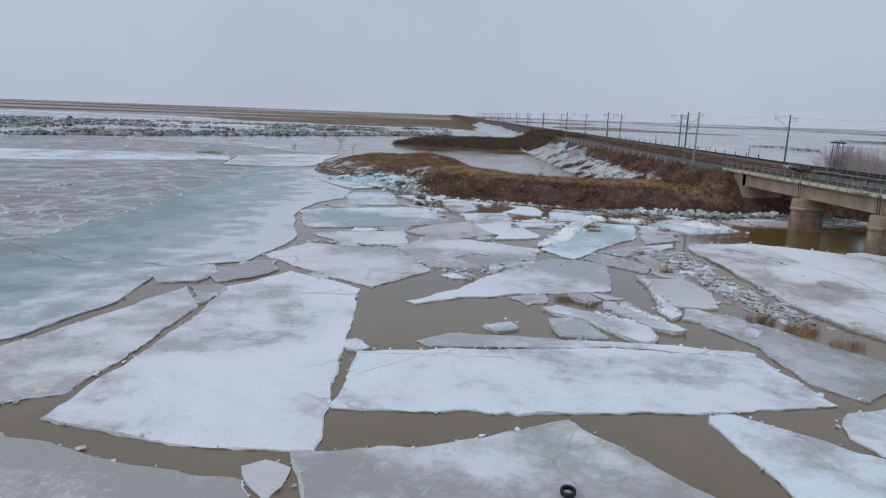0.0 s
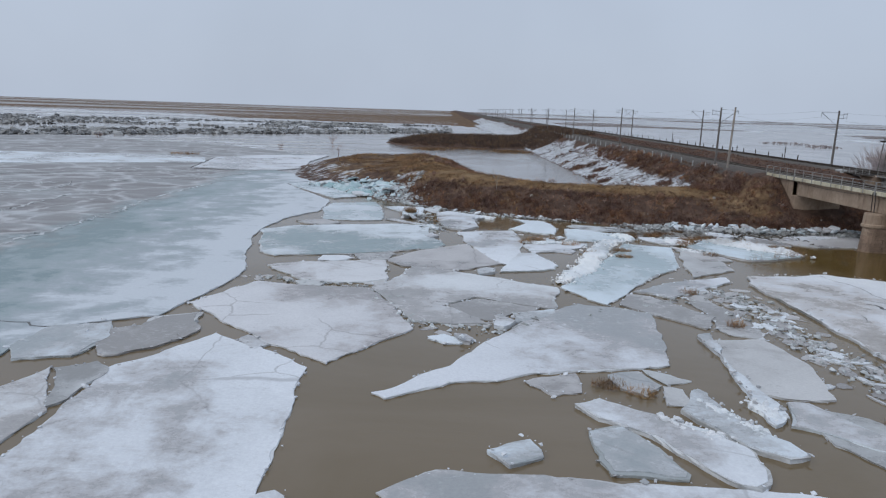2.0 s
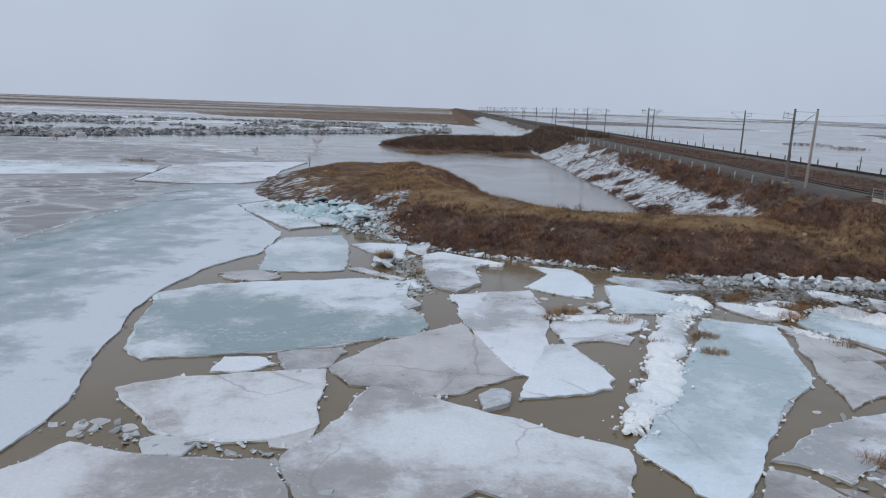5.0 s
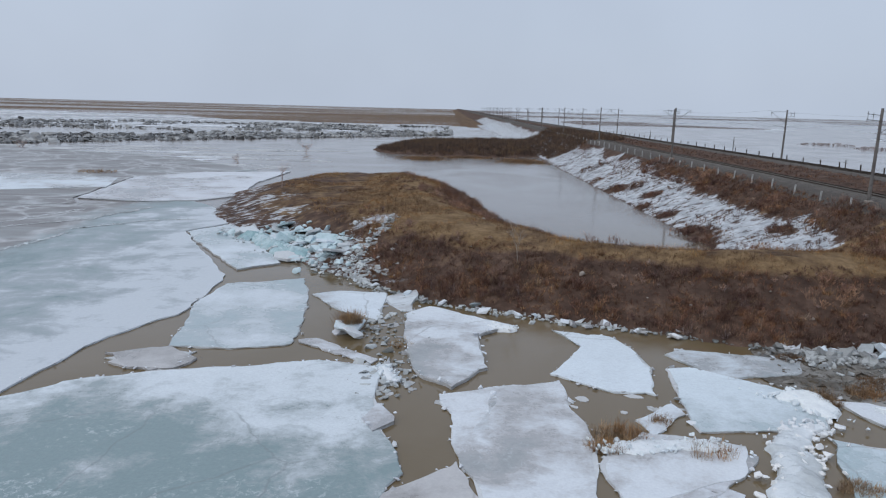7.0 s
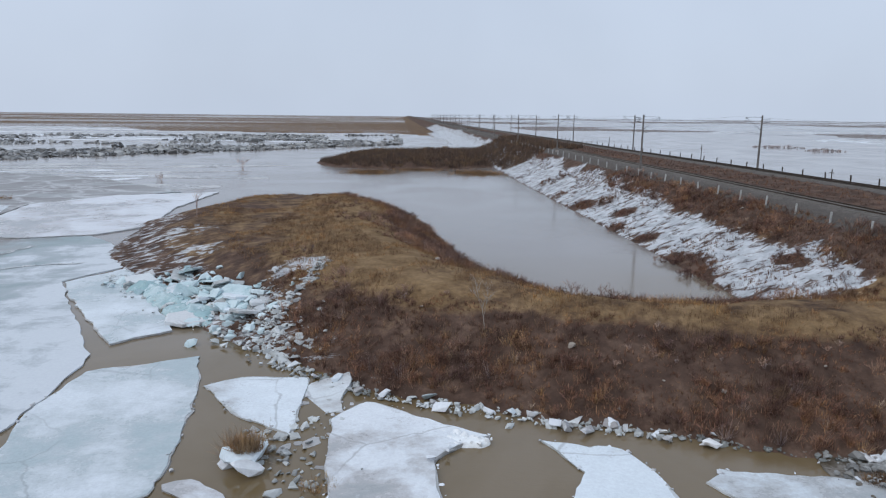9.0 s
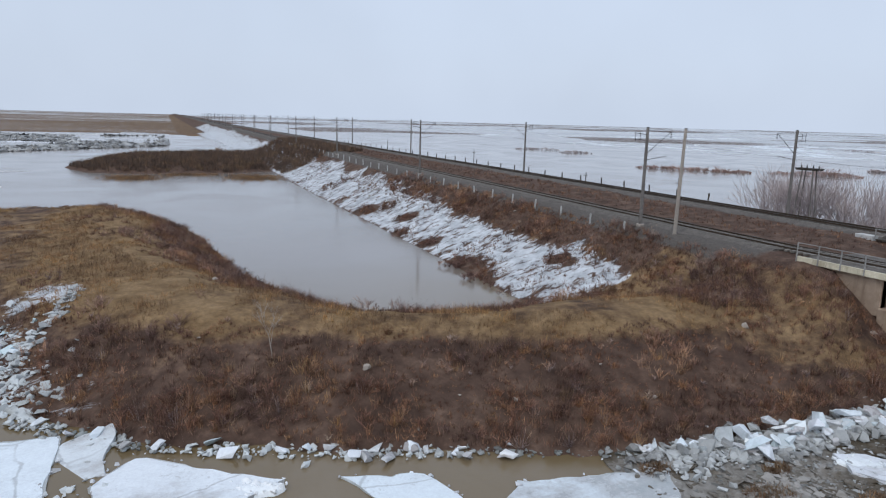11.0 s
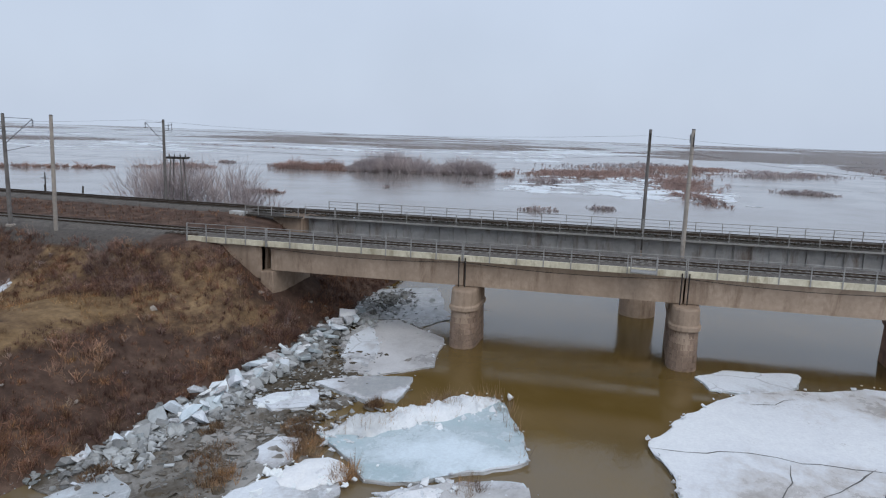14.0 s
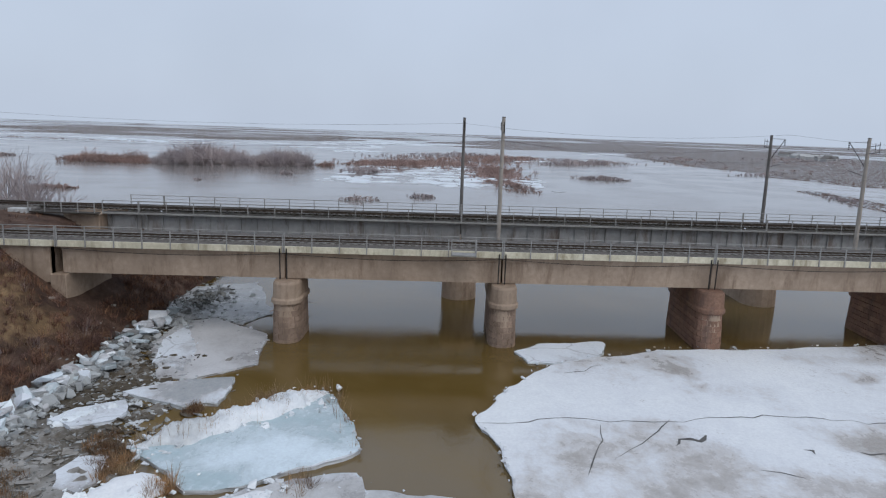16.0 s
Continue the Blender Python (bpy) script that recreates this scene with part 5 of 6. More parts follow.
floe([(-19.6, 65.4), (-18.9, 67.4), (-16.8, 68.6), (-15.5, 64.5), (-16.4, 62.6), (-17.1, 61.3), (-19.4, 59.7), (-22.4, 63.8)], material=ICE_GREY, z=0.12, seed=134)
floe([(-25.7, 60.6), (-25.2, 64.9), (-21.9, 66.1), (-20.5, 62.8), (-21.2, 59.5), (-24.3, 58.7)], seed=135)
floe([(-21.2, 57.6), (-19.3, 58.8), (-18.0, 57.4), (-18.3, 53.6), (-18.9, 52.7)], material=ICE_GREY, z=0.1, seed=136)
floe([(-19.5, 67.3), (-16.5, 68.7), (-15.8, 64.6), (-18.4, 61.6)], material=ICE_GREY, z=0.1, seed=137)
floe([(6.4, 105.2), (5.6, 100.4), (4.8, 100.3)], seed=138)
floe([(4.4, 84.2), (5.8, 85.1), (6.0, 83.3), (4.5, 82.3)], z=0.4, seed=139)
floe([(10.5, 97.3), (13.3, 100.5), (18.1, 99.2), (16.8, 96.4), (10.7, 94.0)], seed=140)
floe([(-17.3, 108.3), (-16.0, 109.8), (-12.4, 109.1), (-14.2, 107.0)], material=ICE_GREY, z=0.1, seed=144)
floe([(-12.2, 109.2), (-14.6, 111.2), (-18.2, 109.8), (-15.8, 107.5), (-13.0, 107.5)], material=ICE_GREY, z=0.1, seed=145)
floe([(31.6, 93.4), (31.4, 95.7), (29.1, 97.9), (28.2, 99.2), (28.9, 91.0), (32.2, 91.8)], material=ICE_GREY, z=0.1, seed=146)
floe([(-11.8, 78.4), (-10.6, 78.9), (-9.1, 78.2), (-9.4, 77.1), (-11.1, 77.0)], material=ICE_GREY, z=0.1, seed=147)
floe([(-6.1, 79.3), (-3.9, 80.2), (-3.9, 78.0), (-5.7, 78.1)], material=ICE_GREY, z=0.14, seed=148)
snowfield = floe([(39.3, 86.3), (35.3, 85), (30.8, 84.7), (29.7, 82), (29.9, 69.4), (29.9, 58.3), (30.7, 51.4), (32, 49), (36, 44), (44, 28), (62, 24), (58, 45), (56.4, 52.4), (53.8, 65), (53, 72), (48.9, 80.2), (44.1, 84)], seed=90, z=0.35, thick=0.5, material=SNOWFIELD, label="broad snow-covered ice field with thin dark cracks")
CRACKS = [([(38.2, 86.1), (39.2, 82.7), (39.8, 80.2), (39.2, 78.7), (39.5, 75.2), (40.4, 72.5), (41, 67.6), (40.5, 62.7), (42, 54), (44, 46)], 0.07), ([(39.5, 75.2), (36.8, 77.7), (34.7, 79.5)], 0.05), ([(38.8, 79.1), (35.9, 79.9), (33, 81.1)], 0.05),
          ([(36.6, 75.7), (37.2, 75.3), (37.2, 74.4), (38, 73.7)], 0.2), ([(36.9, 69.2), (36.2, 68.7)], 0.16), ([(36.7, 66.5), (36.4, 64.9), (36.8, 63)], 0.12), ([(47, 80), (47.6, 78.6), (49, 77)], 0.1), ([(34.2, 72), (33.6, 70.5)], 0.1), ([(33, 60), (36, 57), (37, 52)], 0.06)]
for i, (p, w) in enumerate(CRACKS):
    crack(snowfield, p, w * 0.85, i + 1, rise=0.006 + 0.001 * i, wander=0.16)

floe([(46.3, 108.0), (51.6, 109.3), (55.5, 109.1), (50.7, 106.8), (46.5, 105.4), (44.7, 105.2)], seed=163, z=0.19, thick=0.05, label="thin white crust on a dirty floe")

floe([(25.0, 114.2), (27.6, 113.6), (31, 113), (35.3, 113), (39.2, 113), (46.3, 112.6), (52.2, 112.6), (43.3, 106.2), (39.9, 107.2), (36.0, 105.5), (33.5, 103.6), (30.3, 104.0), (27.3, 104.5), (23.5, 106.9), (23.0, 109.0)], seed=160, z=0.04, cover=-0.1, material=SLUSH, label="grey-brown slush sheet frozen between bank and floes")
floe([(54.5, 113), (68, 113.5), (71, 108), (59.2, 103.3), (55.8, 104.9), (57.8, 107.6)], seed=161, z=0.05, material=ICE_GREY, label="dirty ice mush under the bridge")

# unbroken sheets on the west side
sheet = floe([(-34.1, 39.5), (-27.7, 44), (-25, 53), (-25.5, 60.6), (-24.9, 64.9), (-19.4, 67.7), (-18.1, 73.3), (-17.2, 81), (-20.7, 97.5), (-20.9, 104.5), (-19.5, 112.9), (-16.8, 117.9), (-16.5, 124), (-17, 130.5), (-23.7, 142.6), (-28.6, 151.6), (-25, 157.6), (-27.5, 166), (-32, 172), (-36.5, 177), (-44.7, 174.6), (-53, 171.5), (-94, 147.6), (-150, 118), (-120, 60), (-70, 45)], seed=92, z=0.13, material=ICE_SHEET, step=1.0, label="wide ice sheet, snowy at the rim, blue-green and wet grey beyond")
crack(sheet, [(-24.9, 65.0), (-30, 65.6), (-35, 65.2), (-40, 68.5), (-46.2, 73.2), (-58, 78)], 0.1, 5, rise=0.012, wander=0.25)
floe([(-55.5, 177.5), (-44.7, 175.4), (-36.3, 178), (-31.6, 184.8), (-33.8, 204.6), (-32.3, 229), (-50.7, 222.8), (-60.4, 209)], seed=94, z=0.2, material=ICE, step=1.6, label="white snow-dusted ice strip along the shore")
floe([(-58, 192), (-63, 208), (-84.6, 211), (-130, 205), (-160, 180), (-104, 172), (-71, 186)], seed=97, z=0.2, material=ICE, step=2.0, label="white snow-dusted ice strip among grey sheets")
floe([(-151, 119.6), (-94, 148.6), (-53, 172.3), (-56.5, 177.8), (-61, 209.5), (-51, 223.4), (-40, 229), (-70, 262), (-160, 300), (-280, 270), (-300, 170)], seed=95, z=0.1, material=ICE_SHEET, step=3.0, label="distant wet grey ice sheet")
floe([(-28, 151), (-24.3, 157), (-21.5, 152.5), (-17, 143), (-13, 135.4), (-16.5, 132.4), (-23.4, 142.6)], seed=96, z=0.22, material=ICE_BLUE)
SEAMS = [[(-74.8, 117.8), (-67.5, 120.2), (-67.6, 126.9), (-63.2, 131.6), (-64.0, 140.5)], [(-64.3, 105.2), (-67.4, 117.5), (-66.3, 125.3)], [(-56.9, 107.3), (-57.1, 120.8), (-57.1, 127.4), (-52.8, 135.2)],
         [(-46.4, 74.1), (-45.2, 75.7), (-44.2, 79.4), (-44.2, 90.0), (-43.7, 101.0), (-42.7, 111.2), (-43.7, 123.2), (-42.9, 138.7), (-41.2, 149.2)],
         [(-46.4, 82.9), (-47.1, 86.2), (-51.5, 93.4), (-49.7, 96.6)], [(-61.4, 96.5), (-58.2, 99.1)], [(-57.5, 90.4), (-54.1, 90.2), (-54.5, 95.4)], [(-92.0, 145.3), (-67.0, 141.9), (-54.6, 149.4), (-48.8, 167.0)],
         [(-100, 90), (-80, 112), (-76, 138)], [(-66, 66), (-80, 85), (-120, 95)], [(-58, 70), (-54, 84), (-60, 96), (-72, 104)], [(-43, 150), (-36, 158), (-30, 160)], [(-52, 150), (-44, 158), (-40, 170)], [(-88, 120), (-82, 133), (-66, 142)]]
rng = random.Random(3)
for i, s in enumerate(SEAMS):
    crack(sheet, s, 0.3, i, "pressure_seam", ICE_WET, 0.03 + 0.002 * i, 0.4)
    q = on_path(s, int(9 * len(s)), 0.25, i)
    chunk_field("ice_seam", "white crumbled pressure seam in grey ice", "ice seam", [(x, y, 0.12) for x, y in q], (0.12, 0.45), ICE_WET, i, 0.3)

# rubble along the shore
shore = [(-4, 128.3), (1.5, 123.6), (4.5, 121.7), (9.3, 119.9), (13.2, 118.1), (19.6, 116.2), (23.3, 114.8), (27, 113.4), (32, 112.7)]
chunk_field("ice_rubble", "small broken ice crumbs along the waterline", "ice rubble", [(x, y, 0.1) for x, y in on_path(shore, 700, 0.4, 30)], (0.08, 0.34), CRUMB, 30, 0.6)
heap = [(26, 112.4), (32, 111.2), (38, 111.4), (48, 111.2), (56, 111), (66, 111.2)]
chunk_field("ice_rubble", "heaped broken ice jammed against the bank", "ice rubble", [(x, y, 0.1 + 0.18 * abs(math.sin(x))) for x, y in on_path(heap, 2000, 0.95, 31)], (0.1, 0.5), RUBBLE, 31, 0.55)
rng = random.Random(77)
for i, (x, y) in enumerate(on_path(heap[1:5], 60, 0.5, 32)):
    ice_block(x, y, 0.2 + 0.5 * rng.random(), rng.uniform(0.5, 1.3), 300 + i)
for i, (x, y) in enumerate(on_path(shore, 34, 0.5, 33)):
    ice_block(x, y, 0.1, rng.uniform(0.4, 0.9), 400 + i, "small stranded ice block at the waterline")
jam = [(29, 112.2), (35.5, 111.4), (41, 111.2), (47, 111.2), (52, 111.4), (59, 111.2)]
for i, (p, w, h) in enumerate((([(35, 111.4), (39, 111.3), (41, 111.2)], 0.7, 0.3), ([(42, 111.2), (47, 111.4), (50, 111.4)], 1.0, 0.35), ([(50, 111.2), (54, 111.4)], 0.8, 0.3))):
    snow_ridge(p, w, h, 120 + i, 0.1, RUBBLE, "piled broken ice jammed along the bank foot")
q = on_path(jam, 70, 0.65, 38)
for i, ((x, y), z) in enumerate(zip(q, ground_z(q))):
    if z > 1.1:
        continue
    big = rng.choice((0.35, 0.4, 0.5, 0.6, 0.8, 1.2))
    ice_slab(x, y, max(0.1, float(z)) + 0.35 * rng.random(), big, 800 + i, rng.choice((JAM_ICE, JAM_ICE, JAM_ICE, ICE_GREY)), "pale blue-grey ice slab jammed against the bank")
q = [(x, y, max(0.05, float(z)) + 0.3 * rng.random()) for (x, y), z in zip(on_path(jam, 260, 0.75, 42), ground_z(on_path(jam, 260, 0.75, 42))) if z < 0.9]
chunk_field("ice_rubble", "grey-white ice lumps jammed against the bank", "ice rubble", q, (0.35, 1.0), RUBBLE, 43, 0.6)
slush = [(27, 108), (33, 107.5), (40, 106.5), (47, 108.5)]
chunk_field("slush", "dirty slush and brash floating off the bank", "slush", [(x, y, 0.04) for x, y in on_path(slush, 1900, 1.8, 34)], (0.05, 0.34), RUBBLE, 34, 0.25)
chunk_field("slush", "brash ice under the bridge", "slush", [(x, y, 0.06) for x, y in on_path([(50, 109), (58, 109), (68, 111)], 420, 2.0, 35)], (0.08, 0.5), CRUMB, 35, 0.25)
west = [(-23, 152), (-18, 146), (-12, 139.5), (-7, 134), (-4, 130)]
chunk_field("ice_rubble", "snowy ice rubble pushed up the point", "ice rubble", [(x, y, max(0.15, z) + 0.1) for (x, y), z in zip(on_path(west, 420, 1.1, 36), ground_z(on_path(west, 420, 1.1, 36)))], (0.1, 0.5), CRUMB, 36, 0.5)
for i, (p, w, h) in enumerate((([(-22, 150.5), (-18, 146.5), (-14, 142), (-9.5, 136)], 1.8, 0.8), ([(-7, 134), (-4.5, 130.5), (-3, 128)], 0.6, 0.3))):
    snow_ridge(p, w, h, 90 + i, 0.1, ICE_TURQ if i == 0 else CRUMB, "heap of pale turquoise ice shoved onto the point")
q = on_path([(-21, 150.5), (-17, 147.5), (-13, 143.5), (-10, 139.5), (-7.6, 134.5)], 46, 1.5, 37)
for i, ((x, y), z) in enumerate(zip(q, ground_z(q))):
    big = rng.choice((0.7, 1.1, 1.8, 2.5, 3.2)) * rng.uniform(0.8, 1.15)
    ice_slab(x, y, max(0.1, float(z)) + 0.3 * rng.random() - 0.15, big, 500 + i, rng.choice((ICE_TURQ, ICE_BLUE, ICE_WET, ICE_WET)), "turquoise-white ice slab heaped on the point", 24.0)
q = on_path([(-21, 150.5), (-17, 147.5), (-13, 143.5), (-10, 139.5), (-7.6, 134.5)], 150, 1.7, 41)
chunk_field("ice_rubble", "pale blue ice lumps heaped on the point", "ice rubble", [(x, y, max(0.1, float(z)) + 0.35 * rng.random()) for (x, y), z in zip(q, ground_z(q))], (0.5, 1.2), ICE_TURQ, 44, 0.6)
q = on_path([(-8.5, 141), (-6.5, 137), (-4.6, 132.5), (-3, 129)], 260, 1.2, 39)
q += on_path([(-5.5, 133), (-4.2, 136.5), (-2.6, 139), (-2.2, 143)], 150, 0.35, 40)
chunk_field("ice_rubble", "dirty ice crumbs strewn over dark soil", "ice rubble", [(x, y, max(0.08, float(z)) + 0.04) for (x, y), z in zip(q, ground_z(q))], (0.15, 0.6), CRUMB, 39, 0.4)
# snow ridges on single floes
RIDGES = [([(33.9, 103.3), (35.1, 101.9), (36.6, 100.3), (38.7, 98.3), (40.3, 96.9), (41.9, 95.3)], 0.8, 1.05), ([(11.6, 80.4), (15.2, 86.2), (19.5, 97), (21, 100.6), (23.3, 101.6)], 0.8, 0.45),
          ([(22.4, 105), (24.2, 105.3), (24.2, 102.4)], 0.7, 0.4), ([(10.9, 98.6), (14.7, 99.2), (17.4, 99)], 0.45, 0.35), ([(28.6, 103), (30.4, 101.6), (29.6, 100.4)], 0.9, 0.45),
          ([(14.6, 55.5), (16.5, 51.5)], 0.35, 0.3), ([(17.6, 55.5), (18.2, 53)], 0.3, 0.3), ([(12, 53), (14.6, 50.6)], 0.25, 0.2), ([(6.6, 116.6), (8.8, 116.2)], 0.35, 0.3), ([(29, 97.6), (30.5, 95.6)], 0.5, 0.3),
          ([(36.2, 108.8), (38.9, 106.6)], 0.45, 0.35), ([(-0.6, 108.6), (0.6, 106)], 0.3, 0.3)]
for i, (p, w, h) in enumerate(RIDGES):
    snow_ridge(p, w * 1.35, h * 0.62, 50 + i, 0.24)
    n = int(22 * sum((Vector(b) - Vector(a)).length for a, b in zip(p, p[1:])))
    chunk_field("snow_crumbs", "loose snow crumbs beside a ridge", "snow crumbs", [(x, y, 0.22) for x, y in on_path(p, n, w * 0.9, 50 + i)], (0.08, 0.34), SNOW, 50 + i, 0.7)
band = [(22.6, 80), (26.4, 76.5), (26.2, 66.2), (27, 60), (27.6, 53)]
chunk_field("ice_rubble", "grey ice crumbs between floes", "ice rubble", [(x, y, 0.1) for x, y in on_path(band, 620, 1.1, 70)], (0.06, 0.34), CRUMB, 70, 0.4)
crumbs = [(x, y) for x, y in on_path([(-17, 80), (-10, 78), (-5, 77.5), (-1, 68), (5, 66), (9, 70), (15, 73), (22, 76)], 300, 0.5, 71)]
chunk_field("ice_rubble", "scattered ice crumbs between floes", "ice rubble", [(x, y, 0.06) for x, y in crumbs], (0.1, 0.4), CRUMB, 71, 0.4)
crumbs = on_path([(-1, 110), (0, 105), (1, 112), (-3, 118), (1, 120)], 220, 0.9, 72)
chunk_field("ice_rubble", "scattered ice crumbs off the point", "ice rubble", [(x, y, 0.06) for x, y in crumbs], (0.12, 0.5), CRUMB, 72, 0.4)

# far brash field
rng = np.random.default_rng(9)
bx, by = rng.uniform(-480, 10, 13500), rng.uniform(0, 1, 13500) ** 1.4
lo, hi = np.maximum(260, 300 + 1.05 * (bx + 150)), 600 + 0.25 * (bx + 150)
by = lo + (hi - lo) * by
keep = fbm(bx, by, 45, 21) > -0.06
chunk_field("brash_field", "wide field of dark tilted brash ice", "brash ice", [(x, y, 0.25) for x, y in zip(bx[keep].tolist(), by[keep].tolist())], (0.9, 3.0), BRASH, 80, 0.5)


def tyre(x, y, z):
    bm = bmesh.new()
    prof = [(0.2, -0.08), (0.27, -0.11), (0.32, -0.08), (0.33, 0.0), (0.32, 0.08), (0.27, 0.11), (0.2, 0.08)]
    n = 28
    loops = [[bm.verts.new((r * math.cos(6.28319 * i / n), r * math.sin(6.28319 * i / n), h)) for r, h in prof] for i in range(n)]
    for i in range(n):
        a, b = loops[i], loops[(i + 1) % n]
        for j in range(len(prof) - 1):
            bm.faces.new((a[j], b[j], b[j + 1], a[j + 1]))
    o = part("tyre", bm, RUBBER, smooth=True)
    o.matrix_basis = pose(x, y, z, 8, 0, 0)
    return tagged(o, "old black rubber tyre lying on an ice floe", "tyre")


RUBBER = mat_plain("old_rubber", (0.012, 0.012, 0.013), (0.03, 0.03, 0.03), 8.0, 0.7)
tyre(4.7, 27.5, 0.32)


def ice_plates(name, label, boxes, material, seed, z=0.05, swing=0.25):
    """Flat drifting plates, many in one mesh: boxes are (x0, x1, y0, y1, count, length, width)."""
    rng = random.Random(seed)
    v, f = [], []
    for x0, x1, y0, y1, n, ln, wd in boxes:
        for _ in range(n):
            cx, cy, a, w = rng.uniform(x0, x1), rng.uniform(y0, y1), rng.uniform(*ln) / 2, rng.uniform(*wd) / 2
            k, turn, b = rng.randint(7, 11), rng.gauss(0, swing), len(v)
            for i in range(k):
                t, r = 6.2832 * i / k, rng.uniform(0.65, 1.15)
                px, py = a * r * math.cos(t), w * r * math.sin(t)
                v += [(cx + px * math.cos(turn) - py * math.sin(turn), cy + px * math.sin(turn) + py * math.cos(turn), z + h) for h in (0.0, -0.2)]
            f.append(tuple(b + 2 * i for i in range(k)))
            f += [(b + 2 * i, b + 2 * i + 1, b + 2 * ((i + 1) % k) + 1, b + 2 * ((i + 1) % k)) for i in range(k)]
            z += 0.0001
    return tagged(mesh_ob(name, v, f, material), label, "drift ice", kind="stuff")


ice_plates("drift_ice", "distant white ice strips on grey flood water", [(-330, -60, 226, 300, 46, (12, 60), (3, 12)), (-500, -60, 490, 900, 90, (40, 180), (8, 26))], ICE, 5)
ice_plates("drift_ice", "distant grey ice strips on flood water", [(-330, -40, 226, 310, 40, (15, 70), (4, 14)), (-600, -30, 490, 1000, 70, (60, 220), (8, 30))], ICE_GREY, 6, 0.03)
ice_plates("drift_ice", "broken ice drifted around the flooded willows", [(205, 330, 66, 128, 170, (4, 16), (3, 10)), (190, 260, 56, 76, 20, (5, 14), (2, 5))], ICE, 7)

ice_plates("drift_ice", "far white ice strips on the eastern flood", [(380, 900, -150, 900, 26, (20, 90), (10, 40)), (700, 1700, -300, 1500, 70, (60, 220), (30, 120)), (480, 1100, 150, 900, 60, (40, 200), (12, 50)), (330, 560, 300, 700, 26, (30, 110), (5, 16))], ICE, 8, 0.04, 3.0)


def small_plates(path, n, spread, seed, size):
    return [(x - 0.1, x + 0.1, y - 0.1, y + 0.1, 1, size, (size[0] * 0.5, size[1] * 0.6)) for x, y in on_path(path, n, spread, seed)]


ice_plates("drift_ice", "grey ice plates jammed between floes", small_plates(band, 110, 1.5, 170, (0.6, 2.4)), ICE_GREY, 171, 0.04, 3.0)
ice_plates("drift_ice", "pale ice plates jammed between floes", small_plates(band, 60, 1.4, 172, (0.5, 1.8)), ICE, 173, 0.08, 3.0)
ice_plates("drift_ice", "grey plates frozen in the bank slush", small_plates(slush, 60, 1.6, 174, (0.5, 2.2)), ICE_GREY, 175, 0.05, 3.0)
ice_plates("drift_ice", "thin grey plates among the floes", small_plates([(-17, 80), (-5, 77.5), (-1, 67), (9, 70), (22, 76), (24, 84)], 60, 0.9, 176, (0.4, 1.6)), ICE_GREY, 177, 0.02, 3.0)
ice_plates("drift_ice", "thin plates off the bank", small_plates([(-4, 122), (2, 112), (1, 104), (12, 104), (20, 104), (30, 106)], 90, 0.9, 178, (0.3, 1.5)), ICE_GREY, 179, 0.02, 3.0)
chunk_field("slush", "dark slush lumps along the bank", "slush", [(x, y, 0.04) for x, y in on_path(slush, 1500, 1.9, 181)], (0.1, 0.6), SLUSH, 182, 0.25)
rng = random.Random(12)
chunk_field("ice_rubble", "crumbs of snow along the floe edges", "ice rubble", [(x + rng.gauss(0, 0.12), y + rng.gauss(0, 0.12), z + 0.01) for x, y, z in rng.sample(RIMS, min(1900, len(RIMS)))], (0.06, 0.26), ICE, 180, 0.45)
for i, (x, y, z, b) in enumerate(((-3.2, 114.6, 0.2, 2.0), (-2.7, 113.6, 0.1, 1.6), (-3.6, 115.4, 0.15, 1.7))):
    ice_block(x, y, z, b, 777 + 4 * i, "muddy white ice block carrying a tuft of reed")


# ---- vegetation ----
def scatter(n, x0, x1, y0, y1, seed):
    g = np.random.default_rng(seed)
    x, y = g.uniform(x0, x1, n), g.uniform(y0, y1, n)
    return x, y, height(x, y), g.uniform(0.6, 1.25, n)


def pts4(m, x, y, z, s):
    return np.stack([x[m], y[m], z[m], s[m]], -1)


def bush_template(seed, stems=8):
    """Twigs of one leafless bush of height 1, as arrays."""
    rng = random.Random(seed)
    segs = []

    def grow(p, d, length, r, lv):
        q = p + d * length
        segs.append((p, q, r))
        if lv < 2:
            for _ in range(3):
                e = (d + Vector((rng.gauss(0, 0.45), rng.gauss(0, 0.45), rng.gauss(0.1, 0.2)))).normalized()
                grow(p.lerp(q, rng.uniform(0.4, 1.0)), e, length * rng.uniform(0.5, 0.8), r * 0.7, lv + 1)

    for _ in range(stems):
        d = Vector((rng.gauss(0, 0.35), rng.gauss(0, 0.35), 1)).normalized()
        grow(Vector((rng.gauss(0, 0.06), rng.gauss(0, 0.06), -0.03)), d, rng.uniform(0.3, 0.45), 1.0, 0)
    v, f, w = [], [], []
    for p, q, r in segs:
        s = (q - p).orthogonal().normalized()
        t = (q - p).normalized().cross(s)
        b = len(v)
        for c, k in ((p, r), (q, r * 0.6)):
            for i in range(3):
                v.append(c[:])
                w.append([x * k for x in (s * math.cos(2.0944 * i) + t * math.sin(2.0944 * i))])
        f += [(b + i, b + (i + 1) % 3, b + 3 + (i + 1) % 3, b + 3 + i) for i in range(3)]
    return np.array(v), np.array(w), np.array(f)


BUSHES = [bush_template(i) for i in range(7)]


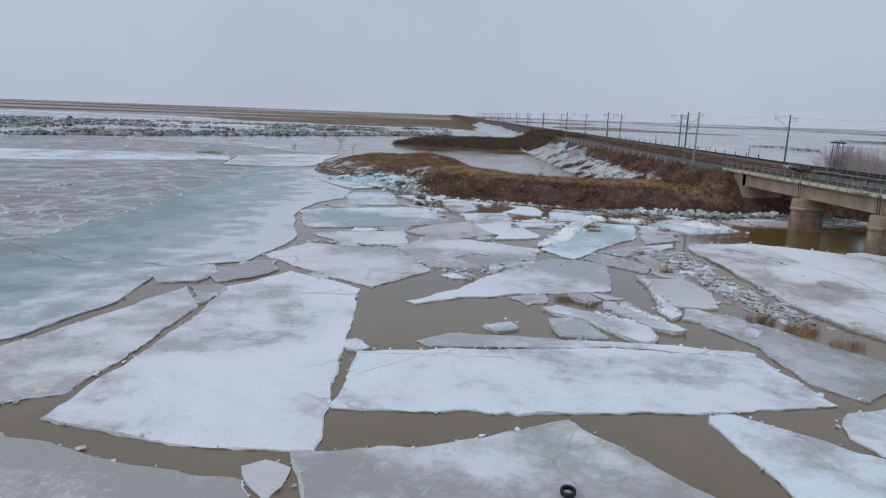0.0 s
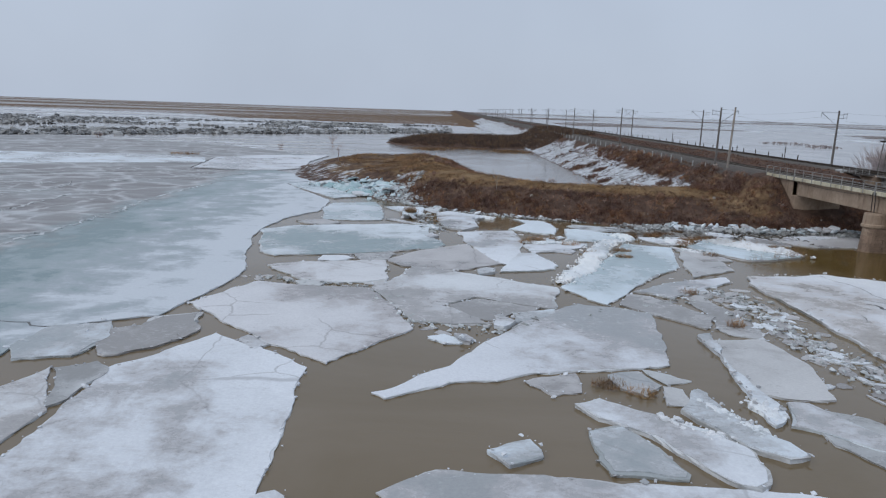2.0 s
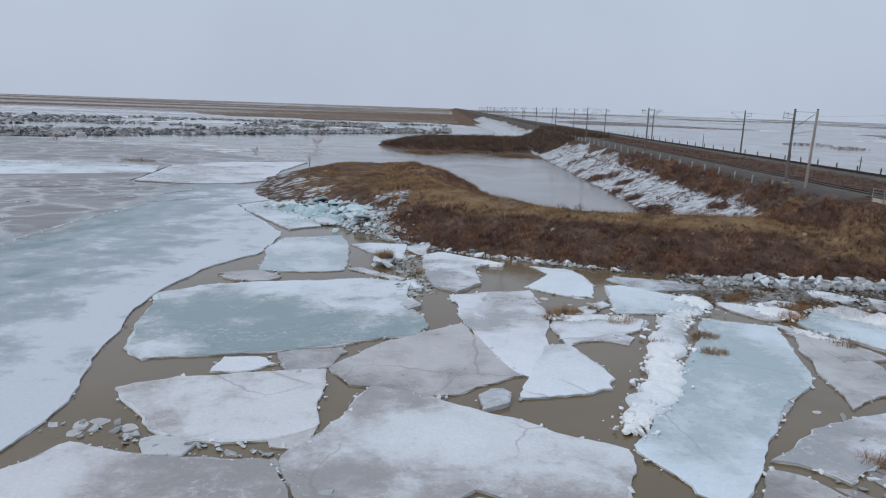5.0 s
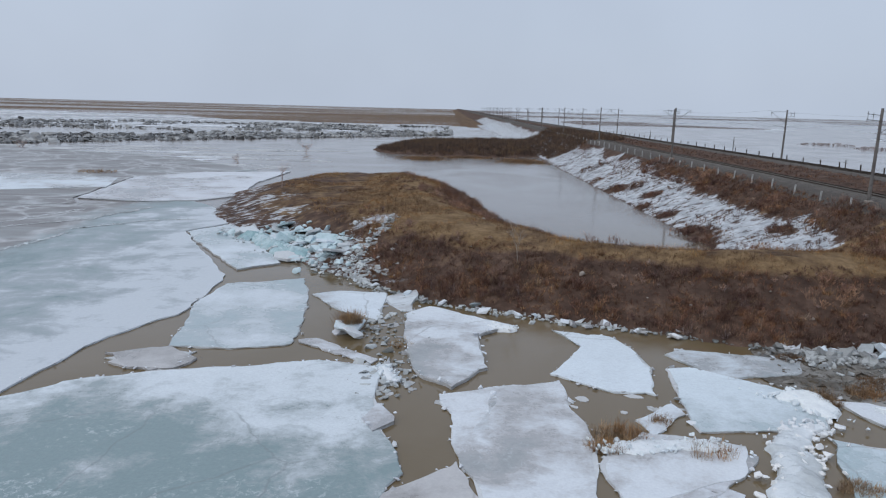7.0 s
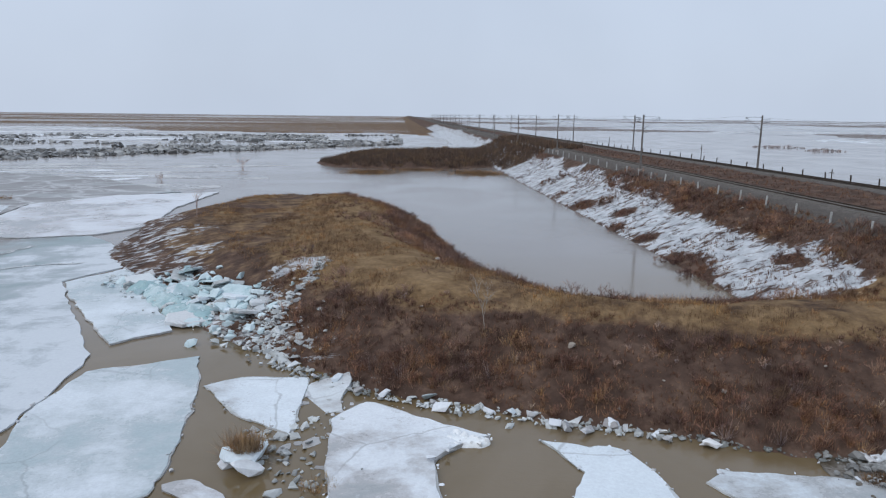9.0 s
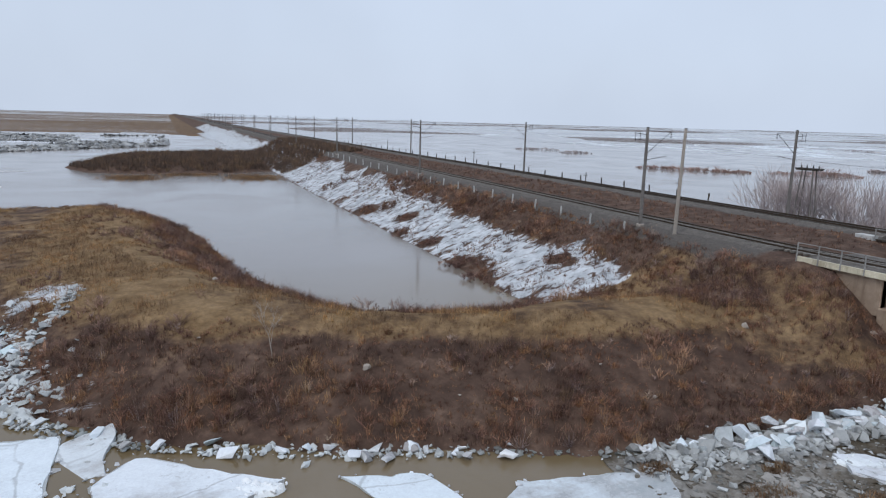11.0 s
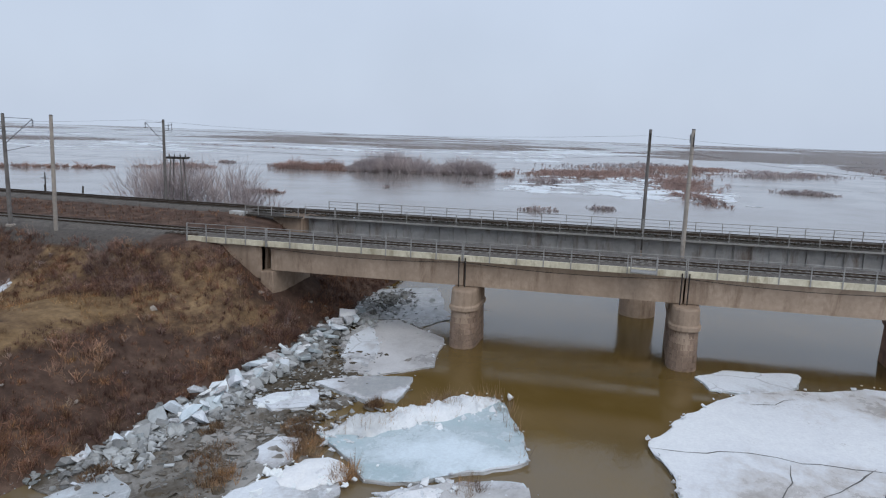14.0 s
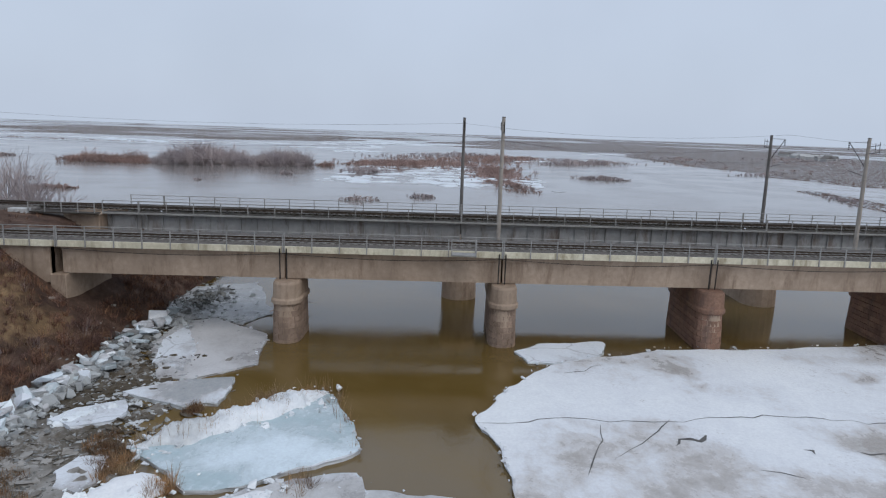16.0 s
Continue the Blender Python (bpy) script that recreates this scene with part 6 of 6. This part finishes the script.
def flat_twigs(seed):
    """The same bush with single-strip twigs, for brush far away."""
    v, w, f = bush_template(seed, 5)
    v, w = v.reshape(-1, 2, 3, 3), w.reshape(-1, 2, 3, 3)
    p = np.stack([v[:, 0, 0], v[:, 0, 0], v[:, 1, 0], v[:, 1, 0]], 1).reshape(-1, 3)
    q = np.stack([w[:, 0, 0], -w[:, 0, 0], -w[:, 1, 0], w[:, 1, 0]], 1).reshape(-1, 3)
    return p, q, np.arange(len(p)).reshape(-1, 4)


TWIGS = [flat_twigs(i + 20) for i in range(7)]


def brush(name, label, pts, material, seed, twig=0.012, wide=1.3, category="scrub", kit=None):
    """Low leafless bushes in one mesh: pts are (x, y, z, height)."""
    g = np.random.default_rng(seed)
    V, F, base = [], [], 0
    for px, py, pz, k in pts:
        v, w, f = (kit or BUSHES)[g.integers(7)]
        t = g.uniform(0, 6.28)
        c, d = math.cos(t), math.sin(t)
        p = v * (k * wide, k * wide, k) + w * twig
        V.append(np.stack([p[:, 0] * c - p[:, 1] * d + px, p[:, 0] * d + p[:, 1] * c + py, p[:, 2] + pz], -1))
        F.append(f + base)
        base += len(v)
    return tagged(mesh_ob(name, np.concatenate(V).tolist(), np.concatenate(F).tolist(), material), label, category, kind="stuff")


x, y, z, s = scatter(70000, -34, 62, 110, 216, 1)
u = x - track_x(y)
clump = fbm(x, y, 4, 31)
thin = (u > -17) & (y < 127) & (z > 1.0 + 2 * clump)
slope = (z > 0.12) & (u < -4.4) & (~thin | (s > 0.85)) & ((z + 1.6 * clump < 3.5) | (u > -14)) & (x > -5 + 10 * clump)
s = s * (1 + 1.3 * clump)
snowy = (u > -19.5) & (u < -9) & (y > 136)
tufts("scrub", "dense red-brown scrub and dead grass on the bank", pts4(slope & ~snowy, x, y, z, s), 11, (0.16, 0.6), (0.018, 0.042), 0.8, SCRUB, 41, "scrub")
crest = (z > 2.6) & (u < -12) & (clump > -0.05)
tufts("dry_grass", "short tan dead grass along the bank top", pts4(crest, x, y, z, s), 7, (0.1, 0.36), (0.02, 0.045), 0.8, CREST, 42)
k = np.flatnonzero(slope & ~snowy & (clump > 0.12))[::11]
brush("scrub", "low purplish-brown leafless brush on the bank", np.stack([x[k], y[k], z[k], np.clip(s[k], 0.5, 1.6)], -1).tolist(), SCRUB, 51)
k = np.flatnonzero(slope & ~snowy & (clump < -0.1))[::60]
brush("scrub", "pale leafless brush on the bank", np.stack([x[k], y[k], z[k], s[k] * 1.1], -1).tolist(), TWIG, 52, 0.009)
k = np.flatnonzero(slope & ~snowy & (clump + 0.5 * fbm(x, y, 1.7, 35) > 0.0))[::5]
brush("scrub", "thick mauve-brown leafless scrub on the bank", np.stack([x[k], y[k], z[k], np.clip(s[k] * 1.0, 0.45, 1.35)], -1).tolist(), MAUVE, 54, 0.017, 1.5, kit=TWIGS)
puff = fbm(x, y, 2.6, 36)
k = np.flatnonzero(slope & ~snowy & (z > 1.6) & (puff > 0.2))[::3]
brush("scrub", "soft pinkish-grey brush tufts on the upper bank", np.stack([x[k], y[k], z[k], np.clip(0.7 + 2.2 * puff[k], 0.7, 1.7)], -1).tolist(), PINK, 55, 0.013, 1.1, kit=TWIGS)
pick = slope & ~snowy & (clump > 0.1)
k = np.flatnonzero(pick)[::16]
tufts("scrub", "taller twiggy brush clumps on the bank", np.stack([x[k], y[k], z[k], s[k] * 1.1], -1), 40, (0.25, 0.75), (0.012, 0.025), 0.8, TWIG, 43, "scrub")
k = np.flatnonzero(slope & ~snowy)[::7]
tufts("leaf_litter", "pale broken stalks littering the brown bank", pts4(slope & ~snowy & (s > 0.6), x, y, z + 0.12, s), 5, (0.08, 0.26), (0.02, 0.045), 1.4, LITTER, 56, "litter")
tufts("dry_grass", "straw-coloured tufts among the brown scrub", np.stack([x[k], y[k], z[k], s[k]], -1), 7, (0.15, 0.5), (0.012, 0.03), 0.8, REED, 48)
k = np.flatnonzero(slope & (z > 0.5) & (clump < 0.05))[::200]
chunk_field("stones", "pale small stones scattered on the bank", "stones", np.stack([x[k], y[k], z[k] + 0.12], -1).tolist(), (0.12, 0.42), POLE_LIGHT, 49, 0.6)
for i, (mt, lab, st) in enumerate(((SCRUB, "rank tussocks of purplish-brown grass", 9), (DEBRIS, "rusty tussocks of dead grass", 60), (REED, "straw tussocks among the scrub", 34))):
    k = np.flatnonzero(slope & ~snowy & (s > 0.7))[i::st]
    tufts("tussocks", lab, np.stack([x[k], y[k], z[k], s[k] * 1.15], -1), 30, (0.3, 0.8), (0.014, 0.03), 0.95, mt, 60 + i, "tussock")
x, y, z, s = scatter(9000, 46, 78, 109, 131.5, 8)
u = x - track_x(y)
m = (z > 0.15) & (u > -5) & (z < 6.3) & ~((np.abs(u) < 3.7) & (y > 115.5))
tufts("scrub", "dark scrub on the slope under the bridge", pts4(m, x, y, z, s), 10, (0.2, 0.65), (0.018, 0.04), 0.85, SCRUB, 64, "scrub")
k = np.flatnonzero(m)[::24]
brush("scrub", "leafless purplish brush beside the abutment", np.stack([x[k], y[k], z[k], s[k] * 0.9], -1).tolist(), SCRUB, 65)
k = np.flatnonzero(m & (u < 4))[::80]
chunk_field("stones", "pale rubble strewn below the abutment", "stones", np.stack([x[k], y[k], z[k] + 0.1], -1).tolist(), (0.15, 0.6), POLE_LIGHT, 66, 0.5)
x, y, z, s = scatter(16000, 32, 56, 126, 330, 2)
u = x - track_x(y)
clump = fbm(x, y, 6, 33)
m = (z > 0.3) & (u > -19) & (u < -5.4) & (((u > -10.5) & (clump > -0.15)) | (clump > 0.22))
tufts("scrub", "brown weeds on the snowy embankment", pts4(m, x, y, z, s), 9, (0.12, 0.45), (0.03, 0.06), 0.8, DULL, 44, "scrub")
k = np.flatnonzero((z > 0.3) & (u > -19) & (u < -10) & (fbm(x, y, 7, 17) > 0.28) & (y < 240))[::3]
brush("scrub", "brown brush growing out of the snowy slope", np.stack([x[k], y[k], z[k], s[k] * 1.2], -1).tolist(), DULL, 53, 0.018)
g = np.random.default_rng(71)
spots = [(cx + g.normal(0, r * 0.5), cy + g.normal(0, r * 0.8)) for cx, cy, r in SLOPE_BRUSH for _ in range(int(14 * r))]
brush("scrub", "reddish-brown brush in the snow by the pond", [(px, py, max(0.1, float(pz)), g.uniform(0.5, 1.2)) for (px, py), pz in zip(spots, ground_z(spots))], MAUVE, 72, 0.015)
x, y, z, s = scatter(9000, 57, 84, 126, 330, 3)
u = x - track_x(y)
m = (z > 3.0) & (u > 3.8) & (x < track_x(y) + gap_x(y) - 3.4)
tufts("dry_grass", "flattened brown grass between the tracks", pts4(m, x, y, z, s), 6, (0.12, 0.4), (0.04, 0.08), 0.6, DULL, 45)
x, y, z, s = scatter(14000, -26, 62, 285, 385, 4)
m = z > 0.4
tufts("scrub", "dark brush on the cross dike", pts4(m, x, y, z, s * 1.8), 7, (0.4, 1.0), (0.08, 0.16), 0.5, DULLBRUSH, 46, "scrub")


g = np.random.default_rng(47)
flats = []
for cx, cy, rx, ry, n in ((-2, 281, 7, 8, 900), (29, 279, 8, 10, 1100), (12, 290, 8, 4, 500)):
    flats += [(cx + rx * g.normal(0, 0.5), cy + ry * g.normal(0, 0.5), -0.05, g.uniform(0.6, 1.2)) for _ in range(n)]
tufts("reeds", "drowned brown reeds off the cross dike", flats, 7, (0.2, 0.6), (0.06, 0.12), 0.8, DEBRIS, 73, "reeds")


def grass_clump(cx, cy, cz, r, n, h, label, seed, mat=None, lean=0.75):
    g = np.random.default_rng(seed)
    a, d = g.uniform(0, 6.283, n), np.sqrt(g.uniform(0, 1, n)) * r
    p = np.stack([cx + d * np.cos(a), cy + d * np.sin(a) * 0.7, np.full(n, cz), g.uniform(0.6, 1.2, n)], -1)
    return tagged(tufts("grass_clump", label, p, 11, (0.3 * h, 0.85 * h), (0.012, 0.03), lean, mat or REED, seed), kind="thing", group="grass clumps in the ice")


CLUMPS = [(24.5, 52.5, 1.3, 60, 0.9), (26.6, 50.5, 1.4, 70, 0.9), (28.2, 47.4, 1.2, 50, 0.8), (10.4, 57.3, 1.0, 50, 0.5), (11.8, 56.2, 0.9, 36, 0.5), (22.9, 69, 0.7, 24, 1.0), (-3.4, 115.6, 1.0, 110, 1.7),
          (12.1, 100.2, 1.4, 80, 0.9), (16, 98.6, 1.3, 50, 0.7), (25.3, 105.4, 0.6, 30, 0.9), (32, 103.2, 1.3, 70, 0.8), (30.4, 100.4, 1.0, 60, 1.1), (28, 105.5, 1.0, 44, 0.7), (40, 98.6, 1.4, 40, 1.2),
          (22.5, 78, 0.8, 26, 0.8), (14.8, 101.6, 0.6, 24, 0.6), (17.5, 93.5, 0.8, 36, 0.8), (31, 94.5, 1.0, 26, 0.8), (0.5, 112.5, 0.9, 22, 0.5), (-72, 217, 4, 120, 1.2)]
for i, (cx, cy, r, n, h) in enumerate(CLUMPS):
    grass_clump(cx, cy, 0.14, r, n, h, "tuft of straw-coloured dead reed frozen among floes", 600 + i, None, 1.25 if i < 5 else 0.9)

for i, (cx, cy, r) in enumerate(((11.2, 98.8, 1.0), (21.5, 95.5, 0.9), (20.8, 92.2, 0.9), (25.2, 104.6, 0.8))):
    grass_clump(cx, cy, 0.15, r, 90, 0.5, "golden tangle of dead reed caught between floes", 660 + i, None, 1.2)
for i, (cx, cy, r) in enumerate(((33.2, 104.1, 1.3), (28.3, 106.3, 1.3), (26.5, 111.4, 0.9), (38.9, 102.3, 0.7), (32.5, 109.3, 0.8), (34.6, 105.2, 1.2), (30.2, 107.6, 1.4))):
    grass_clump(cx, cy, 0.12, r, 110, 0.45, "mat of brown reed debris frozen into slush", 640 + i, DEBRIS, 1.35)

grass_clump(-3.1, 114.7, 0.95, 0.7, 90, 1.1, "golden reed tuft standing on a muddy ice block", 690, None, 0.5)
weeds = [(x, y, 0.25, g.uniform(0.6, 1.3)) for x, y in on_path(RIDGES[0][0], 130, 0.45, 91) + on_path([(34.5, 92.4), (38.3, 93.7), (41.2, 94.9)], 26, 0.3, 92)]
tufts("dry_weeds", "thin straw weeds standing along the snow ridge", weeds, 6, (0.4, 1.15), (0.01, 0.022), 0.35, REED, 93, "weeds")

bare_tree(-21.8, 175, 2.4, 5.0, 3, TWIG, "small leafless tree on the tip of the point", thick=0.06)
bare_tree(9.8, 126.6, float(ground_z([(9.8, 126.6)])[0]), 4.2, 11, POLE_LIGHT, "pale leafless sapling on the bank slope", thick=0.03, fork=4, spread=0.42)
bare_tree(-41.6, 296, -0.2, 4.5, 5, TWIG, "leafless bush standing in flood water", "bush", 5, 3, 4, 0.05, 0.5, "bush")
bare_tree(-53.5, 257, -0.2, 2.8, 6, TWIG, "small leafless bush standing in flood water", "bush", 6, 3, 4, 0.04, 0.6, "bush")
bare_tree(-130, 285, -0.2, 4.0, 7, TWIG, "leafless bush standing in grey ice", "bush", 7, 3, 4, 0.06, 0.6, "bush")
for i, (cx, cy, h) in enumerate(((93, 147, 11), (95, 152, 12.5), (93, 156, 13), (96, 160, 13), (97, 165, 12.5), (99, 171, 11.5), (95, 149, 12), (94, 162, 12), (92, 144, 9.5), (91, 140, 7.5), (97, 156, 12.5), (100, 166, 12))):
    bare_tree(cx, cy, -0.1, h, 20 + i, HAZY_GREY, "big leafless grey willow bush beyond the railway", "willow_bush", 13, 3, 4, 0.075, 0.34, "bush")


def thicket(a, b, width, h, n, material, label, seed):
    """A strip of flooded willow brush between two places."""
    g = np.random.default_rng(seed)
    dx, dy = b[0] - a[0], b[1] - a[1]
    ln = math.hypot(dx, dy)
    V, F, base = [], [], 0
    for _ in range(max(14, n * 2 // 5)):
        t, o = g.uniform(0, 1), g.normal(0, 0.36) * width
        px, py = a[0] + dx * t - dy / ln * o, a[1] + dy * t + dx / ln * o
        k = h * (0.8 + 0.9 * float(fbm(px, py, 9, seed % 50, 2))) * g.uniform(0.5, 1.05) * (1.5 if g.uniform() < 0.12 else 1.0)
        k = max(0.5, k * math.sqrt(max(0.2, 1 - abs(2 * t - 1) ** 3)))
        v, w, f = TWIGS[g.integers(7)]
        r = g.uniform(0, 6.28)
        c, s = math.cos(r), math.sin(r)
        p = v * (k * 1.35, k * 1.35, k) + w * 0.06
        V.append(np.stack([p[:, 0] * c - p[:, 1] * s + px, p[:, 0] * s + p[:, 1] * c + py, p[:, 2] - 0.05], -1))
        F.append(f + base)
        base += len(v)
    ob = mesh_ob("willow_thicket", np.concatenate(V).tolist(), np.concatenate(F).tolist(), material)
    return tagged(ob, label, "thicket", "flooded thickets")


GREY_T, RED_T = "grey leafless thicket in flood water", "reddish willow thicket in flood water"
for i, (a, b, w, h, n, mt) in enumerate((
        ((265, 241), (268, 208), 11, 6.5, 900, FAR_RED), ((266, 206), (287, 148), 14, 12.5, 2400, HAZY_GREY), ((288, 147), (290, 140), 7, 3.2, 160, FAR_RED),
        ((300, 133), (345, 84), 34, 4.6, 1700, FAR_RED), ((262, 128), (252, 116), 12, 3.6, 260, HAZY_GREY), ((350, 95), (480, 40), 40, 4.6, 1700, FAR_RED), ((310, 74), (232, 72), 14, 4.6, 1000, FAR_RED), ((232, 74), (191, 66), 7, 3.0, 360, FAR_RED), ((400, 130), (520, 60), 30, 4.0, 700, HAZY_GREY),
        ((372, 40), (440, -18), 24, 4.2, 900, HAZY_GREY), ((262, 40), (268, 24), 10, 2.6, 260, HAZY_GREY), ((266, 40), (257, 22), 7, 2.2, 240, HAZY_GREY), ((224, 280), (247, 257), 7, 3.4, 420, FAR_RED), ((159, 188), (160, 177), 4, 2.2, 300, FAR_RED), ((283, 281), (288, 275), 5, 2.6, 160, HAZY_GREY),
        ((155, 114), (158, 105), 3, 1.8, 120, HAZY_GREY), ((167, 99), (169, 93), 3, 1.8, 110, HAZY_GREY), ((231, 147), (233, 144), 3, 2.0, 60, HAZY_GREY), ((195, 163), (196, 161), 2, 1.2, 30, HAZY_GREY), ((203, 286), (217, 284), 5, 2.8, 260, FAR_RED),
        ((186, 312), (209, 281), 6, 3.0, 420, FAR_RED), ((214, 470), (240, 455), 8, 2.5, 160, HAZY_GREY), ((222, 430), (240, 420), 8, 2.5, 160, HAZY_GREY), ((420, -62), (620, -110), 26, 2.6, 900, FAR_RED), ((560, -190), (760, -330), 60, 4.0, 1300, HAZY_GREY), ((236, -33), (180, -24), 6, 1.6, 500, HAZY_GREY),
        ((330, -45), (400, -150), 10, 2.6, 500, HAZY_GREY), ((330, -90), (470, -105), 34, 2.2, 900, FAR_RED), ((450, -85), (640, -95), 40, 2.6, 900, HAZY_GREY), ((480, -160), (700, -240), 60, 3.0, 900, FAR_RED), ((700, -110), (1000, -230), 60, 3.0, 500, HAZY_GREY),
        # first strip: twigs standing in for a distant low dike, no thicket there
        ((580, 600), (519, 268), 4, 1.5, 1400, HAZY_GREY), ((790, 700), (900, 330), 10, 2.0, 900, FAR_RED), ((182, 204), (184, 201), 2, 1.4, 40, HAZY_GREY))):
    thicket(a, b, w, h, n, mt, RED_T if mt is FAR_RED else GREY_T, 700 + i)


def transformer_frame(x, y, z):
    t = empty("transformer_frame", pose(x, y, z, 0, 0, 12))
    tagged(t, "weathered timber A-frame platform with line transformer", "transformer frame")
    for sx in (-1, 1):
        for sy in (-1, 1):
            part("leg", tube(bmesh.new(), (0.9 * sx, 1.5 * sy, -7), (0.5 * sx, 0.75 * sy, 5.6), 0.12, 0.1, 8), POLE, t)
        part("crossarm", tube(bmesh.new(), (0.5 * sx, -1.8, 5.65), (0.5 * sx, 1.8, 5.65), 0.09, n=6), DARK, t)
    bm = bmesh.new()
    box(bm, (0, 0, 5.5), (1.3, 3.2, 0.14), bevel=0.02)
    part("platform", bm, TIMBER, t)
    for k in (-1.3, -0.5, 0.4, 1.2):
        part("insulator", tube(bmesh.new(), (0, k, 5.7), (0, k, 6.15), 0.11, 0.06, 8), DARK, t)
    return t


transformer_frame(90.0, 155.4, 6.1)

fallen = bare_tree(57.5, 104.5, 0.35, 6.0, 61, TWIG, "dead branch stranded on ice by the pier", "fallen_branch", 1, 3, 4, 0.035, 0.4, "branch")
fallen.matrix_basis = pose(59.5, 103.5, 0.35, 80, 0, 60)


def far_house(x, y, z, w, d, h, turn, roof_mat):
    t = empty("house", pose(x, y, z, 0, 0, turn))
    tagged(t, "small whitewashed village house with a gabled roof", "house", "houses of the distant village")
    bm = bmesh.new()
    box(bm, (0, 0, h / 2), (w, d, h))
    part("wall", bm, POST, t)
    a, b = w / 2 + 0.4, d / 2 + 0.4
    v = [(-a, -b, h), (a, -b, h), (a, b, h), (-a, b, h), (-a, 0, h + d * 0.32), (a, 0, h + d * 0.32)]
    mesh_ob("roof", v, [(0, 1, 5, 4), (2, 3, 4, 5), (0, 4, 3), (1, 2, 5), (3, 2, 1, 0)], roof_mat, t)


rng = random.Random(8)
for i in range(16):
    x, y = 640 + 14 * i + rng.uniform(-20, 20), -262 - 3.5 * i + rng.uniform(-12, 12)
    far_house(x, y, float(height(np.array([x]), np.array([y]))[0]) - 0.2, rng.uniform(7, 11), rng.uniform(6, 8), 3.0, rng.uniform(0, 180), rng.choice((POLE, STEEL, POST)))
